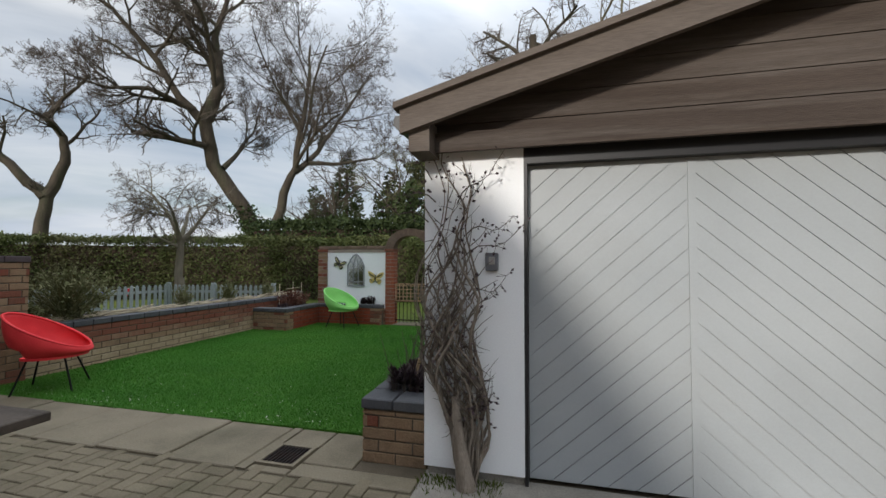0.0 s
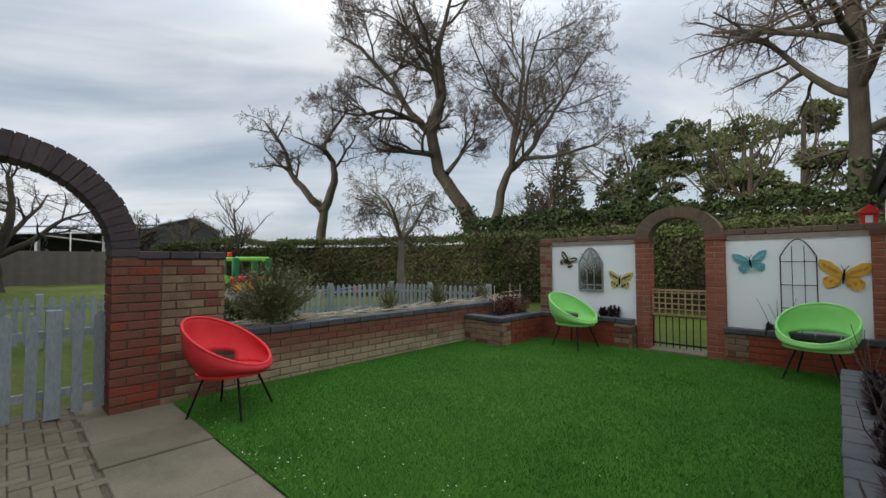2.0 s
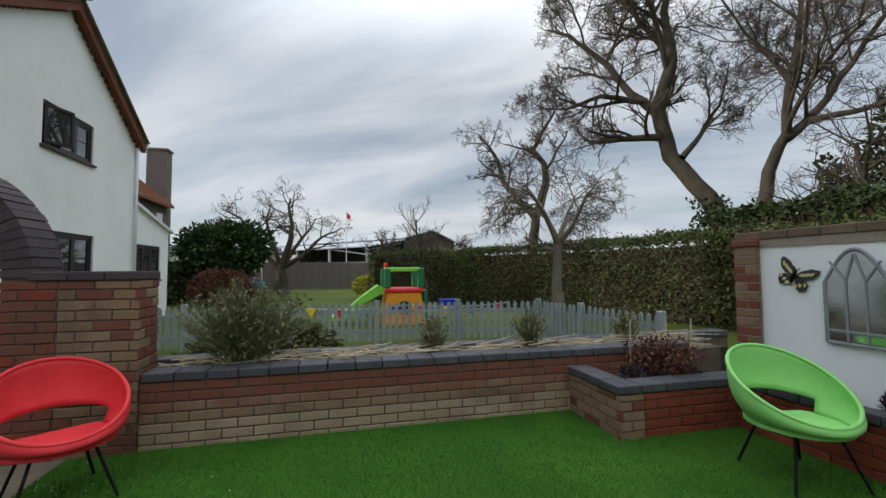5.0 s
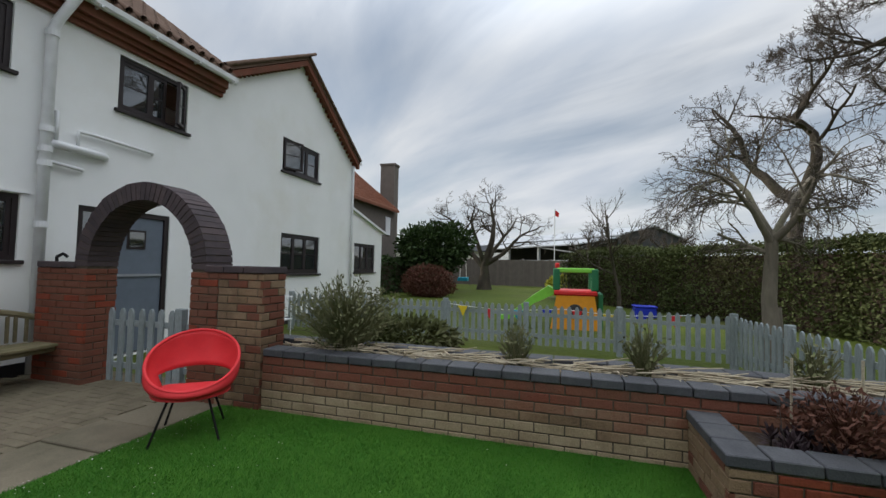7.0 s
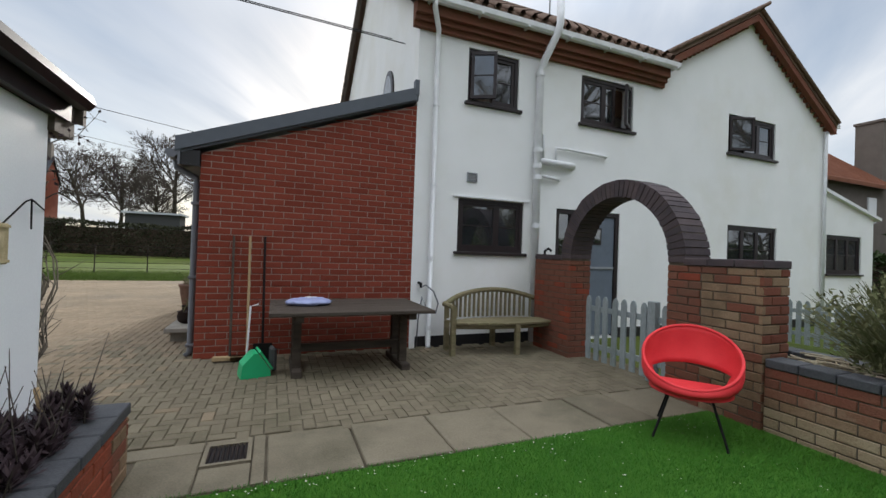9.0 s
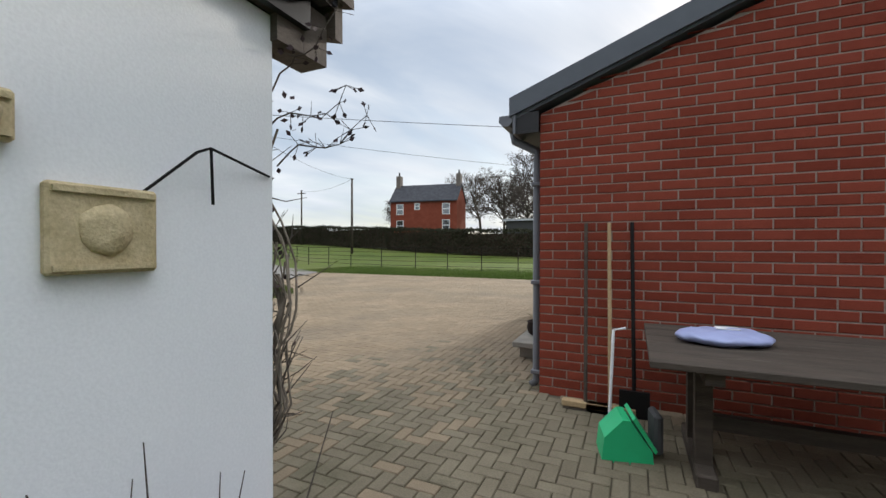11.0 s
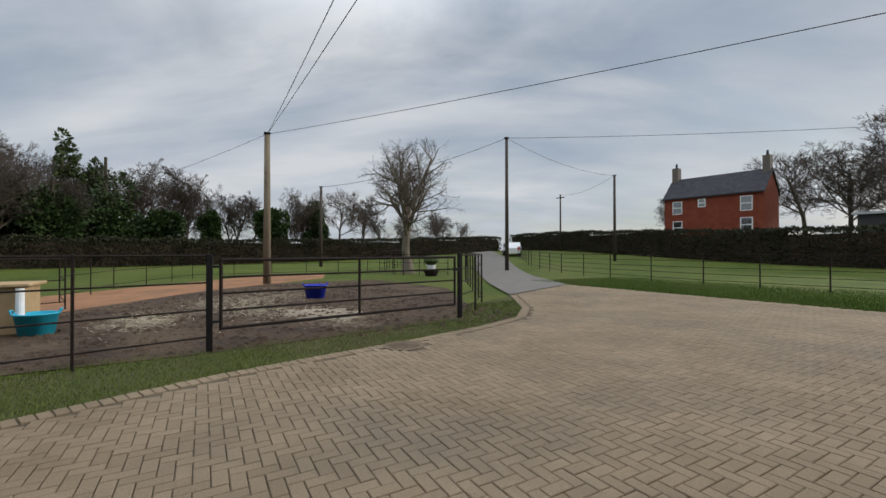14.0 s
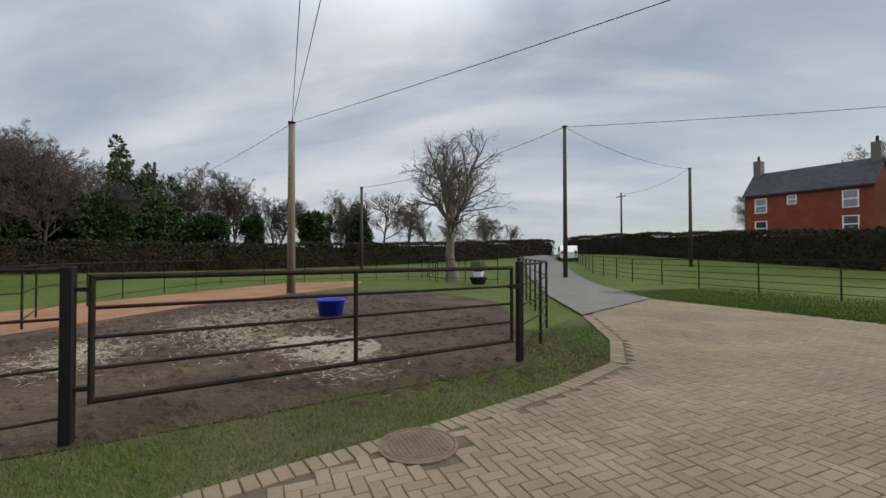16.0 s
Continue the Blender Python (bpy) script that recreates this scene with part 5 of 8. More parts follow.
part("brace", tube(bmesh.new(), [(0.2, 10.1, 3.5), (0.2, 5.1, 4.4)], 0.09, 6), M["lead_grey"], barn)
part("brace", tube(bmesh.new(), [(0.2, 10.1, 3.0), (0.2, 7.0, 4.2)], 0.08, 6), M["lead_grey"], barn)
shd = thing("long_shed", "long low shed with pale walls behind the bushes", "shed", at=(-47, -1.5, 0), turn=-78)
part("wall", boxes((0, 14, -3, 0, 0.2, 3.1)), M["cream"], shd)
part("roof", prism(bmesh.new(), [(0.4, 3.1), (-1.5, 3.75), (-3.4, 3.1), (-3.4, 3.2), (-1.5, 3.87), (0.4, 3.2)], 0, -0.3, 14.3), M["slate"], shd)
flag = thing("flag_pole", "thin pole flying a small red flag", "flag pole", at=(-44, 5.3, 0))
part("pole", tube(bmesh.new(), [(0, 0, 0.3), (0, 0, 7.4)], 0.05, 6), M["white_plastic"], flag)
part("flag", prism(bmesh.new(), [(0.02, 6.7), (0.35, 6.55), (0.42, 6.95), (0.04, 7.3)], 0, -0.01, 0.01), M["play_red"], flag)
nb = thing("neighbour_house", "brown brick house with a red pantile roof", "house")
part("wall", prism(bmesh.new(), [(-9.4, 0), (-3.6, 0), (-3.6, 4.6), (-6.5, 6.9), (-9.4, 4.6)], 0, -24.0, -18.0), M["fence_panel"], nb)
part("roof", prism(bmesh.new(), [(-9.7, 4.45), (-6.5, 7.05), (-3.3, 4.45), (-3.3, 4.6), (-6.5, 7.2), (-9.7, 4.6)], 0, -23.9, -17.8), M["roof_red"], nb)
ch = part("chimney", boxes((-24.6, -23.95, -4.6, -3.7, 0, 7.4)), M["fence_panel"], nb)
part("chimney_cap", boxes((-24.65, -23.9, -4.65, -3.65, 7.4, 7.5)), M["fence_panel"], ch)
part("window", boxes((-23.2, -22.6, -3.6, -3.55, 3.1, 4.1)), M["white_plastic"], nb)
for k in range(26):
    part("tile_rib", prism(bmesh.new(), [(-3.35, 4.62), (-6.5, 7.2), (-6.5, 7.26), (-3.35, 4.68)], 0, -23.8 + k * 0.235, -23.72 + k * 0.235), M["roof_red"], nb)

# ---- far red house ----
fh = thing("farmhouse", "two-storey red brick farmhouse with a slate roof", "house")
A, B = Vector((32.7, -50.5, 0)), Vector((22.4, -51.9, 0))
U = (B - A).normalized()
N = Vector((U.y, -U.x, 0))
if N.dot(Vector((1, 0.2, 0)) - A) < 0:
    N = -N
Lh = (B - A).length
basis = Matrix(((U.x, -N.x, 0, A.x), (U.y, -N.y, 0, A.y), (0, 0, 1, 0), (0, 0, 0, 1)))
fbrick = material("farm_brick", (0.17, 0.043, 0.025), (0.22, 0.06, 0.036), 0.9, 1.5, 25, 0.3)
parts_fh = []
D = 5.4
bm = bmesh.new()
prism(bm, [(0, 1.0), (D, 1.0), (D, 7.95), (D / 2, 10.45), (0, 7.95)], 0, 0, Lh)
parts_fh.append(part("wall", bm, fbrick, fh))
bm = bmesh.new()
prism(bm, [(-0.25, 7.75), (D / 2, 10.5), (D + 0.25, 7.75), (D + 0.25, 7.9), (D / 2, 10.65), (-0.25, 7.9)], 0, -0.15, Lh + 0.15)
parts_fh.append(part("roof", bm, M["slate"], fh))
for u in (0.35, Lh - 0.35):
    c = part("chimney", boxes((u - 0.35, u + 0.35, D / 2 - 0.5, D / 2 + 0.5, 9.6, 12.1)), M["fence_panel"], fh)
    part("chimney_pot", lathe(bmesh.new(), [(0.12, 0), (0.14, 0.1), (0.11, 0.6)], (u, D / 2, 12.1), 10), M["slate"], c)
    parts_fh.append(c)
for u, w, z0, z1 in ((1.05, 1.0, 5.95, 7.4), (3.95, 0.7, 6.65, 7.5), (8.25, 1.05, 5.9, 7.4), (1.05, 1.0, 3.5, 4.95), (8.25, 1.05, 3.5, 5.0)):
    wn7 = part("window", boxes((u - 0.07, u + w + 0.07, -0.05, 0.02, z0 - 0.08, z0), (u - 0.07, u + w + 0.07, -0.05, 0.02, z1, z1 + 0.08), (u - 0.07, u + 0.03, -0.05, 0.02, z0, z1), (u + w - 0.03, u + w + 0.07, -0.05, 0.02, z0, z1), (u, u + w, -0.045, 0.02, (z0 + z1) / 2 - 0.05, (z0 + z1) / 2 + 0.05)), M["white_plastic"], fh)
    part("pane", boxes((u, u + w, -0.02, -0.004, z0, z1)), M["glass"], wn7)
    parts_fh.append(wn7)
fh.matrix_world = basis
shed = thing("field_shed", "low pale-roofed field shelter behind the hedge", "shed")
part("wall", boxes((9, 14, -51, -48, 1.0, 4.4)), M["barn_dark"], shed)
part("roof", boxes((8.7, 14.3, -51.3, -47.7, 4.4, 4.6)), M["metal_roof"], shed)
sh2 = thing("open_shelter", "dark stable shelter with a flat roof overhang", "shelter")
part("roof", boxes((21.0, 27, 9.5, 15, 2.35, 2.55)), M["slate"], sh2)
for x, y in ((21.4, 9.9), (26.5, 9.9), (21.4, 14.6), (26.5, 14.6)):
    part("post", boxes((x - 0.08, x + 0.08, y - 0.08, y + 0.08, -0.05, 2.36)), M["wood_dark"], sh2)
part("rear_wall", boxes((26.7, 26.9, 9.6, 14.9, -0.05, 2.36)), M["wood_dark"], sh2)

# ---- estate railings and paddock gate ----


def railing(name, label, line, h=1.15, rails=5, gap=1.9, r=0.011, thick=0.02, group="estate railings"):
    f = thing(name, label, "railing", group)
    for a, b in zip(line, line[1:]):
        a3, b3 = Vector((a[0], a[1], rise(*a))), Vector((b[0], b[1], rise(*b)))
        n = max(1, round((b3 - a3).length / gap))
        for i in range(n):
            q = a3.lerp(b3, i / n)
            part("post", boxes((q.x - thick, q.x + thick, q.y - 0.012, q.y + 0.012, q.z - 0.02, q.z + h)), M["iron_rust"], f)
        for k in range(rails):
            z = h * (0.16 + 0.83 * k / (rails - 1))
            part("rail", tube(bmesh.new(), [a3 + Vector((0, 0, z)), b3 + Vector((0, 0, z))], r * (1.5 if k == rails - 1 else 1), 6), M["iron_rust"], f)
    q = Vector((line[-1][0], line[-1][1], rise(*line[-1])))
    part("post", boxes((q.x - thick, q.x + thick, q.y - 0.012, q.y + 0.012, q.z - 0.02, q.z + h)), M["iron_rust"], f)
    return f


railing("field_railing", "black estate railing along the green field", [(-14, -16.6), (4.3, -16.2), (9.8, -16.0), (14.5, -16.65), (18.6, -17.6), (24.5, -20.6), (34, -27.5), (44, -34)])
railing("paddock_railing", "black estate railing beside the lane", [(7.72, -3.66), (8.5, -4.55), (9.6, -5.5), (11.6, -6.7), (15.5, -8.9), (20.0, -11.8), (30, -18.5)], 1.22, 5, 1.0)
railing("yard_railing", "black estate railing along the muddy paddock", [(7.10, 0.49), (6.80, 1.75), (6.45, 3.2), (6.1, 4.8), (5.7, 6.6)], 1.24, 4, 1.4)
railing("rear_railing", "thin black railing across the back of the paddock", [(12.2, 4.6), (13.2, 3.2), (15.0, 3.7), (19, 3.2), (24.5, 1.0), (24.9, -8), (20.5, -11.0)], 1.15, 3, 1.9)
railing("ring_railing", "curved black rail of the riding ring", [(21.5, -8.8), (25.5, -9.0), (30, -12.5), (31, -16)], 1.3, 4, 1.2)
gt = thing("field_gate", "black five-bar metal field gate, closed", "field gate")
ga, gb = Vector((7.11, 0.36, 0)), Vector((7.68, -3.52, 0))
for nm, q in (("post", Vector((7.10, 0.49, 0))), ("post", Vector((7.72, -3.66, 0)))):
    part(nm, boxes((q.x - 0.038, q.x + 0.038, q.y - 0.038, q.y + 0.038, -0.03, 1.23), bevel=0.008), M["iron"], gt)
for z, r in ((1.15, 0.022), (0.93, 0.014), (0.72, 0.014), (0.50, 0.014), (0.27, 0.022)):
    part("bar", tube(bmesh.new(), [ga + Vector((0, 0, z)), gb + Vector((0, 0, z))], r, 8), M["iron_rust"], gt)
for k in (0.0, 0.5, 1.0):
    q = ga.lerp(gb, k)
    part("stile", tube(bmesh.new(), [q + Vector((0, 0, 0.25)), q + Vector((0, 0, 1.17))], 0.022, 8), M["iron_rust"], gt)
for z in (0.35, 1.05):
    part("hinge", boxes((7.08, 7.14, 0.36, 0.46, z, z + 0.03)), M["iron"], gt)
part("latch", boxes((7.66, 7.73, -3.62, -3.5, 0.9, 0.95)), M["iron"], gt)


def tub(name, label, at, r, h, mat):
    t = thing(name, label, "tub", at=at)
    part("bucket", lathe(bmesh.new(), [(r * 0.8, 0), (r, h), (r * 1.06, h), (r * 1.06, h + 0.02), (r * 0.95, h + 0.02), (r * 0.76, 0.03)], (0, 0, 0), 24), mat, t, smooth=True)
    for s in (-1, 1):
        part("handle", tube(bmesh.new(), [(-0.06, s * r, h), (-0.05, s * r * 1.12, h + 0.07), (0.05, s * r * 1.12, h + 0.07), (0.06, s * r, h)], 0.012, 6), mat, t)


tub("feed_tub", "blue rubber feed tub on the mud", (12.72, -2.12, -0.006), 0.30, 0.34, M["blue_tub"])
tub("water_tub", "pale blue rubber water tub by the railing", (9.75, 2.78, -0.02), 0.26, 0.32, M["cyan_tub"])
mb = thing("feed_station", "weathered timber feeder with a white pipe", "feeder")
part("box", boxes((9.9, 10.6, 2.95, 3.7, -0.02, 0.72), bevel=0.02), M["wood_raw"], mb)
part("lid", boxes((9.82, 10.66, 2.88, 3.78, 0.72, 0.77), bevel=0.01), M["wood_raw"], mb)
part("pipe", tube(bmesh.new(), [(9.86, 3.0, 0.25), (9.86, 3.0, 0.70)], 0.055, 12), M["white_plastic"], mb)
brl = thing("garden_ornament", "dark planter with a white tub near the lane", "planter")
part("planter", lathe(bmesh.new(), [(0.3, 0), (0.42, 0.3), (0.40, 0.34)], (20.4, -9.9, -0.02), 14), M["iron_rust"], brl)
part("tub", lathe(bmesh.new(), [(0.22, 0), (0.26, 0.25)], (20.4, -9.9, 0.32), 14), M["white_plastic"], brl)
part("bush", lathe(bmesh.new(), [(0.2, 0.0), (0.42, 0.2), (0.3, 0.45), (0.1, 0.5)], (20.4, -9.9, 0.57), 9), M["conifer"], brl)
car = thing("parked_car", "white and red hatchback parked far down the lane", "car", at=(36.5, -28.6, rise(36.5, -28.6)), turn=-35)
bm = bmesh.new()
prism(bm, [(-2.0, 0.25), (2.0, 0.25), (2.05, 0.75), (1.2, 0.9), (0.7, 1.4), (-1.2, 1.42), (-1.85, 0.95), (-2.05, 0.8)], 1, -0.8, 0.8)
part("body", bm, M["white_plastic"], car)
part("glass", prism(bmesh.new(), [(1.05, 0.92), (0.62, 1.34), (-1.15, 1.36), (-1.6, 0.95)], 1, -0.82, 0.82), M["glass"], car)
for x in (-1.25, 1.3):
    for y in (-0.8, 0.8):
        w8 = part("wheel", lathe(bmesh.new(), [(0.30, -0.1), (0.30, 0.1)], (0, 0, 0), 18), M["iron"], car)
        w8.matrix_basis = pose(x, y, 0.30, 90, 0, 0)
        part("rim", lathe(bmesh.new(), [(0.17, -0.11), (0.17, 0.11)], (0, 0, 0), 14), M["lead_grey"], w8)
for y in (-0.6, 0.6):
    part("tail_light", boxes((-2.06, -1.98, y - 0.15, y + 0.15, 0.65, 0.9)), M["play_red"], car)

# ---- poles and wires ----
POLES = {"a": ((18.9, -1.65), 5.98), "b": ((22.2, -16.45), 8.62), "c": ((24.3, -29.8), 7.75), "d": ((39.8, -39.4), 8.6), "e": ((33.0, -7.2), 6.2)}
for k, ((x, y), h) in POLES.items():
    p = thing("utility_pole", "tall wooden overhead line pole in the field", "utility pole", "overhead line poles")
    r = 0.15 if k == "a" else 0.13
    part("pole", tube(bmesh.new(), [(x, y, rise(x, y) - 0.1), (x, y, h)], [r, r * 0.72], 12), M["wood_pole"] if k == "a" else M["wood_dark"], p, smooth=True)
    part("cap", boxes((x - 0.12, x + 0.12, y - 0.12, y + 0.12, h, h + 0.05)), M["iron"], p)
    if k == "a":
        for z in (4.4, 4.0):
            part("step_bolt", tube(bmesh.new(), [(x - 0.3, y + 0.1, z), (x + 0.3, y - 0.1, z)], 0.015, 5), M["iron"], p)
    if k == "d":
        part("crossarm", boxes((x - 0.7, x + 0.7, y - 0.05, y + 0.05, h - 0.4, h - 0.3)), M["wood_dark"], p)


def wire(a, b, sag, r=0.012):
    w = thing("overhead_wire", "black overhead cable strung between poles", "cable", "overhead cables")
    a, b = Vector(a), Vector(b)
    pts = [a.lerp(b, k / 14) - Vector((0, 0, sag * 4 * (k / 14) * (1 - k / 14))) for k in range(15)]
    part("cable", tube(bmesh.new(), pts, r, 5), M["iron"], w)


pa, pb, pc, pd, pe = [(*POLES[k][0], POLES[k][1]) for k in "abcde"]
wire(pa, (LX, -1.5, 4.9), 0.1, 0.008)
wire(pa, (LX, -0.7, 4.45), 0.1, 0.008)
wire(pa, (-2.6, -9.95, 4.3), 0.15, 0.008)
wire(pa, (45, 9.0, 6.0), 0.4, 0.008)
wire(pb, (-1.8, -48.5, 9.3), 0.4, 0.014)
wire(pb, pe, 0.5, 0.014)
wire(pb, pc, 0.5)
wire(pc, pd, 0.5)

# ---- plants ----


class Shape:
    """Collects tubes and leaves as plain lists, which are quicker than a bmesh."""

    def __init__(self):
        self.v, self.f = [], []

    def tube(self, pts, radii, sides=4):
        ref, base = None, len(self.v)
        n = len(pts)
        for i, p in enumerate(pts):
            d = pts[min(i + 1, n - 1)] - pts[max(i - 1, 0)]
            d = d.normalized() if d.length > 1e-9 else Vector((0, 0, 1))
            if ref is None:
                ref = Vector((1, 0, 0)) if abs(d.x) < 0.8 else Vector((0, 1, 0))
            u = (ref - d * ref.dot(d)).normalized()
            ref, w = u, d.cross(u)
            for k in range(sides):
                a = 2 * math.pi * k / sides
                self.v.append(p + (u * math.cos(a) + w * math.sin(a)) * radii[i])
        for i in range(n - 1):
            for k in range(sides):
                a, b = base + i * sides, base + (i + 1) * sides
                self.f.append((a + k, a + (k + 1) % sides, b + (k + 1) % sides, b + k))

    def leaf(self, p, d, up, length, width):
        side = d.cross(up)
        side = side.normalized() * width if side.length > 1e-6 else Vector((width, 0, 0))
        b = len(self.v)
        self.v += [p, p + d * length * 0.5 + side, p + d * length, p + d * length * 0.5 - side]
        self.f.append((b, b + 1, b + 2, b + 3))

    def mesh(self, name, mat, smooth=False):
        return cells(name, [tuple(q) for q in self.v], self.f, mat, smooth)

    def part(self, name, mat, parent, label="", smooth=False):
        ob = new(name, self.mesh(name, mat, smooth))
        ob.parent = parent
        return tagged(ob, label)


def ball(rnd):
    while True:
        p = Vector((rnd.uniform(-1, 1), rnd.uniform(-1, 1), rnd.uniform(-1, 1)))
        if 0.05 < p.length < 1:
            return p


def grow(limbs, twigs, rnd, p, d, length, r, level, top, counts, ratio, wobble, lift, angle, least=0.004):
    """One branch and, along it, its side branches."""
    n = 7 if level < 2 else (5 if level < 3 else (3 if level < top else 2))
    pts, rad, dirs = [p.copy()], [r], [d.copy()]
    tip = r * (0.45 if level < top else 0.3)
    for i in range(n):
        d = (d + ball(rnd) * wobble + Vector((0, 0, lift))).normalized()
        p = p + d * (length / n)
        pts.append(p.copy())
        rad.append(r + (tip - r) * ((i + 1) / n))
        dirs.append(d.copy())
    (limbs if level <= 2 else twigs).tube(pts, rad, 8 if level == 0 else (6 if level < 3 else 3))
    if level >= top:
        return
    c = counts[level]
    for k in range(c):
        s = (0.38 if level == 0 else 0.2) + (0.62 if level == 0 else 0.8) * (k + rnd.uniform(0.2, 1.0)) / c
        s = min(s, 0.999)
        i = s * n
        j = int(i)
        q = pts[j].lerp(pts[j + 1], i - j)
        ax = dirs[j + 1].cross(ball(rnd))
        ax = ax.normalized() if ax.length > 1e-6 else Vector((1, 0, 0))
        nd = Matrix.Rotation(radians(rnd.uniform(*angle)), 3, ax) @ dirs[j + 1]
        rr = (rad[j] * rnd.uniform(0.45, 0.68)) if level < 3 else rad[j] * 0.6
        grow(limbs, twigs, rnd, q, nd, length * ratio * rnd.uniform(0.7, 1.15) * (1.15 - 0.5 * s), max(rr, least), level + 1, top, counts, ratio, wobble, lift, angle, least)


def stem_along(limbs, twigs, rnd, pts, r, start, top, counts, ratio, wobble, lift, angle, least):
    """A stem that follows given points, with side branches from the fraction start upwards."""
    fine = []
    for a, b in zip(pts, pts[1:]):
        for k in range(3):
            fine.append(a.lerp(b, k / 3) + ball(rnd) * (b - a).length * 0.035)
    fine.append(pts[-1])
    n = len(fine) - 1
    taper = 0.86 if start < 0.8 else 0.32
    rad = [r * (1 - taper * (i / n) ** 0.8) for i in range(n + 1)]
    limbs.tube(fine, rad, 9)
    size = sum((b - a).length for a, b in zip(fine, fine[1:]))
    for k in range(counts[0]):
        s = min(start + (1 - start) * (k + rnd.uniform(0.2, 1.0)) / counts[0], 0.999)
        j = int(s * n)
        d = (fine[j + 1] - fine[j]).normalized()
        ax = d.cross(ball(rnd))
        ax = ax.normalized() if ax.length > 1e-6 else Vector((1, 0, 0))
        nd = Matrix.Rotation(radians(rnd.uniform(*angle)), 3, ax) @ d
        grow(limbs, twigs, rnd, fine[j].lerp(fine[j + 1], s * n - j), nd, size * ratio[0] * rnd.uniform(0.75, 1.15) * (1.2 - 0.55 * s), rad[j] * rnd.uniform(0.42, 0.6), 1, top, counts, ratio[1], wobble, lift, angle, least)


def shaped_tree(label, at, stems, seed, top, counts, ratio, wobble, lift, angle, bark="bark", twig="twig", least=0.004, ivy=0, group="bare trees"):
    """stems: (points above the foot, radius, fraction from which it branches, how many branches)."""
    rnd = random.Random(seed)
    t = thing("tree", label, "tree", group)
    limbs, twigs = Shape(), Shape()
    base = Vector(at)
    for pts, r, start, many in stems:
        stem_along(limbs, twigs, rnd, [base + Vector(p) for p in pts], r, start, top, (many, *counts), ratio, wobble, lift, angle, least)
    r = stems[0][1]
    limbs.tube([base - Vector((0, 0, 0.2)), base + Vector((0, 0, 0.25)), base + Vector((0, 0, 0.9))], [r * 1.6, r * 1.2, r * 0.9], 10)
    limbs.part("trunk", M[bark], t, smooth=True)
    twigs.part("crown", M[twig], t)
    if ivy:
        leaves = Shape()
        pts = stems[0][0]
        for _ in range(ivy):
            k = rnd.randrange(2)
            c = base + Vector(pts[k]).lerp(Vector(pts[k + 1]), rnd.random() ** 1.3)
            a, rr = rnd.uniform(0, 6.28), r * rnd.uniform(0.8, 1.7)
            leaves.leaf(c + Vector((math.cos(a) * rr, math.sin(a) * rr, 0)), ball(rnd).normalized(), Vector((0, 0, 1)), 0.24, 0.09)
        leaves.part("ivy", M["laurel"], t, "dark ivy on the trunk")
    return t


def aside(left, up, deep=0.0):
    """An offset across the line from the yard to the far trees."""
    return (-0.69 * left - 0.725 * deep, -0.725 * left + 0.69 * deep, up)


def bare_tree(label, at, stems, seed, top=5, counts=(7, 6, 6, 5, 4), ratio=0.62, wobble=0.22, lift=0.05, angle=(28, 62), bark="bark", ivy=0.0, twig="twig", group="bare trees", least=0.004):
    """stems: (lean, height, radius) of each trunk out of one foot."""
    rnd = random.Random(seed)
    t = thing("tree", label, "tree", group)
    limbs, twigs = Shape(), Shape()
    base = Vector(at)
    for lean, height, r in stems:
        grow(limbs, twigs, rnd, base - Vector((0, 0, 0.15)), Vector((lean[0], lean[1], 1)).normalized(), height, r, 0, top, counts, ratio, wobble, lift, angle, least)
    # root flare
    limbs.tube([base - Vector((0, 0, 0.2)), base + Vector((0, 0, 0.25)), base + Vector((0, 0, 0.9))], [stems[0][2] * 1.7, stems[0][2] * 1.25, stems[0][2] * 0.9], 10)
    limbs.part("trunk", M[bark], t, smooth=True)
    twigs.part("crown", M[twig], t)
    if ivy:
        leaves = Shape()
        for k in range(int(ivy * 260)):
            z = rnd.uniform(0, ivy)
            lean = stems[0][0]
            c = base + Vector((lean[0] * z, lean[1] * z, z))
            a = rnd.uniform(0, 6.28)
            rr = stems[0][2] * rnd.uniform(1.0, 2.4)
            q = c + Vector((math.cos(a) * rr, math.sin(a) * rr, 0))
            leaves.leaf(q, ball(rnd).normalized(), Vector((0, 0, 1)), 0.22, 0.09)
        leaves.part("ivy", M["laurel"], t, "dark ivy on the trunk")
    return t


def g_at(x, y):
    return (x, y, rise(x, y))


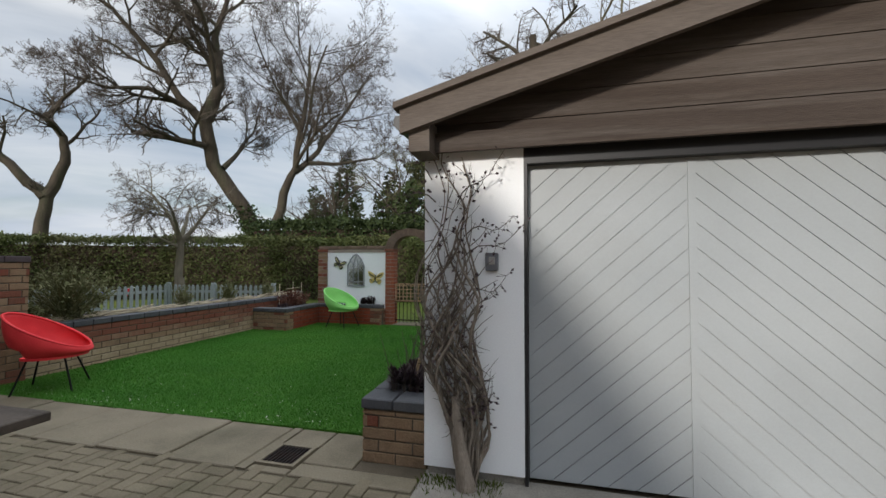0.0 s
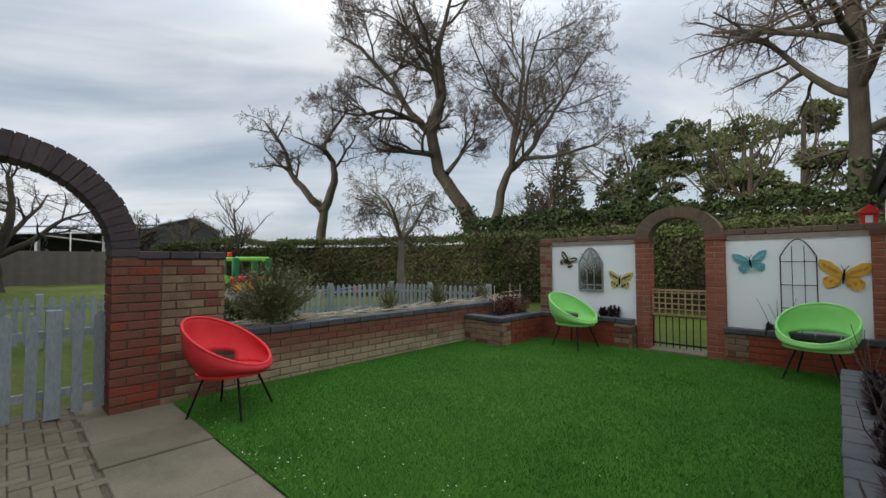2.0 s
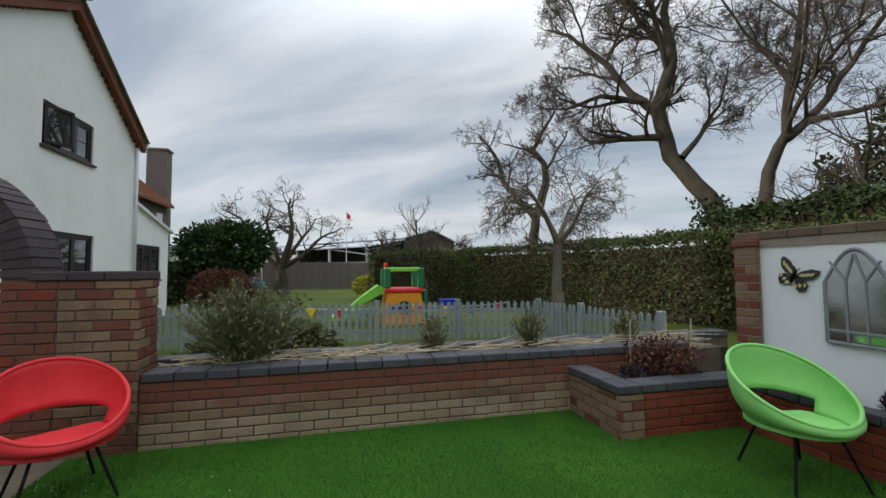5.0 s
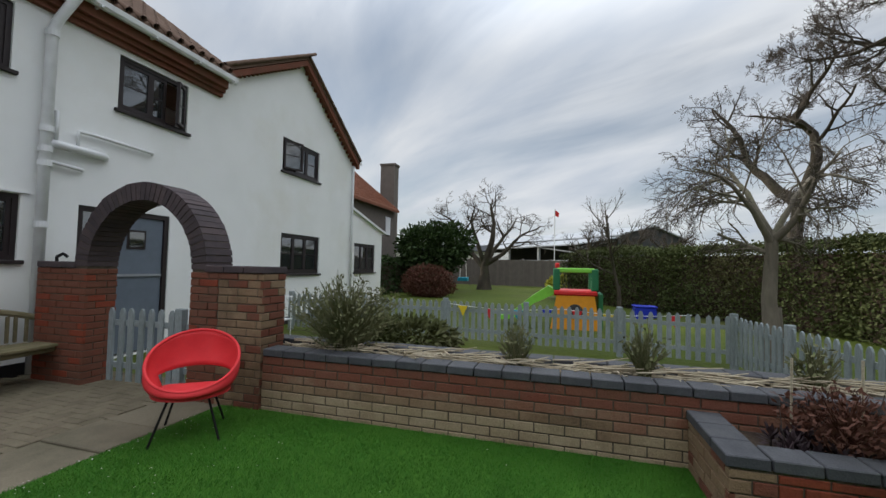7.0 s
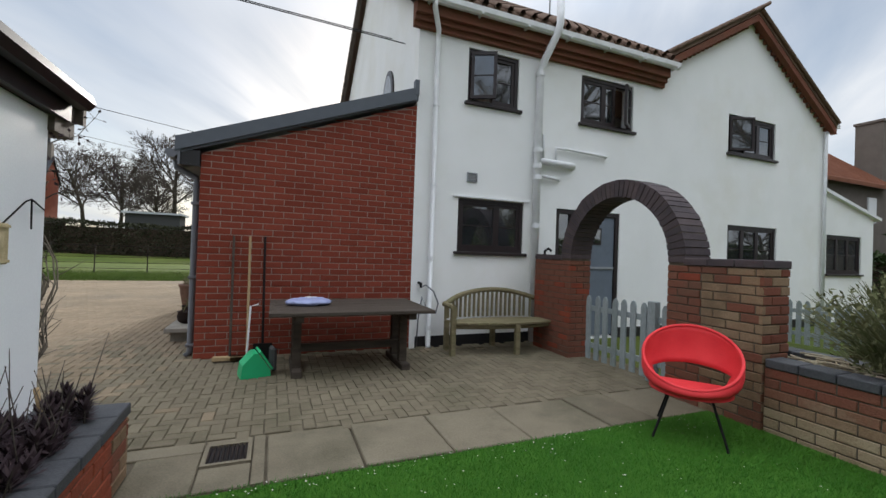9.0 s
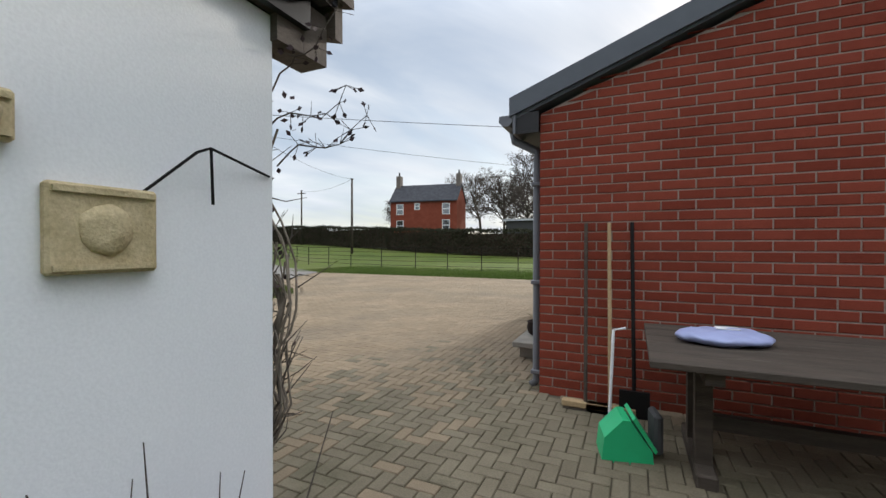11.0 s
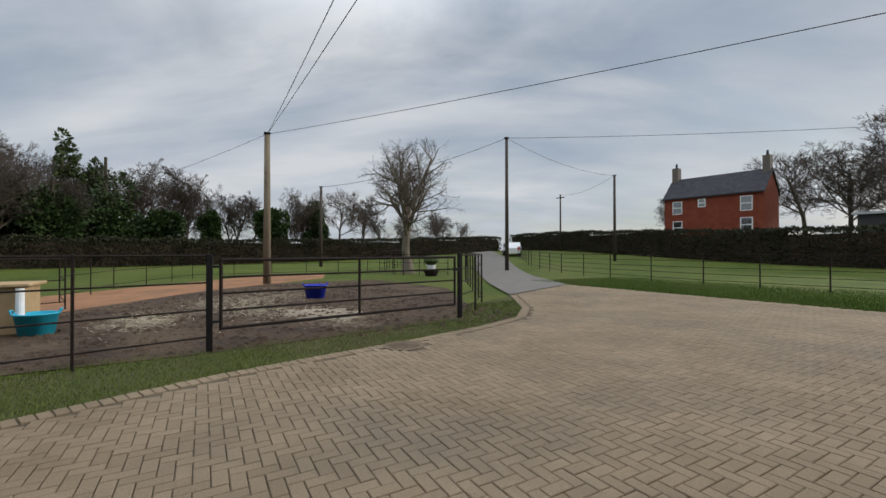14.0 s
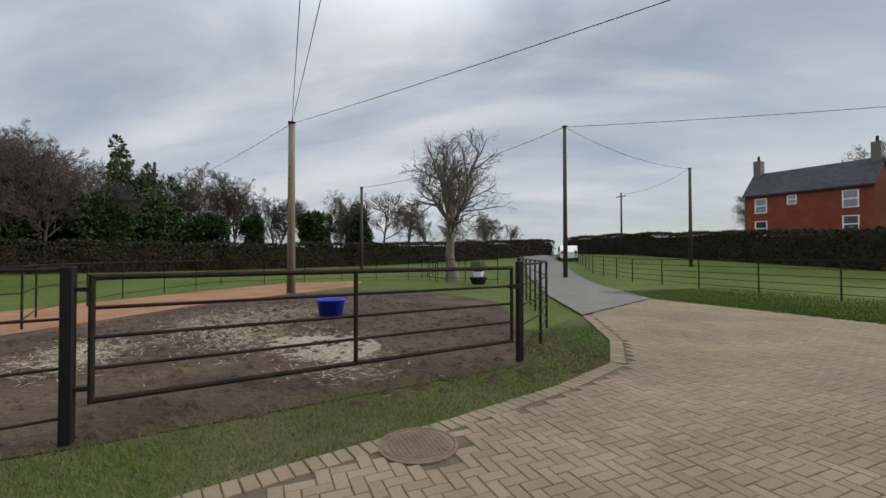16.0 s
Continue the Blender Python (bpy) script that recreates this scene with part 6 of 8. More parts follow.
shaped_tree("huge bare oak with two leaning trunks and a broad twiggy crown", g_at(-19.6, 27.4), (
    ([aside(0.2, -0.15), aside(0.7, 2.6), aside(1.9, 5.4), aside(3.75, 8.3, 0.3), aside(4.35, 11.2)], 0.64, 0.82, 2),
    ([aside(4.35, 11.1), aside(5.9, 12.9, 0.5), aside(8.0, 15.9, 0.2), aside(9.7, 17.5, -0.4), aside(11.4, 18.6)], 0.36, 0.15, 8),
    ([aside(4.3, 11.1), aside(3.5, 14.2, -0.3), aside(3.8, 17.8, 0.2), aside(3.0, 20.8), aside(2.4, 23.4)], 0.46, 0.12, 9),
    ([aside(5.0, 12.0, 0.2), aside(7.6, 12.7, -0.6), aside(9.8, 12.2, -0.8), aside(11.8, 12.8)], 0.24, 0.12, 7),
    ([aside(3.7, 14.6), aside(5.2, 17.6, 0.6), aside(6.4, 20.2, 0.8), aside(7.2, 22.4)], 0.26, 0.12, 7),
    ([aside(3.1, 8.0), aside(2.1, 9.6, 1.0), aside(1.0, 11.4, 1.5), aside(0.4, 14.0, 1.5)], 0.22, 0.15, 6),
    ([aside(-0.2, -0.15), aside(-0.4, 3.0), aside(-1.0, 6.6), aside(-1.9, 8.6), aside(-2.3, 12.4, -0.3), aside(-2.9, 15.8), aside(-3.0, 19.0, 0.3)], 0.52, 0.45, 9),
    ([aside(-1.9, 8.4), aside(-3.2, 9.6, 0.4), aside(-4.9, 12.2, 0.6), aside(-6.9, 15.4, 0.2), aside(-8.2, 18.0)], 0.30, 0.15, 9),
    ([aside(-2.9, 9.2), aside(-5.6, 9.4, -0.5), aside(-8.4, 10.2, -0.6), aside(-10.2, 11.6)], 0.20, 0.2, 7),
    ([aside(-2.2, 11.8), aside(-1.0, 14.2, 0.8), aside(-0.4, 16.6, 0.8)], 0.18, 0.12, 5)),
    4, 5, (7, 7, 5, 3), (0.46, 0.60), 0.34, 0.045, (30, 70), least=0.0115, ivy=1900)
shaped_tree("bare twisted old tree with a forked trunk", g_at(-29.7, 18.7), (
    ([aside(0, -0.15), aside(-0.2, 2.8), aside(-0.5, 5.3)], 0.48, 0.9, 1),
    ([aside(-0.45, 5.2), aside(0.8, 6.5), aside(2.2, 8.2, 0.3), aside(2.5, 9.8), aside(3.3, 11.2, -0.3), aside(4.2, 12.3)], 0.36, 0.30, 9),
    ([aside(2.3, 8.6), aside(3.6, 8.9, 0.3), aside(5.0, 8.6)], 0.14, 0.2, 5),
    ([aside(-0.5, 5.2), aside(-1.3, 7.6), aside(-1.1, 9.2, 0.4), aside(-0.3, 10.3), aside(-1.4, 12.2, 0.3), aside(-2.4, 13.4)], 0.38, 0.30, 10)),
    11, 5, (6, 5, 4, 3), (0.30, 0.55), 0.36, 0.05, (35, 75), least=0.009)
shaped_tree("bare pruned apple tree with thick spreading limbs on the back lawn", (-26.5, 1.4, -0.02), (
    ([(0, 0, -0.1), (0, 0.05, 0.9), (0, 0.0, 1.7)], 0.36, 0.9, 1),
    ([(0, 0, 1.5), (0.3, 0.5, 3.0), (0.2, 0.6, 4.1), (0.4, 0.4, 5.0), (0.3, 0.5, 5.6)], 0.24, 0.35, 8),
    ([(0, 0, 1.4), (-0.3, -1.0, 2.4), (0.1, -1.6, 3.5), (0.2, -2.2, 4.4), (0, -3.2, 4.9)], 0.20, 0.35, 8),
    ([(0, 0, 1.5), (0.2, 1.2, 2.3), (0.4, 2.2, 3.3), (0.3, 3.4, 3.9)], 0.19, 0.35, 8),
    ([(0, 0, 1.6), (0.5, -0.5, 3.2), (0.9, -0.7, 4.2), (1.2, -0.4, 5.1)], 0.17, 0.35, 7),
    ([(0, 0, 1.5), (-0.8, 0.8, 3.0), (-1.4, 1.5, 4.0), (-1.6, 1.8, 4.7)], 0.17, 0.35, 7)),
    9, 4, (4, 4, 3), (0.38, 0.62), 0.30, 0.04, (35, 75), least=0.009)
shaped_tree("small bare apple tree with drooping twigs by the fence", (-8.35, 9.0, -0.02), (
    ([aside(0, -0.1), aside(0.03, 1.0), aside(0.0, 1.9)], 0.12, 0.8, 2),
    ([aside(0, 1.85), aside(0.22, 2.45), aside(0.62, 3.05, 0.2), aside(0.95, 3.3, 0.3)], 0.075, 0.25, 9),
    ([aside(0, 1.85), aside(-0.30, 2.2), aside(-0.62, 2.75, -0.2), aside(-0.85, 3.0, -0.2)], 0.07, 0.25, 9),
    ([aside(0, 1.80), aside(0.1, 2.3, -0.3), aside(0.3, 2.8, -0.8), aside(0.5, 2.9, -1.2)], 0.06, 0.3, 8),
    ([aside(0, 1.85), aside(-0.1, 2.4, 0.3), aside(-0.2, 2.9, 0.8), aside(-0.1, 3.0, 1.2)], 0.06, 0.3, 8)),
    7, 4, (6, 5, 4), (0.62, 0.60), 0.24, -0.10, (30, 75), bark="bark_pale", least=0.0045)
bare_tree("thin bare sapling on the play lawn", (-15.7, 7.8, -0.02), (((0.0, 0.1), 3.4, 0.06),), 15, 3, (9, 6, 5), 0.5, 0.2, 0.06, (25, 55))
bare_tree("tall bare tree beyond the garden wall", g_at(0.9, 23.5), (((0.05, -0.05), 13.5, 0.40),), 21, 5, (11, 7, 6, 5, 4), 0.54, 0.22, -0.02, (35, 75), bark="bark", ivy=5.0, least=0.007)
bare_tree("slender bare birch behind the garage", g_at(4.8, 15.5), (((-0.12, -0.1), 9.0, 0.13), ((0.25, 0.0), 8.0, 0.1)), 23, 4, (10, 7, 6, 4), 0.55, 0.16, 0.0, (30, 70), bark="bark_pale")
bare_tree("bare lopped tree standing in the paddock", g_at(23.3, -9.9), (((0.0, 0.0), 5.5, 0.29),), 31, 5, (13, 6, 5, 4, 3), 0.68, 0.17, 0.08, (34, 64), bark="bark_pale", least=0.006)
MODELS = []
for i in range(5):
    t = bare_tree("bare field tree in the far tree line", (0, 0, 0), (((0.04 * i - 0.08, 0.03), 7.6, 0.2),) if i % 2 else (((0.1, 0.05), 7.2, 0.17), ((-0.14, 0.06), 6.6, 0.14)), 50 + i, 5, (11, 7, 6, 4, 3), 0.60, 0.2, 0.05, (28, 64), group="far tree line", least=0.013)
    MODELS.append(t)
rt = random.Random(3)
SPOTS = [(38, 12.5, 8.4), (41, 14.5, 9.2), (45.5, 17.5, 10.5), (46, 3.5, 8), (45.5, -1.8, 7.0), (46, -8.5, 8.3), (52, -14, 8.5), (60, -20, 8), (48, -18, 5), (36, 17, 9.2), (49, 7.5, 9.5), (50, -28, 4.5), (44, 5.3, 8), (40, 18.5, 10), (38, 21, 10), (44, 12.5, 9.2), (48, 14, 9.8), (52, 2, 8), (54, -4, 8), (50, -9, 7.5), (57, -12, 8), (47, 10.5, 9), (43, 16, 9.5), (41, 9.5, 7.5), (47, 0.5, 7), (35, 20.5, 10), (33, 22, 11), (56, -30, 6), (62, -38, 6), (37, 15, 8.8), (60, -27, 6.5)]
for i, (x, y, h) in enumerate(SPOTS):
    m = Matrix.Translation(g_at(x, y)) @ pose(0, 0, 0, 0, 0, rt.uniform(0, 360)) @ Matrix.Scale(h / 9.9, 4)
    if i < len(MODELS):
        MODELS[i].matrix_world = m
    else:
        copy_thing(MODELS[i % len(MODELS)], m)
BIG = [(19, -64, 14), (12, -62, 15), (5, -63, 14), (36, -55, 8), (-4, -64, 14), (13, -56, 10), (24, -66, 13)]
for i, (x, y, h) in enumerate(BIG):
    t = copy_thing(MODELS[i % len(MODELS)], Matrix.Translation(g_at(x, y)) @ pose(0, 0, 0, 0, 0, rt.uniform(0, 360)) @ Matrix.Diagonal((h / 8.2, h / 8.2, h / 9.6, 1)))
    tagged(t, "bare broad tree beside the farmhouse", "tree", "trees by the farmhouse")
for i, (x, y, h) in enumerate(((-10, 30, 9), (-4.5, 33, 10), (3.5, 31, 10), (-34, 8, 4), (-38, 12, 4.5), (-13, 27, 8), (-33, 13, 4))):
    bare_tree("bare tree behind the garden hedge", g_at(x, y), (((0.05, 0.02), h * 0.85, 0.2),), 100 + i, 4, (9, 6, 5, 4), 0.60, 0.2, 0.03, (28, 65), group="trees behind the hedge", twig="drygreen" if y > 29 else "twig", least=0.011)


def foliage_thing(name, label, category, clumps, n, size, mat, seed, group="", trunk=None, kind=""):
    """Leaf clumps: (centre, radii) ellipsoids filled towards their skin with small leaves."""
    rnd = random.Random(seed)
    t = thing(name, label, category, group, kind)
    s = Shape()
    total = sum(r[0] * r[1] + r[1] * r[2] + r[0] * r[2] for _, r in clumps)
    for c, r in clumps:
        c = Vector(c)
        k = int(n * (r[0] * r[1] + r[1] * r[2] + r[0] * r[2]) / total)
        for _ in range(k):
            q = ball(rnd)
            q = q.normalized() * (rnd.uniform(0.55, 1.0) + 0.12 * noise.noise(q * 3 + c))
            p = c + Vector((q.x * r[0], q.y * r[1], q.z * r[2]))
            d = (q.normalized() + ball(rnd) * 0.9).normalized()
            s.leaf(p, d, ball(rnd).normalized(), size * rnd.uniform(0.6, 1.4), size * rnd.uniform(0.2, 0.38))
    s.part("leaves", mat, t)
    if trunk:
        tk = Shape()
        for a, b, r in trunk:
            tk.tube([Vector(a), Vector(a).lerp(Vector(b), 0.5), Vector(b)], [r, r * 0.8, r * 0.5], 8)
        tk.part("trunk", M["bark"], t, smooth=True)
    return t


def hedge_run(label, line, h, thick, n, size, mat, seed, name="hedge"):
    rnd = random.Random(seed)
    t = thing(name, label, "hedge", kind="stuff")
    s, core = Shape(), bmesh.new()
    lens = [math.dist(a, b) for a, b in zip(line, line[1:])]
    for (a, b), L in zip(zip(line, line[1:]), lens):
        d = Vector((b[0] - a[0], b[1] - a[1], 0)) / L
        w = Vector((-d.y, d.x, 0))
        for _ in range(int(n * L / sum(lens))):
            u, face = rnd.uniform(-0.2, L + 0.2), rnd.random()
            top = h * (1 + 0.10 * noise.noise(Vector((u * 0.5 + a[0], a[1], seed))) + 0.05 * noise.noise(Vector((u * 2.0, a[0], 3))))
            if face < 0.3:
                v, z = rnd.uniform(-thick / 2, thick / 2), top + rnd.gauss(0, 0.05)
            else:
                z = rnd.uniform(0.0, top)
                bulge = 0.22 * noise.noise(Vector((u * 0.9, z * 0.9, a[0])))
                v = (thick / 2 + bulge - rnd.uniform(0, 0.25)) * rnd.choice((-1, 1))
            p = Vector((a[0], a[1], 0)) + d * u + w * v
            p.z = rise(p.x, p.y) + z
            s.leaf(p, (ball(rnd) + w * (1 if v > 0 else -1) * 0.5).normalized(), ball(rnd).normalized(), size * rnd.uniform(0.6, 1.5), size * rnd.uniform(0.2, 0.4))
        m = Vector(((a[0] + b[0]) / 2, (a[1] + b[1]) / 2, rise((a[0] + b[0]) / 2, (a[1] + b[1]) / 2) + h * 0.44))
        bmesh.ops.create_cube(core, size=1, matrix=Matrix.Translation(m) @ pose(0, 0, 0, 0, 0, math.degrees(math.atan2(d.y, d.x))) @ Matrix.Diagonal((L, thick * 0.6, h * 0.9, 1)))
    s.part("leaves", mat, t)
    # solid soil-coloured boxes, not modelled branches, fill the hedge behind the leaves
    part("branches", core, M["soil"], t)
    return t


hedge_run("tall mixed garden hedge with brown and green leaves", [(-20.5, 6.6), (-16.8, 9.9), (-12.5, 12.6), (-8.5, 13.6), (-3.5, 14.2), (1.5, 14.6)], 2.12, 1.5, 95000, 0.085, M["hedge"], 2)
hedge_run("dark evergreen screen along the back lawn", [(-31, -4), (-27, -2.2), (-22, -2.4), (-17, -2.6)], 1.7, 1.2, 9000, 0.14, M["laurel"], 3)
hedge_run("clipped dark field hedge beyond the railing", [(-14, -33), (2, -33), (14, -34), (24, -36.5), (36, -39.5), (52, -42)], 2.35, 1.6, 52000, 0.17, M["far_hedge"], 4)
hedge_run("dark hedge along the far paddock edge", [(34, 22), (36.5, 12), (38.5, 2), (40, -8), (42, -18), (45, -28), (49, -36)], 1.9, 1.4, 42000, 0.17, M["far_hedge"], 5)
hedge_run("dark scrub under the far trees", [(35.5, 22), (39.5, 15), (42.5, 10), (44, 4.5)], 3.0, 3.0, 15000, 0.28, M["far_hedge"], 8)
hedge_run("scrubby evergreen bank behind the garden wall", [(-13.5, 19), (-8, 19.5), (-2, 20.5), (4, 20)], 3.3, 3.0, 30000, 0.18, M["conifer"], 6)
rndw = random.Random(77)
for i, (x, y, h, w, mt) in enumerate(((-16.5, 34, 10.5, 2.6, "conifer"), (-13.4, 36, 9.3, 2.4, "conifer"), (-19, 33, 7.5, 2.2, "conifer"), (-8, 27, 6.5, 2.4, "conifer"), (44.8, 10.3, 10.2, 1.8, "conifer"), (46.5, 8.9, 8.4, 1.7, "conifer"), (45.0, 17.0, 8.5, 2.0, "conifer"))):
    z0 = rise(x, y)
    cl = [((x + rndw.uniform(-0.4, 0.4), y + rndw.uniform(-0.4, 0.4), z0 + h * (0.12 + 0.82 * k / 8)), (w * (1 - k / 9.5) + 0.15, w * (1 - k / 9.5) + 0.15, h * 0.10)) for k in range(9)]
    foliage_thing("conifer", "dark pointed conifer in the tree belt", "tree", cl, 5200, 0.32, M[mt], 200 + i, "conifers", [((x, y, z0 - 0.1), (x, y, z0 + h * 0.9), 0.22)])
for i, (x, y, h) in enumerate(((-11.8, 44, 13.2), (-8.4, 45, 14.2), (-5.5, 42, 12.5), (-2.0, 44, 13.0), (-14.8, 46, 11.5))):
    z0 = rise(x, y)
    cl = [((x + rndw.uniform(-2.2, 2.2), y + rndw.uniform(-2, 2), z0 + h * rndw.uniform(0.45, 0.98)), (rndw.uniform(0.8, 1.5), rndw.uniform(0.8, 1.5), rndw.uniform(0.28, 0.5))) for k in range(16)]
    tr9 = [((x, y, z0 - 0.1), (x + 0.3, y, z0 + h * 0.95), 0.26)] + [((x + 0.1, y, z0 + h * 0.45), tuple(Vector(c[0]) - Vector((0, 0, 0.2))), 0.08) for c in cl[:8]]
    foliage_thing("pine", "tall pine with flat layered green crown", "tree", cl, 5600, 0.30, M["pine"], 230 + i, "pines", tr9)
for i, (x, y, h, w) in enumerate(((42.5, 7.2, 8.3, 2.5), (41.2, 0.2, 4.0, 0.8), (43, -4.4, 4.4, 1.0), (43.4, -5.6, 4.6, 0.9), (45.2, -9.6, 5.2, 1.3), (42.8, 3.6, 4.2, 1.3), (39.5, 9.6, 6.0, 1.8), (38, 14.5, 6, 2.2), (38.5, 17.5, 6.5, 2.4), (41, 12.5, 5.5, 2.2))):
    z0 = rise(x, y)
    cl = [((x + rndw.uniform(-0.3, 0.3) * w, y + rndw.uniform(-0.5, 0.5) * w, z0 + h * rndw.uniform(0.2, 0.9)), (w * rndw.uniform(0.5, 0.85), w * rndw.uniform(0.5, 0.85), h * rndw.uniform(0.14, 0.24))) for k in range(8)]
    foliage_thing("ivy_tree", "dark ivy-clad tree stump in the tree line", "tree", cl, 4200, 0.3, M["laurel"], 260 + i, "ivy-clad trees", [((x, y, z0 - 0.1), (x, y, z0 + h), 0.2)])
foliage_thing("bay_bush", "large rounded dark evergreen bush on the back lawn", "bush", [((-22.0, -0.5, 2.2), (1.75, 1.75, 1.45)), ((-22.3, 0.3, 2.6), (1.2, 1.3, 1.1)), ((-21.6, -1.2, 2.4), (1.1, 1.2, 1.1))], 9000, 0.2, M["laurel"], 300, trunk=[((-22, -0.5, -0.1), (-22, -0.5, 1.8), 0.12), ((-22.1, 0.1, -0.1), (-22.2, 0.6, 1.9), 0.08)])
foliage_thing("beech_bush", "clipped russet brown beech bush", "bush", [((-19.0, 0.2, 0.72), (0.75, 1.25, 0.72)), ((-19.0, 0.2, 0.45), (0.8, 1.3, 0.5))], 7000, 0.10, M["redshrub"], 301)
foliage_thing("gold_shrub", "bright yellow-leaved shrub by the back fence", "bush", [((-21.0, 6.1, 0.6), (0.6, 0.8, 0.5))], 2200, 0.12, M["yellowshrub"], 302)
foliage_thing("low_conifer", "low spreading green conifer behind the bed", "bush", [((-6.3, 4.0, 0.42), (0.5, 0.75, 0.26)), ((-6.2, 3.5, 0.36), (0.45, 0.5, 0.22))], 4500, 0.08, M["hedge"], 303)


def twiggy(name, label, at, h, w, n, seed, leafmat="drygreen", leaves=700, stem="drygreen"):
    """A many-stemmed shrub with small leaves along its stems."""
    rnd = random.Random(seed)
    t = thing(name, label, "shrub", "shrubs in the beds", at=at)
    s, l = Shape(), Shape()
    for _ in range(n):
        a, o = rnd.uniform(0, 6.28), rnd.uniform(0.2, 1)
        tip = Vector((math.cos(a) * w * o, math.sin(a) * w * o, h * rnd.uniform(0.55, 1.0) * (1.1 - 0.4 * o)))
        mid = tip * 0.5 + Vector((-math.cos(a), -math.sin(a), 0)) * w * 0.12 + ball(rnd) * 0.04
        root = Vector((rnd.uniform(-0.05, 0.05), rnd.uniform(-0.05, 0.05), -0.02))
        s.tube([root, mid, tip], [0.007, 0.005, 0.002], 4)
        for k in range(3):
            b = mid.lerp(tip, rnd.uniform(0, 0.8))
            s.tube([b, b + (tip - mid) * 0.4 + ball(rnd) * 0.12 * w], [0.004, 0.0015], 3)
    for _ in range(leaves):
        a, o, z = rnd.uniform(0, 6.28), math.sqrt(rnd.random()), rnd.uniform(0.15, 1.0)
        p = Vector((math.cos(a) * w * o * (0.35 + 0.65 * z), math.sin(a) * w * o * (0.35 + 0.65 * z), h * z * (1.08 - 0.35 * o)))
        l.leaf(p, ball(rnd).normalized(), ball(rnd).normalized(), 0.05, 0.011)
    s.part("stem", M[stem], t)
    l.part("leaves", M[leafmat], t)
    return t


twiggy("lavender_shrub", "large grey-green twiggy shrub in the raised bed", (-4.74, 3.98, 0.46), 0.80, 0.56, 250, 401, leaves=1300)
twiggy("sage_shrub", "small upright grey-green shrub in the raised bed", (-4.70, 5.62, 0.46), 0.46, 0.17, 75, 402, leaves=130)
twiggy("sage_shrub", "small upright grey-green shrub in the raised bed", (-4.72, 6.62, 0.46), 0.50, 0.20, 85, 403, leaves=150)
twiggy("sage_shrub", "tuft of dry stems in the raised bed", (-4.72, 7.75, 0.46), 0.44, 0.18, 60, 404, leaves=200)
twiggy("bronze_shrub", "bare reddish twiggy shrub in the corner planter", (-4.0, 7.55, 0.31), 0.42, 0.36, 70, 405, "redshrub", 900, "redshrub")

# dead stalks and straw lying on the raised bed
rs = random.Random(9)
sh = Shape()
for _ in range(620):
    y0, x0 = rs.uniform(3.3, 8.4), rs.uniform(-4.86, -4.56)
    a, l = rs.gauss(0.5, 0.8), rs.uniform(0.12, 0.55)
    p = Vector((x0, y0, 0.50 + rs.random() ** 2 * 0.10))
    d = Vector((math.sin(a) * 0.45, math.cos(a), rs.uniform(-0.05, 0.14)))
    sh.tube([p, p + d * l * 0.5 + ball(rs) * 0.02, p + d * l], [0.008, 0.007, 0.004], 5)
tagged(new("dead_stalks", sh.mesh("dead_stalks", M["straw"])), "pale dry flower stalks lying on the soil", "dead stalks", "", "stuff")


def rosettes(name, label, area, z, n, size, seed, mat="plum", height=0.14, extra=0):
    """Leafy rosettes massed in a bed: each a whorl of narrow leaves on a short stem."""
    rnd = random.Random(seed)
    t = thing(name, label, "plant", "plants in the planters", kind="stuff")
    l, st9 = Shape(), Shape()
    x0, x1, y0, y1 = area
    for _ in range(n):
        x, y = rnd.uniform(x0, x1), rnd.uniform(y0, y1)
        hh = height * rnd.uniform(0.4, 1.3) * (0.7 + 0.6 * noise.noise(Vector((x * 3, y * 3, seed))))
        top = Vector((x, y, z + max(0.04, hh)))
        st9.tube([Vector((x, y, z - 0.02)), top], [0.006, 0.005], 4)
        for k in range(26):
            a, e = k * 2.4, 1.3 - 1.5 * k / 26
            d = Vector((math.cos(a) * math.cos(e), math.sin(a) * math.cos(e), math.sin(e)))
            l.leaf(top - Vector((0, 0, 0.05 * k / 26)), d, Vector((0, 0, 1)), size * rnd.uniform(0.8, 1.15), size * 0.16)
    for _ in range(extra):
        p = Vector((rnd.uniform(x0, x1), rnd.uniform(y0, y1), z))
        q = p + Vector((rnd.uniform(-0.15, 0.15), rnd.uniform(-0.15, 0.15), rnd.uniform(0.2, 0.5)))
        st9.tube([p, p.lerp(q, 0.5) + ball(rnd) * 0.03, q], [0.004, 0.003, 0.0015], 4)
    l.part("leaves", M[mat], t)
    st9.part("stem", M["twig"], t)
    return t


rosettes("spurge_bed", "dark purple spurge rosettes filling the garage planter", (0.02, 0.30, 2.75, 5.7), 0.33, 470, 0.066, 501, height=0.17, extra=120)
rosettes("heuchera", "dark purple-leaved plants in the corner planter", (-4.1, -3.82, 7.2, 7.9), 0.315, 40, 0.09, 502, height=0.10, extra=10)
rosettes("heather", "dark heather clump before the white panel", (-2.75, -2.45, 8.08, 8.17), 0.315, 34, 0.055, 503, height=0.2)
rosettes("heather", "dark heather clump before the white panel", (-0.72, -0.45, 8.09, 8.17), 0.315, 30, 0.055, 504, height=0.14, extra=14)
stk = thing("plant_stakes", "pale bamboo stakes standing in the corner planter", "plant stakes", kind="stuff")
bm = bmesh.new()
for x, y, h in ((-4.15, 7.35, 0.85), (-4.05, 7.65, 0.88), (-4.02, 7.9, 0.86)):
    tube(bm, [(x, y, 0.30), (x, y + 0.01, h)], 0.007, 6)
tube(bm, [(-4.08, 7.45, 0.74), (-4.04, 7.9, 0.75)], 0.005, 5)
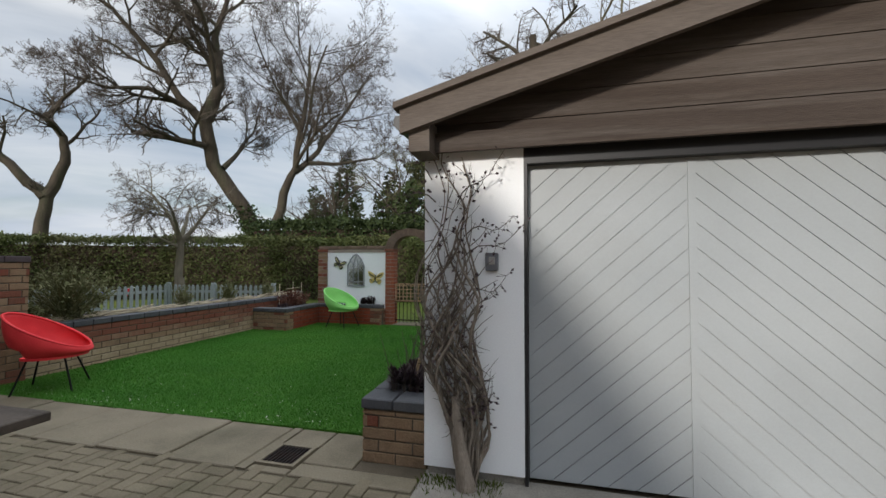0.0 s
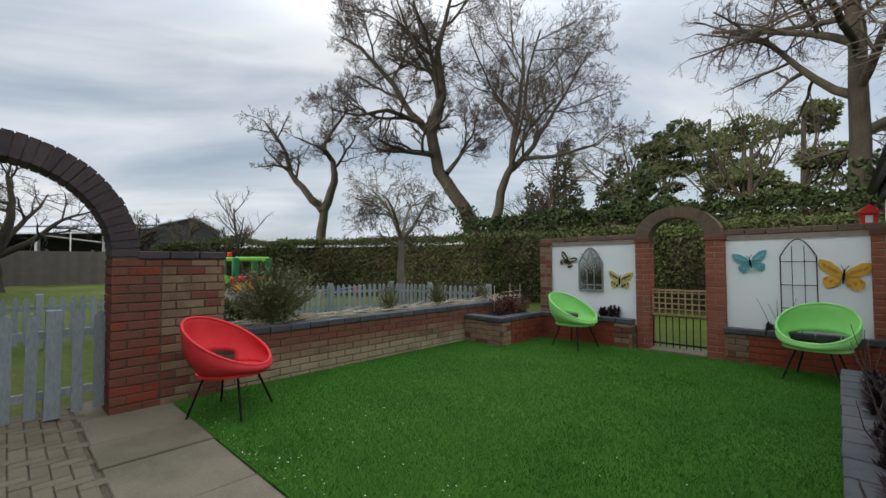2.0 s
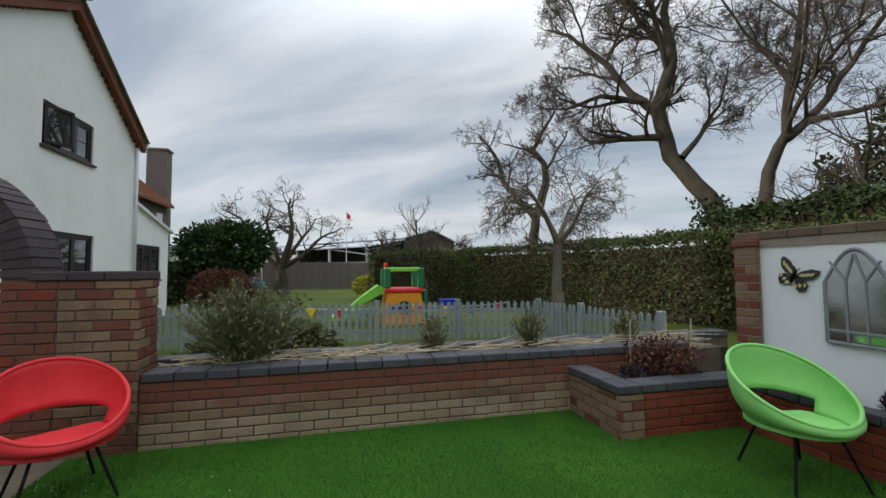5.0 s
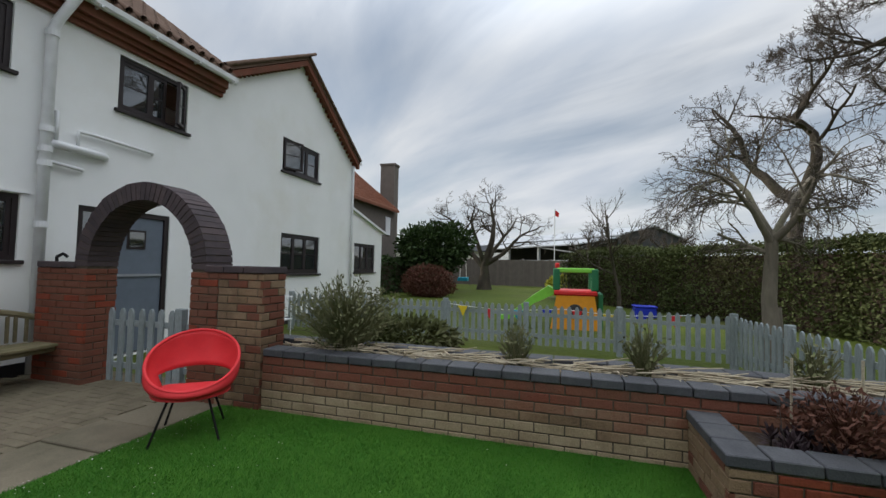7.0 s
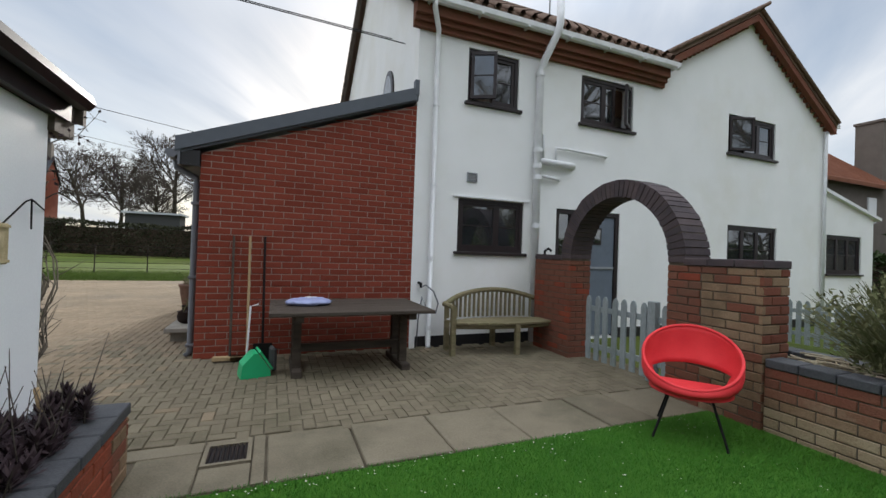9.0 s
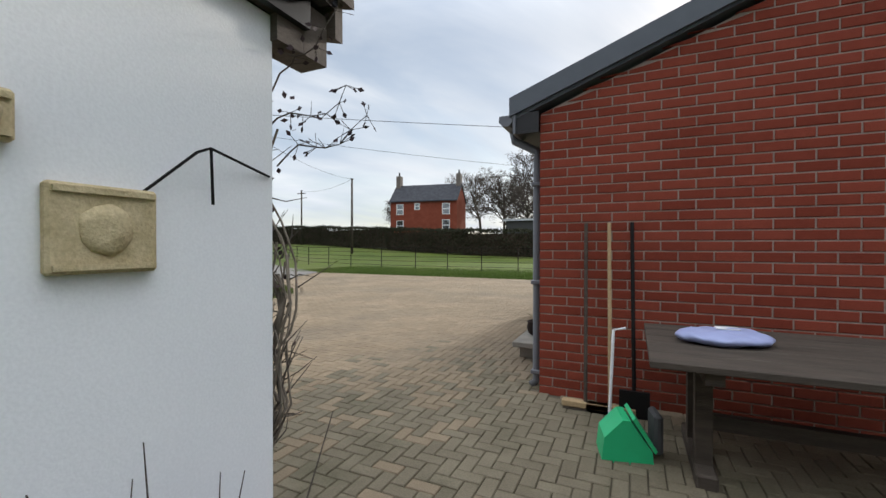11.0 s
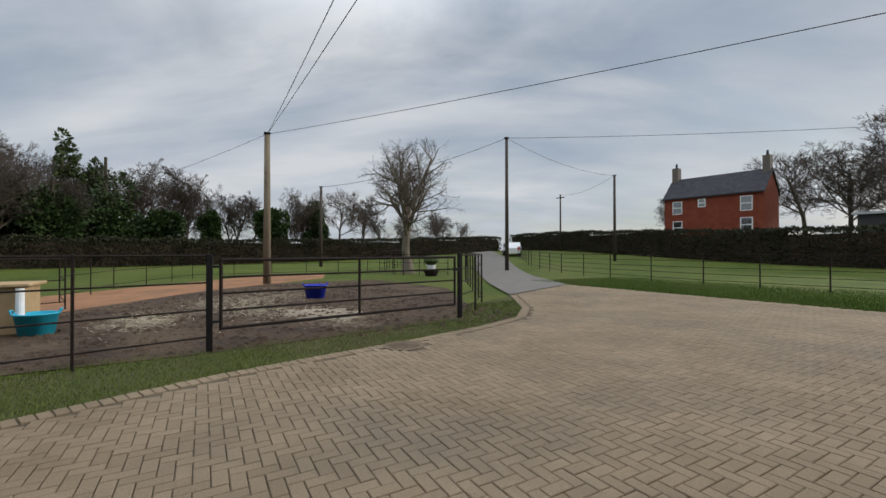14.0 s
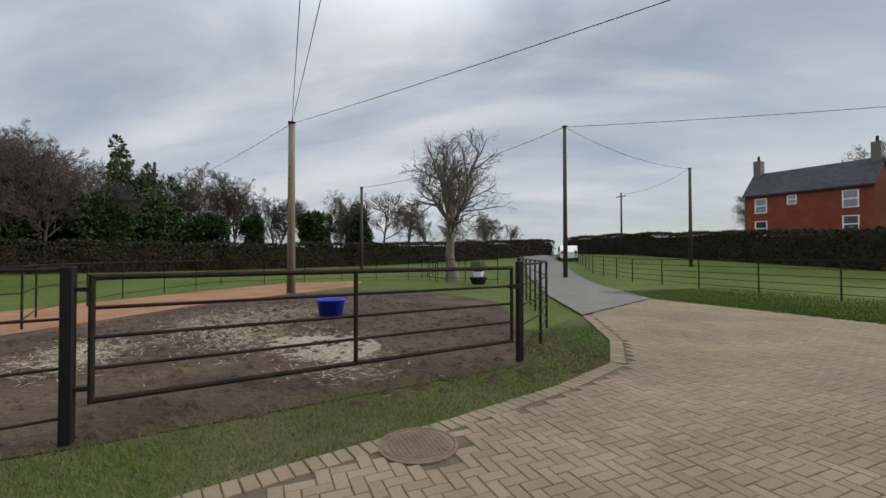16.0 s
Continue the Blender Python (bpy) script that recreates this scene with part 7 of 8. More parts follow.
part("stakes", bm, M["straw"], stk)
cane = thing("bamboo_cane", "split bamboo cane leaning in the garage planter", "cane")
part("cane", tube(bmesh.new(), [(0.10, 2.95, 0.33), (0.20, 2.86, 0.60)], 0.012, 6), M["wood_raw"], cane)

# ---- climbing vine on the garage pier ----
rv = random.Random(33)
vine = thing("climbing_vine", "old bare climbing vine tangled on the white pier", "vine")
vs, vt2, vb2 = Shape(), Shape(), Shape()
LEFT = [(0, 0.55), (0.3, 0.53), (0.5, 0.48), (0.71, 0.36), (0.85, 0.37), (1.05, 0.33), (1.19, 0.34), (1.44, 0.43), (1.68, 0.34), (1.93, 0.38)]
RIGHT = [(0, 0.70), (0.3, 0.72), (0.5, 0.70), (0.71, 0.64), (0.85, 0.61), (1.05, 0.66), (1.19, 0.63), (1.44, 0.58), (1.68, 0.61), (1.93, 0.54)]


def bound(tab, z):
    for (z0, a), (z1, b) in zip(tab, tab[1:]):
        if z <= z1:
            return a + (b - a) * (z - z0) / (z1 - z0)
    return tab[-1][1]


for i in range(40):
    u, ph, fr = rv.random(), rv.uniform(0, 6.28), rv.uniform(3.0, 6.5)
    top = rv.uniform(0.9, 1.92)
    depth = rv.uniform(0.01, 0.10)
    r0 = rv.choice((0.003, 0.004, 0.004, 0.005, 0.006, 0.008, 0.012))
    pts, rad = [], []
    m = 26
    for k in range(m + 1):
        z = top * k / m
        w = 0.5 + (u - 0.5) * min(1, 0.35 + z * 1.4) + 0.46 * math.sin(ph + fr * z) * min(1, z * 2 + 0.3)
        x = bound(LEFT, z) + (bound(RIGHT, z) - bound(LEFT, z)) * min(1.1, max(-0.12, w))
        y = GY0 - 0.012 - depth * (0.6 + 0.4 * math.sin(ph * 2 + 5 * z)) - 0.05 * max(0, 0.3 - z)
        pts.append(Vector((x, y, z)) + ball(rv) * 0.006)
        rad.append(r0 * (1.15 - 0.75 * k / m) + 0.001)
    vs.tube(pts, rad, 6)
    for _ in range(7):
        b = pts[rv.randrange(8, m)]
        q = b + Vector((rv.uniform(-0.10, 0.14), rv.uniform(-0.10, 0.0), rv.uniform(-0.05, 0.18)))
        vt2.tube([b, b.lerp(q, 0.5) + ball(rv) * 0.02, q], [0.003, 0.0022, 0.001], 3)
vs.tube([Vector((0.62, GY0 - 0.10, -0.02)), Vector((0.60, GY0 - 0.11, 0.12)), Vector((0.57, GY0 - 0.09, 0.3)), Vector((0.54, GY0 - 0.07, 0.5))], [0.06, 0.045, 0.03, 0.02], 9)
for x0, z0, x1, z1 in ((0.58, 1.28, 0.93, 1.45), (0.60, 1.42, 0.88, 1.50), (0.62, 1.05, 0.84, 1.17), (0.55, 1.6, 0.82, 1.86), (0.62, 0.42, 0.76, 0.52), (0.42, 1.62, 0.12, 1.72), (0.38, 1.5, 0.05, 1.62), (0.40, 1.75, 0.18, 1.98)):
    a, b = Vector((x0, GY0 - 0.06, z0)), Vector((x1, GY0 - 0.10, z1))
    pts = [a.lerp(b, k / 7) + Vector((0, rv.uniform(-0.02, 0.02), 0.03 * math.sin(k))) for k in range(8)]
    vt2.tube(pts, [0.004 - 0.0004 * k for k in range(8)], 4)
    for p in pts[2:]:
        for _ in range(4):
            d = ball(rv).normalized()
            vt2.tube([p, p + d * 0.04], [0.0015, 0.001], 3)
            vb2.leaf(p + d * 0.035, d, ball(rv).normalized(), 0.026, 0.008)
for _ in range(170):
    z = rv.uniform(0.35, 1.9)
    p = Vector((rv.uniform(bound(LEFT, z), bound(RIGHT, z) + 0.05), GY0 - rv.uniform(0.04, 0.12), z))
    vb2.leaf(p, ball(rv).normalized(), ball(rv).normalized(), 0.028, 0.009)
vs.part("stem", M["vine"], vine, smooth=True)
vt2.part("side_shoot", M["twig"], vine)
tagged(vb2.part("bud", M["plum"], vine), kind="stuff")
mg = Shape()
for _ in range(700):
    p = Vector((rv.uniform(0.34, 0.8), GY0 - abs(rv.gauss(0, 0.08)) - 0.01, -0.01))
    mg.leaf(p, Vector((rv.uniform(-0.6, 0.6), rv.uniform(-0.6, 0.3), 1)).normalized(), ball(rv).normalized(), rv.uniform(0.02, 0.07), 0.003)
tagged(new("weeds", mg.mesh("weeds", M["grass"])), "small green weeds at the foot of the pier", "weeds", "", "stuff")

# ---- grass blades: artificial turf and verge ----
rg = np.random.default_rng(5)


def blades(name, label, inside, x0, x1, y0, y1, n, h, w, mat, category="grass", z=0.0):
    x, y = rg.uniform(x0, x1, n), rg.uniform(y0, y1, n)
    keep = inside(x, y)
    x, y = x[keep], y[keep]
    k = len(x)
    a, hh = rg.uniform(0, 6.283, k), h * rg.uniform(0.5, 1.3, k)
    lx2, ly2 = rg.normal(0, 0.45, k) * hh, rg.normal(0, 0.45, k) * hh
    dx, dy = np.cos(a) * w, np.sin(a) * w
    zz = np.full(k, z)
    v = np.stack([np.stack([x - dx, y - dy, zz], 1), np.stack([x + dx, y + dy, zz], 1), np.stack([x + lx2, y + ly2, zz + hh], 1)], 1).reshape(-1, 3)
    f = np.arange(3 * k).reshape(-1, 3)
    me = bpy.data.meshes.new(name)
    me.from_pydata(v.tolist(), [], f.tolist())
    me.materials.append(mat)
    return tagged(new(name, me), label, category, "", "stuff")


M["turf_blade"] = material("turf_blade", (0.030, 0.122, 0.013), (0.062, 0.205, 0.026), 0.6, 1.1, 30, 0.0, c3=(0.095, 0.22, 0.03), island=0.35)
M["grass_blade"] = material("grass_blade", (0.066, 0.098, 0.018), (0.128, 0.155, 0.038), 0.7, 0.9, 30, 0.0, c3=(0.155, 0.128, 0.07), island=0.4)


M["field_blade"] = material("field_blade", (0.050, 0.092, 0.012), (0.100, 0.145, 0.026), 0.75, 0.6, 30, 0.0, c3=(0.12, 0.125, 0.04), island=0.45)


def in_lawn(x, y):
    return (x > -4.34) & (x < -0.1) & (y > 2.91) & (y < 7.98) & ~((x < -3.62) & (y > 6.84))


blades("turf_pile", "short bright green artificial turf pile", in_lawn, -4.34, -0.1, 2.9, 8.0, 190000, 0.022, 0.0022, M["turf_blade"], z=0.011)


def in_verge(x, y):
    edge = np.interp(y, [p[1] for p in reversed(DRIVE_EDGE)], [p[0] for p in reversed(DRIVE_EDGE)])
    inner = np.interp(y, [-5.0, -3.6, 0.4, 3.6], [9.4, 7.75, 7.15, 6.9])
    patchy = 0.5 + 0.5 * np.sin(x * 3.1 + 2.0 * np.sin(y * 1.7)) * np.sin(y * 2.3 + 1.4 * np.sin(x * 2.2))
    return (x > edge + 0.0) & (x < inner + rg.normal(0, 0.12, len(x))) & (y > -6.6) & (rg.random(len(x)) < 0.55 + 0.45 * patchy)


blades("verge_grass", "rough green grass verge between drive and paddock", in_verge, 4.8, 11, -6.6, 4.2, 270000, 0.042, 0.004, M["grass_blade"], z=-0.02)


def in_field_edge(x, y):
    front = np.interp(x, [-2.4, 4.0, 12.3], [-11.45, -11.43, -11.4])
    return (y < front) & (rg.random(len(x)) < np.clip((y + 17.5) / 5.5, 0.15, 1))


blades("field_grass", "longer green grass between the drive and the railing", in_field_edge, -2.4, 14.5, -17.5, -11.4, 150000, 0.075, 0.006, M["field_blade"], z=-0.02)
bits = Shape()
for _ in range(230):
    p = Vector((rs.uniform(-4.2, -0.2), 2.93 + abs(rs.gauss(0, 1.2)) * rs.random(), 0.032))
    if p.y < 7.5:
        bits.leaf(p, Vector((rs.uniform(-1, 1), rs.uniform(-1, 1), 0.1)).normalized(), Vector((0, 0, 1)), rs.uniform(0.006, 0.015), 0.0045)
tagged(new("fallen_petals", bits.mesh("fallen_petals", M["cream"])), "tiny pale petals scattered on the lawn", "petals", "", "stuff")
# straw and pale slab in the paddock
ss = Shape()
for _ in range(5200):
    cx, cy, sx, sy = rs.choice(((12.5, 0.2, 1.1, 0.45), (11.2, -0.4, 0.9, 0.4), (13.6, -1.2, 0.9, 0.5), (9.4, -1.6, 0.7, 0.3), (10.4, 1.5, 0.6, 0.3)))
    p = Vector((rs.gauss(cx, sx), rs.gauss(cy, sy), 0.0))
    a = rs.uniform(0, 6.28)
    ss.leaf(p, Vector((math.cos(a), math.sin(a), rs.uniform(0, 0.15))).normalized(), Vector((0, 0, 1)), rs.uniform(0.08, 0.22), 0.006)
tagged(new("loose_straw", ss.mesh("loose_straw", M["straw"])), "trampled pale straw strewn on the mud", "straw", "", "stuff")
flat_area("stone_patch", [(8.55, -1.75), (9.2, -2.35), (10.1, -2.3), (10.55, -1.1), (10.2, -0.75), (9.3, -0.95)], 0.004, M["drive_far"], "pale trodden stone patch in the mud", "ground")
md = Shape()
for _ in range(2600):
    x, y = rs.uniform(7.1, 18), rs.uniform(-5, 3.5)
    if y > 2.9 - (x - 12.6) * 0.865:
        continue
    r = rs.uniform(0.03, 0.11)
    c = Vector((x, y, -0.012))
    b = len(md.v)
    md.v += [c + Vector((math.cos(k * 1.2566) * r * rs.uniform(0.7, 1.3), math.sin(k * 1.2566) * r, 0)) for k in range(5)] + [c + Vector((rs.uniform(-0.3, 0.3) * r, 0, r * rs.uniform(0.3, 0.6)))]
    md.f += [(b + k, b + (k + 1) % 5, b + 5) for k in range(5)]
tagged(new("mud_clods", md.mesh("mud_clods", M["mud"])), "small clods of churned mud", "mud", "", "stuff")

# ---- bricks, copings, paving: piece by piece ----
BRICK_MESHES = {}


def brick_mesh(w, h, d, mat, slant=None):
    """A brick face of width w and height h, d deep, softened at the front edge; slant cuts its top."""
    key = (round(w, 3), round(h, 3), round(d, 3), mat.name, slant)
    if slant is None and key in BRICK_MESHES:
        return BRICK_MESHES[key]
    c = 0.004
    z0, z1 = (h, h) if slant is None else slant
    v = [(0, d, 0), (w, d, 0), (w, d, z1), (0, d, z0), (c, 0, c), (w - c, 0, c), (w - c, 0, max(z1 - c, 0.001)), (c, 0, max(z0 - c, 0.001))]
    v2 = [(0, 0.004, 0), (w, 0.004, 0), (w, 0.004, z1), (0, 0.004, z0)]
    v += v2
    f = [(4, 5, 6, 7), (8, 9, 5, 4), (9, 10, 6, 5), (10, 11, 7, 6), (11, 8, 4, 7), (0, 1, 9, 8), (1, 2, 10, 9), (2, 3, 11, 10), (3, 0, 8, 11)]
    me = cells("brick", v, f, mat)
    if slant is None:
        BRICK_MESHES[key] = me
    return me


rb = random.Random(12)


def lay_bricks(parent, origin, along, length, z0, z1, pick, top=None, course=0.075, blen=0.215, joint=0.010, depth=0.03, limit=300, header_every=0):
    """Courses of bricks on a wall face. along: unit vector of the course; the face looks to its right-hand side."""
    along = Vector(along).normalized()
    back = Vector((0, 0, 1)).cross(along)
    rot = Matrix((along, back, Vector((0, 0, 1)))).transposed().to_4x4()
    made, k, z = 0, 0, z0
    rest_v, rest_f, rest_m = [], [], None
    while z + 0.02 < z1:
        h = min(course - joint, z1 - z - joint * 0.5)
        pitch = blen + joint
        u = -(pitch / 2 if k % 2 else 0)
        while u < length - 0.005:
            a, b = max(u, 0), min(u + blen, length)
            u += pitch
            if b - a < 0.03:
                continue
            slant = None
            hh = h
            if top:
                ta, tb = top(a) - z, top(b) - z
                if max(ta, tb) < 0.01:
                    continue
                if min(ta, tb) < h:
                    slant = (round(min(h, max(ta, 0.004)), 3), round(min(h, max(tb, 0.004)), 3))
            mat = pick(a, z)
            me = brick_mesh(b - a, hh, depth, mat, slant)
            m = Matrix.Translation(Vector(origin) + along * a + Vector((0, 0, z)) - back * rb.uniform(-0.001, 0.002)) @ rot @ pose(0, 0, 0, rb.uniform(-0.4, 0.4), 0, rb.uniform(-0.3, 0.3))
            if made < limit:
                ob = new("brick", me)
                ob.parent = parent
                ob.matrix_basis = m
                made += 1
            else:
                o = len(rest_v)
                rest_v += [tuple(m @ q.co) for q in me.vertices]
                rest_f += [tuple(o + i for i in p.vertices) for p in me.polygons]
                rest_m = mat
        z += course
        k += 1
    if rest_v:
        ob = new("bricks", cells("bricks", rest_v, rest_f, rest_m))
        ob.parent = parent
        tagged(ob, kind="stuff")


def only(name):
    return lambda a, z: M[name]


M["brick_new_joined"] = material("brick_new_joined", (0.165, 0.032, 0.018), (0.245, 0.054, 0.032), 0.85, 14, 140, 0.35, island=0.75)
# lean-to end wall, seen close by
lay_bricks(leanto_wall, (0, 0, 0), (-1, 0, 0), 2.53, 0.0, 3.4, lambda a, z: M["brick_new"] if z < 1.82 else M["brick_new_joined"], top=lambda u: lean_z(-u) - 0.01, limit=288)
lay_bricks(leanto_side, (0, -6.5, 0), (0, 1, 0), 6.47, 0.0, 2.3, lambda a, z: M["brick_new_joined"], limit=0)


M["brick_buff"] = material("brick_buff", (0.29, 0.215, 0.130), (0.38, 0.300, 0.195), 0.9, 4, 90, 0.7, c3=(0.17, 0.125, 0.075), per_object=0.4)
M["brick_worn"] = material("brick_worn", (0.20, 0.085, 0.052), (0.24, 0.135, 0.088), 0.9, 6, 90, 0.6, c3=(0.26, 0.19, 0.125), per_object=0.5)


def bed_pick(a, z):
    y = 3.22 + a
    k = z / 0.0757 + 0.4 + 0.5 * noise.noise(Vector((y * 0.8, 5, 1))) + rb.uniform(-0.35, 0.35)
    worn = 0.5 + 0.5 * noise.noise(Vector((y * 1.3, z * 6, 2))) + (0.25 if y < 4.3 else -0.05)
    if k > 4.6:
        return M["brick_red"]
    if k > 3.4:
        return M["brick_worn"]
    return M["brick_buff"] if k < 2.4 else M["brick_old"]


lay_bricks(bed_front, (LWX, 3.325, 0), (0, 1, 0), 4.9, -0.025, 0.50, bed_pick, course=0.0757, joint=0.010)


def coping(parent, items, mat):
    """Blue coping bricks: boxes with eased edges, each one a piece."""
    for x0, x1, y0, y1, z0, z1 in items:
        key = ("cop", round(x1 - x0, 3), round(y1 - y0, 3), round(z1 - z0, 3), mat.name)
        if key not in BRICK_MESHES:
            BRICK_MESHES[key] = mesh_of(boxes((0, x1 - x0, 0, y1 - y0, 0, z1 - z0), bevel=0.006), mat, "coping_brick")
        ob = new("coping_brick", BRICK_MESHES[key])
        ob.parent = parent
        ob.matrix_basis = pose(x0 + rb.uniform(-0.003, 0.003), y0, z0 + rb.uniform(0, 0.003), rb.uniform(-0.15, 0.15), rb.uniform(-0.15, 0.15), 0)


def row_y(x0, x1, ya, yb, z0, z1, p=0.225):
    n = max(1, round((yb - ya) / p))
    s = (yb - ya) / n
    return [(x0, x1, ya + i * s + 0.004, ya + (i + 1) * s - 0.004, z0, z1) for i in range(n)]


def row_x(xa, xb, y0, y1, z0, z1, p=0.225):
    n = max(1, round((xb - xa) / p))
    s = (xb - xa) / n
    return [(xa + i * s + 0.004, xa + (i + 1) * s - 0.004, y0, y1, z0, z1) for i in range(n)]


coping(bed_front, row_y(LWX - 0.20, LWX + 0.012, 3.33, 8.2, 0.502, 0.567), M["brick_blue"])
coping(bed_back, row_y(-5.09, -4.885, 3.0, 9.3, 0.502, 0.567), M["brick_blue"])

# arch piers


def pier_pick(a, z):
    return M["brick_old"] if rb.random() < 0.45 else M["brick_red"]


def paint_or_red(a, z):
    return M["brick_paint"] if rb.random() < 0.2 else M["brick_red"]


yl, yr = AY - AR0, AY + AR0
lay_bricks(arch_left, (AX1, 0.28, 0), (0, 1, 0), yl - 0.28, 0.0, AZ - 0.02, paint_or_red)
lay_bricks(arch_left, (AX1, yl, 0), (-1, 0, 0), AX1 - AX0, 0.0, AZ - 0.02, paint_or_red)
lay_bricks(arch_right, (AX1, yr, 0), (0, 1, 0), 0.34, 0.0, AZ - 0.02, paint_or_red)
lay_bricks(arch_right, (AX1, yr + 0.345, 0), (0, 1, 0), 3.32 - yr - 0.345, 0.0, AZ - 0.02, lambda a, z: M["brick_old"] if rb.random() < 0.75 else M["brick_red"])
lay_bricks(arch_right, (AX0, yr, 0), (1, 0, 0), AX1 - AX0, 0.0, AZ - 0.02, paint_or_red)
lay_bricks(arch_right, (AX1, 3.32, 0), (-1, 0, 0), AX1 - AX0, 0.0, AZ - 0.02, pier_pick)
coping(arch_left, row_y(AX0 - 0.01, AX1 + 0.012, 0.28, AY - AR1 + 0.02, AZ - 0.02, AZ + 0.045), M["brick_arch"])
coping(arch_right, row_y(AX0 - 0.01, AX1 + 0.012, AY + AR1 - 0.02, 3.33, AZ - 0.02, AZ + 0.045), M["brick_arch"])
for sgn, own in ((-1, arch_left), (1, arch_right)):
    y0, y1 = sorted((AY + sgn * (AR0 + 0.006), AY + sgn * (AR1 - 0.01)))
    part("pier_cap", boxes((AX0 + 0.01, AX1 - 0.01, y0, y1, AZ - 0.02, AZ + 0.02)), M["mortar_dark"], own)


def ring_arch(name, label, cy, cz, r0, r1, a0, a1, axis, n, core, mat, squash=1.0):
    """A brick arch: a mortar core and one wedge brick after another."""
    s = setting(name, arc_solid(cy, cz, r0 + 0.008, r1 - 0.008, a0 + 0.008, a1 - 0.008, axis, 0, math.pi, 28, squash), core, label, "arch")
    for i in range(n):
        b0, b1 = math.pi * i / n + 0.006, math.pi * (i + 1) / n - 0.006
        j = rb.uniform(-0.004, 0.004)
        ob = new("arch_brick", mesh_of(arc_solid(cy, cz, r0, r1 + j, a0, a1 + j, axis, b0, b1, 1, squash), mat, "arch_brick"))
        ob.parent = s
    return s


def arc_solid(cy, cz, r0, r1, a0, a1, axis, t0, t1, n, squash):
    bm = bmesh.new()
    pts = [(cy + r1 * math.cos(t0 + (t1 - t0) * k / n), cz + r1 * squash * math.sin(t0 + (t1 - t0) * k / n)) for k in range(n + 1)]
    pts += [(cy + r0 * math.cos(t1 - (t1 - t0) * k / n), cz + r0 * squash * math.sin(t1 - (t1 - t0) * k / n)) for k in range(n + 1)]
    lo, hi = [], []
    for p, q in pts:
        lo.append(bm.verts.new((a0, p, q) if axis == 0 else (p, a0, q)))
        hi.append(bm.verts.new((a1, p, q) if axis == 0 else (p, a1, q)))
    m = len(pts)
    half = n + 1
    for k in range(n):
        for side in (lo, hi):
            bm.faces.new((side[k], side[k + 1], side[m - 2 - k], side[m - 1 - k]))
    for k in range(m):
        bm.faces.new((lo[k], lo[(k + 1) % m], hi[(k + 1) % m], hi[k]))
    bmesh.ops.recalc_face_normals(bm, faces=bm.faces)
    return bm


ring_arch("arch_garden", "round brick garden arch over the picket gate", AY, AZ, AR0, AR1, AX0, AX1, 0, 38, M["mortar_dark"], M["brick_arch"])

# butterfly wall: piers, caps, arch
piers = []
for i, (x0, x1) in enumerate(NP):
    p = setting("pier_%d" % (i + 1), boxes((x0 + 0.006, x1 - 0.006, BY - 0.044, BY + 0.18, -0.03, 1.50)), M["mortar"], "red brick pier of the garden wall", "pier")
    pk = (lambda a, z: M["brick_old"] if rb.random() < 0.5 else M["brick_red"]) if i == 0 else (lambda a, z: M["brick_pier"])
    lay_bricks(p, (x0, BY - 0.05, 0), (1, 0, 0), x1 - x0, 0.0, 1.50, pk)
    if i in (1, 2):
        lay_bricks(p, (x1 if i == 1 else x0, BY - 0.05 if i == 1 else BY + 0.18, 0), (0, 1 if i == 1 else -1, 0), 0.23, 0.0, 1.50, pk)
    coping(p, row_x(x0 - 0.015, x1 + (0.015 if i < 3 else 0), BY - 0.065, BY + 0.19, 1.50, 1.555), M["brick_red"])
    piers.append(p)
for own, xa, xb in ((bw, -3.78, -2.20), (be, -1.13, 0.335)):
    coping(own, row_x(xa, xb, BY - 0.02, BY + 0.15, 1.557, 1.625), M["brick_grim"])
    part("bed_joint", boxes((xa + 0.02, xb - 0.01, BY - 0.01, BY + 0.14, 1.49, 1.557)), M["mortar"], own)
ring_arch("arch_gate", "round brick arch over the iron gate", -1.6875, 1.555, 0.345, 0.53, BY - 0.06, BY + 0.18, 1, 26, M["mortar_dark"], M["brick_grim"], 0.80)
setting("step_gate", boxes((-2.03, -1.345, BY - 0.12, BY + 0.3, -0.03, 0.02), bevel=0.006), M["slab"], "worn stone threshold under the gate", "step")


def planter(name, label, shell_boxes, soil_box, faces, cop):
    s = setting(name, boxes(*shell_boxes), M["mortar_dark"], label, "planter")
    for origin, along, L, z1, pick in faces:
        lay_bricks(s, origin, along, L, 0.0, z1, pick)
    coping(s, cop, M["brick_blue"])
    part("soil", boxes(soil_box), M["soil"], s)
    return s


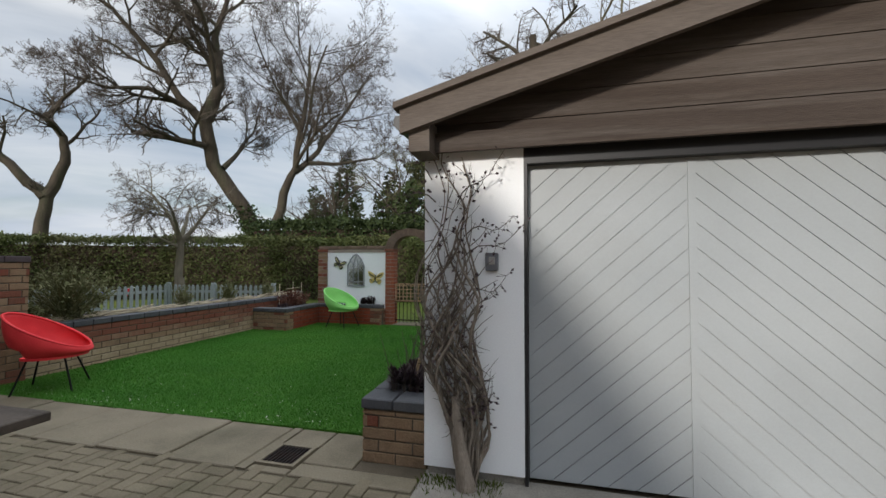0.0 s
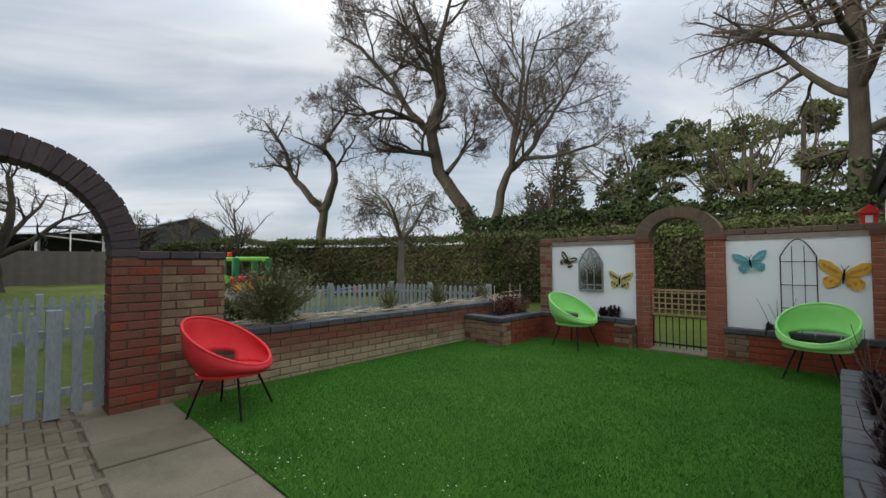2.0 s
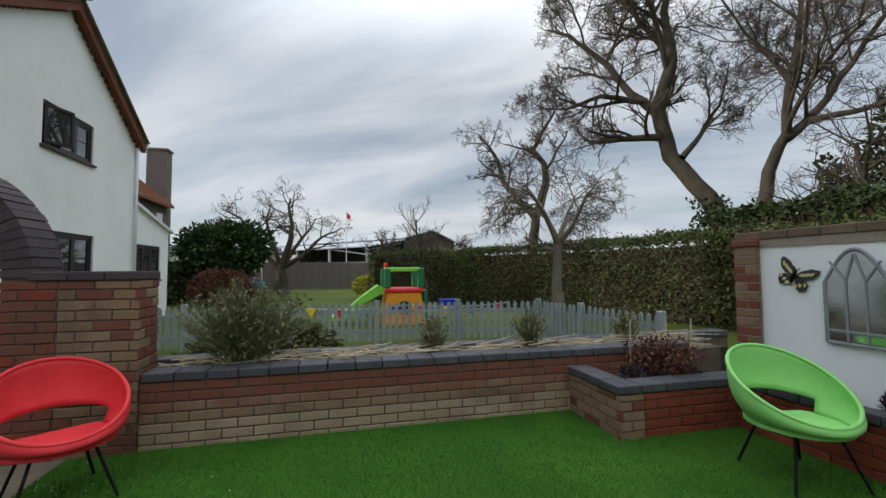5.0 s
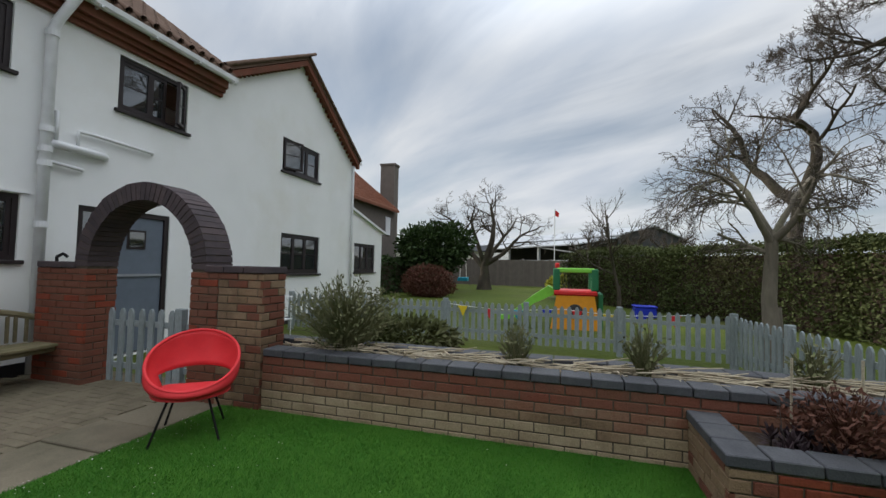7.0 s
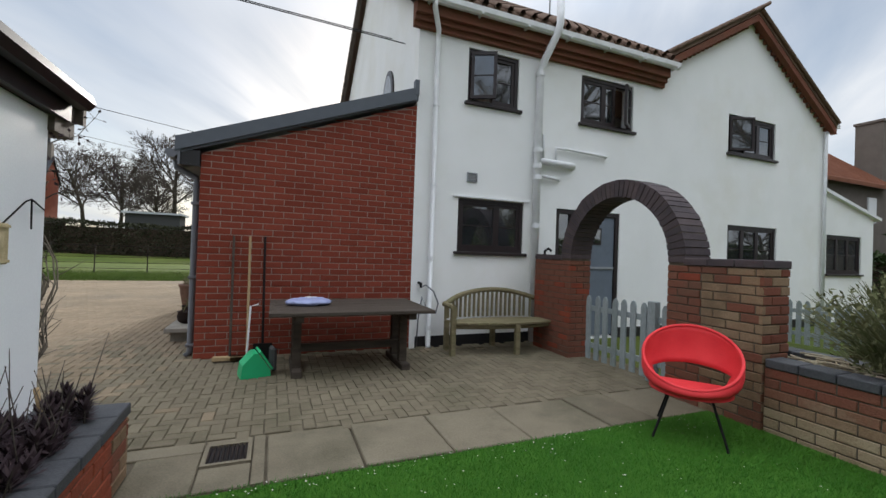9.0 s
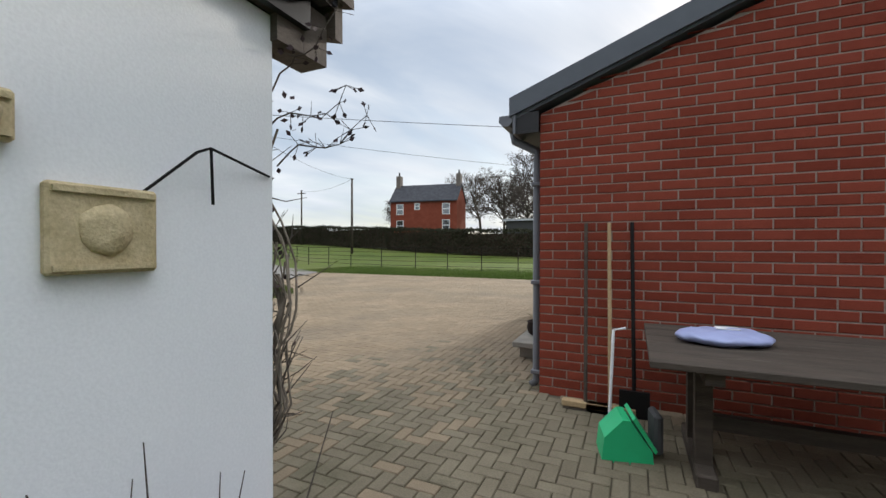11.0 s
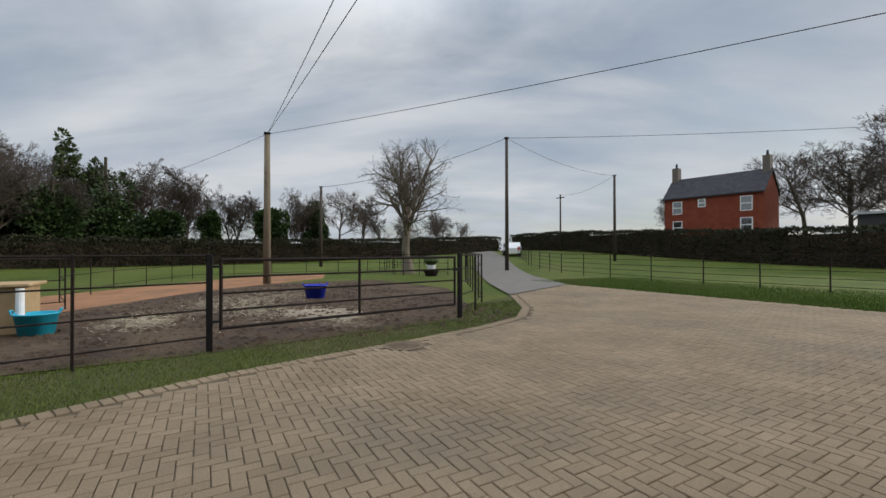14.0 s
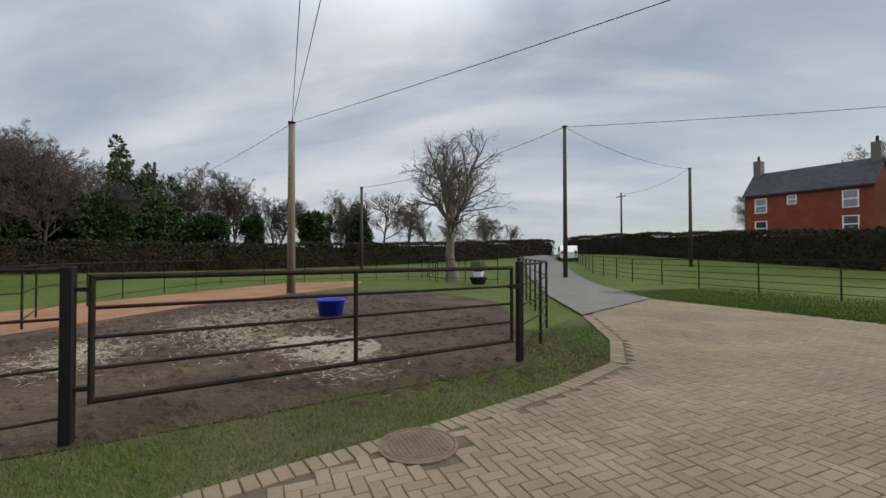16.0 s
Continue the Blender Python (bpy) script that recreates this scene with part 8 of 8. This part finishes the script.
old_pick = lambda a, z: M["brick_old"] if rb.random() < 0.8 else M["brick_red"]
planter("planter_corner", "brick corner planter with red painted panels", [(-4.34, -3.63, 6.85, 7.01, -0.03, 0.35), (-3.79, -3.63, 7.01, 8.1, -0.03, 0.35), (-3.63, -2.21, 7.96, 8.06, -0.03, 0.35)], (-4.34, -3.79, 7.01, 8.15, -0.03, 0.315),
        [((-4.345, 6.84, 0), (1, 0, 0), 0.725, 0.345, old_pick), ((-3.62, 6.84, 0), (0, 1, 0), 0.22, 0.345, old_pick), ((-3.62, 7.065, 0), (0, 1, 0), 0.885, 0.345, only("brick_paint")), ((-3.62, 7.95, 0), (1, 0, 0), 1.16, 0.345, only("brick_paint")), ((-2.455, 7.93, 0), (1, 0, 0), 0.245, 0.345, old_pick), ((-2.21, 7.93, 0), (0, 1, 0), 0.2, 0.345, old_pick)],
        row_x(-4.345, -3.61, 6.825, 7.03, 0.352, 0.415) + row_y(-3.815, -3.61, 7.035, 7.93, 0.352, 0.415) + row_x(-3.82, -2.2, 7.935, 8.08, 0.352, 0.415))
part("panel_soil", boxes((-3.62, -2.22, 8.06, 8.199, -0.03, 0.315)), M["soil"], bw)
planter("planter_gate", "low brick planter with a red painted front", [(-1.12, 0.17, 7.99, 8.08, -0.03, 0.35)], (-1.11, 0.17, 8.08, 8.199, -0.03, 0.315),
        [((-1.125, 7.98, 0), (1, 0, 0), 0.24, 0.345, old_pick), ((-0.885, 7.98, 0), (1, 0, 0), 1.21, 0.345, only("brick_paint")), ((-1.125, 8.19, 0), (0, -1, 0), 0.21, 0.345, old_pick)],
        row_x(-1.135, 0.33, 7.965, 8.10, 0.352, 0.415))
planter("planter_garage", "long brick planter along the garage wall", [(-0.082, 0.33, 2.578, 2.73, -0.03, 0.335), (-0.082, 0.07, 2.73, 6.3, -0.03, 0.335), (0.07, 0.33, 6.15, 6.3, -0.03, 0.335)], (0.07, 0.338, 2.73, 6.15, -0.03, 0.32),
        [((-0.09, 2.57, 0), (1, 0, 0), 0.425, 0.33, old_pick), ((-0.09, 2.80, 0), (0, -1, 0), 0.23, 0.33, old_pick), ((-0.09, 6.3, 0), (0, -1, 0), 3.50, 0.33, only("brick_paint"))],
        row_x(-0.10, 0.335, 2.555, 2.77, 0.337, 0.40) + row_y(-0.10, 0.11, 2.775, 6.3, 0.337, 0.40))

# ---- flagstones ----
slabs = setting("path", boxes((-4.95, 0.0, 2.26, 2.92, -0.05, -0.002)), M["joint"], "strip of worn grey flagstones beside the lawn", "path")
xs, k = -4.92, 0
for w in (0.62, 0.60, 0.45, 0.72, 0.60, 0.58, 0.55):
    part("flagstone", boxes((xs, xs + w - 0.012, 2.285 + 0.01 * (k % 2), 2.905, -0.02, 0.012 + 0.004 * (k % 3)), bevel=0.007), M["slab"], slabs)
    xs += w
    k += 1
part("flagstone", boxes((xs + 0.004, -0.73, 2.285, 2.905, -0.02, 0.014)), M["slab"], slabs) if -0.73 - xs > 0.05 else None
part("flagstone", boxes((-0.72, -0.45, 2.65, 2.905, -0.02, 0.012), bevel=0.005), M["slab"], slabs)
part("flagstone", boxes((-0.72, -0.45, 2.285, 2.35, -0.02, 0.012), bevel=0.005), M["slab"], slabs)
part("flagstone", boxes((-0.44, -0.10, 2.44, 2.905, -0.02, 0.013), bevel=0.006), M["slab"], slabs)
part("flagstone", boxes((-0.44, 0.33, 2.285, 2.43, -0.02, 0.012), bevel=0.005), M["slab"], slabs)
setting("apron", boxes((0.34, 3.2, 2.10, 2.56, -0.03, 0.012), bevel=0.004), M["concrete"], "worn concrete sill before the garage door", "apron")

# ---- herringbone block paving ----
outline = np.array([(x, y) for x, y in DRIVE_EDGE] + [(12.3, -11.35), (4.0, -11.38), (0.03, -11.4), (0.03, 0.02), (-4.85, 0.02), (-4.85, 2.27), (0.33, 2.27), (0.33, 2.09), (4.9, 2.09)])


def within(px, py):
    ok = np.zeros(len(px), bool)
    n = len(outline)
    for i in range(n):
        (x0, y0), (x1, y1) = outline[i], outline[(i + 1) % n]
        cross = ((y0 > py) != (y1 > py)) & (px < (x1 - x0) * (py - y0) / (y1 - y0 + 1e-12) + x0)
        ok ^= cross
    return ok


UNIT = 0.087
blocks = []
for i in range(-58, 146):
    for j in range(-134, 30):
        m = (i - j) % 4
        if m == 0:
            blocks.append((i * UNIT, j * UNIT, 2 * UNIT, UNIT, 0))
        elif m == 2:
            blocks.append((i * UNIT, (j - 1) * UNIT, UNIT, 2 * UNIT, 1))
blocks = np.array(blocks)
cxy = blocks[:, :2] + blocks[:, 2:4] / 2
ok = within(cxy[:, 0], cxy[:, 1])
# keep clear of the edge course, the manhole and the sills
seg = np.array(DRIVE_EDGE)
dist = np.full(len(cxy), 9.0)
for (x0, y0), (x1, y1) in zip(seg, seg[1:]):
    d = np.array((x1 - x0, y1 - y0))
    t = np.clip(((cxy[:, 0] - x0) * d[0] + (cxy[:, 1] - y0) * d[1]) / (d @ d), 0, 1)
    dist = np.minimum(dist, np.hypot(cxy[:, 0] - x0 - t * d[0], cxy[:, 1] - y0 - t * d[1]))
ok &= (dist > 0.215) & (np.hypot(cxy[:, 0] - 6.08, cxy[:, 1] + 1.74) > 0.33)
blocks = blocks[ok]
pv = np.random.default_rng(8)


def paver_verts(x, y, w, h, z, j=0.0028, c=0.0045):
    a, b, p, q = x + j, x + w - j, y + j, y + h - j
    return [(a, p, -0.02), (b, p, -0.02), (b, q, -0.02), (a, q, -0.02), (a, p, z - c), (b, p, z - c), (b, q, z - c), (a, q, z - c), (a + c, p + c, z), (b - c, p + c, z), (b - c, q - c, z), (a + c, q - c, z)]


PF = [(8, 9, 10, 11)] + [(4 + k, 4 + (k + 1) % 4, 8 + (k + 1) % 4, 8 + k) for k in range(4)] + [(k, (k + 1) % 4, 4 + (k + 1) % 4, 4 + k) for k in range(4)]
PM = [[cells("paver", paver_verts(-w / 2, -h / 2, w, h, 0.012), PF, M["paver_buff"]) for w, h in ((2 * UNIT, UNIT), (UNIT, 2 * UNIT))], [cells("paver", paver_verts(-w / 2, -h / 2, w, h, 0.012), PF, M["paver_grey"]) for w, h in ((2 * UNIT, UNIT), (UNIT, 2 * UNIT))]]
M["buff_joined"] = material("buff_joined", (0.165, 0.125, 0.082), (0.262, 0.203, 0.136), 0.88, 0.9, 100, 0.5, c3=(0.14, 0.115, 0.085), island=0.4)
M["grey_joined"] = material("grey_joined", (0.128, 0.106, 0.072), (0.190, 0.160, 0.110), 0.85, 4, 100, 0.4, c3=(0.086, 0.080, 0.048), island=0.5)
single = {0: 0, 1: 0}
joined = {0: ([], []), 1: ([], [])}
for x, y, w, h, kind in blocks.tolist():
    grey = 1 if max(min(0.6 - x, y + 0.5), min(1.6 - x, y - 0.6)) > float(pv.normal(-0.1, 0.55)) else 0
    near = (2.2 < x < 5.4 and -2.6 < y < -0.4) if not grey else (-2.4 < x < 0.2 and 0.9 < y < 2.3)
    if near and single[grey] < (200 if not grey else 95):
        single[grey] += 1
        ob = new("paver", PM[grey][int(kind)])
        ob.parent = drive
        ob.matrix_basis = pose(x + w / 2, y + h / 2, float(pv.uniform(-0.002, 0.002)), float(pv.uniform(-0.5, 0.5)), float(pv.uniform(-0.5, 0.5)), 0)
    else:
        v, f = joined[grey]
        o = len(v)
        v += paver_verts(x, y, w, h, 0.012 + float(pv.uniform(-0.002, 0.002)))
        f += [tuple(o + q for q in face) for face in PF]
for grey, nm in ((0, "buff_joined"), (1, "grey_joined")):
    ob = new("pavers", cells("pavers", *joined[grey], M[nm]))
    ob.parent = drive
    tagged(ob, kind="stuff")
# soldier course along the curved edge
kerb = setting("kerb", bmesh.new(), M["joint"], "edging course of buff blocks along the drive", "kerb")
run = []
for (x0, y0), (x1, y1) in zip(DRIVE_EDGE, DRIVE_EDGE[1:]):
    L = math.hypot(x1 - x0, y1 - y0)
    n = int(L / 0.092)
    for i in range(n):
        t = (i + 0.5) / n
        run.append((x0 + (x1 - x0) * t, y0 + (y1 - y0) * t, math.degrees(math.atan2(y1 - y0, x1 - x0)), L / n))
em = cells("edge_block", paver_verts(-0.045, -0.175, 0.09, 0.175, 0.014), PF, M["paver_buff"])
for x, y, a, L in run:
    if math.hypot(x - 6.08, y + 1.74) < 0.30:
        continue
    ob = new("edge_block", em)
    ob.parent = kerb
    ob.matrix_basis = pose(x, y, float(pv.uniform(-0.002, 0.002)), 0, 0, a + float(pv.uniform(-1.5, 1.5)))

# ---- roof tiles along the visible slopes ----
tv = Shape()
for k in range(31):
    x = LX + 0.14 - k * 0.2
    if x < -7.15:
        break
    for i in range(9):
        y0 = 0.26 - i * 0.27
        z0 = EAVE + 0.19 + (0.20 - y0) * 0.727
        p, q = Vector((x, y0, z0 + 0.01)), Vector((x, y0 - 0.30, z0 + 0.225))
        tv.tube([p, q], [0.052, 0.046], 6)
for xa, za, sx, up in ((-12.20, 4.44, 1, 0.662), (-6.95, 4.87, -1, 0.571)):
    for k in range(12):
        p = Vector((xa + sx * 0.225 * k, 0.13, za + 0.013 + 0.225 * up * k))
        tv.tube([p + Vector((0, 0.05, 0)), p + Vector((sx * 0.26, 0.05, 0.26 * up + 0.012))], [0.045, 0.04], 6)
ob = new("roof_tiles", tv.mesh("roof_tiles", M["roof_tile"], True))
ob.parent = roof_main
tagged(ob, kind="stuff")
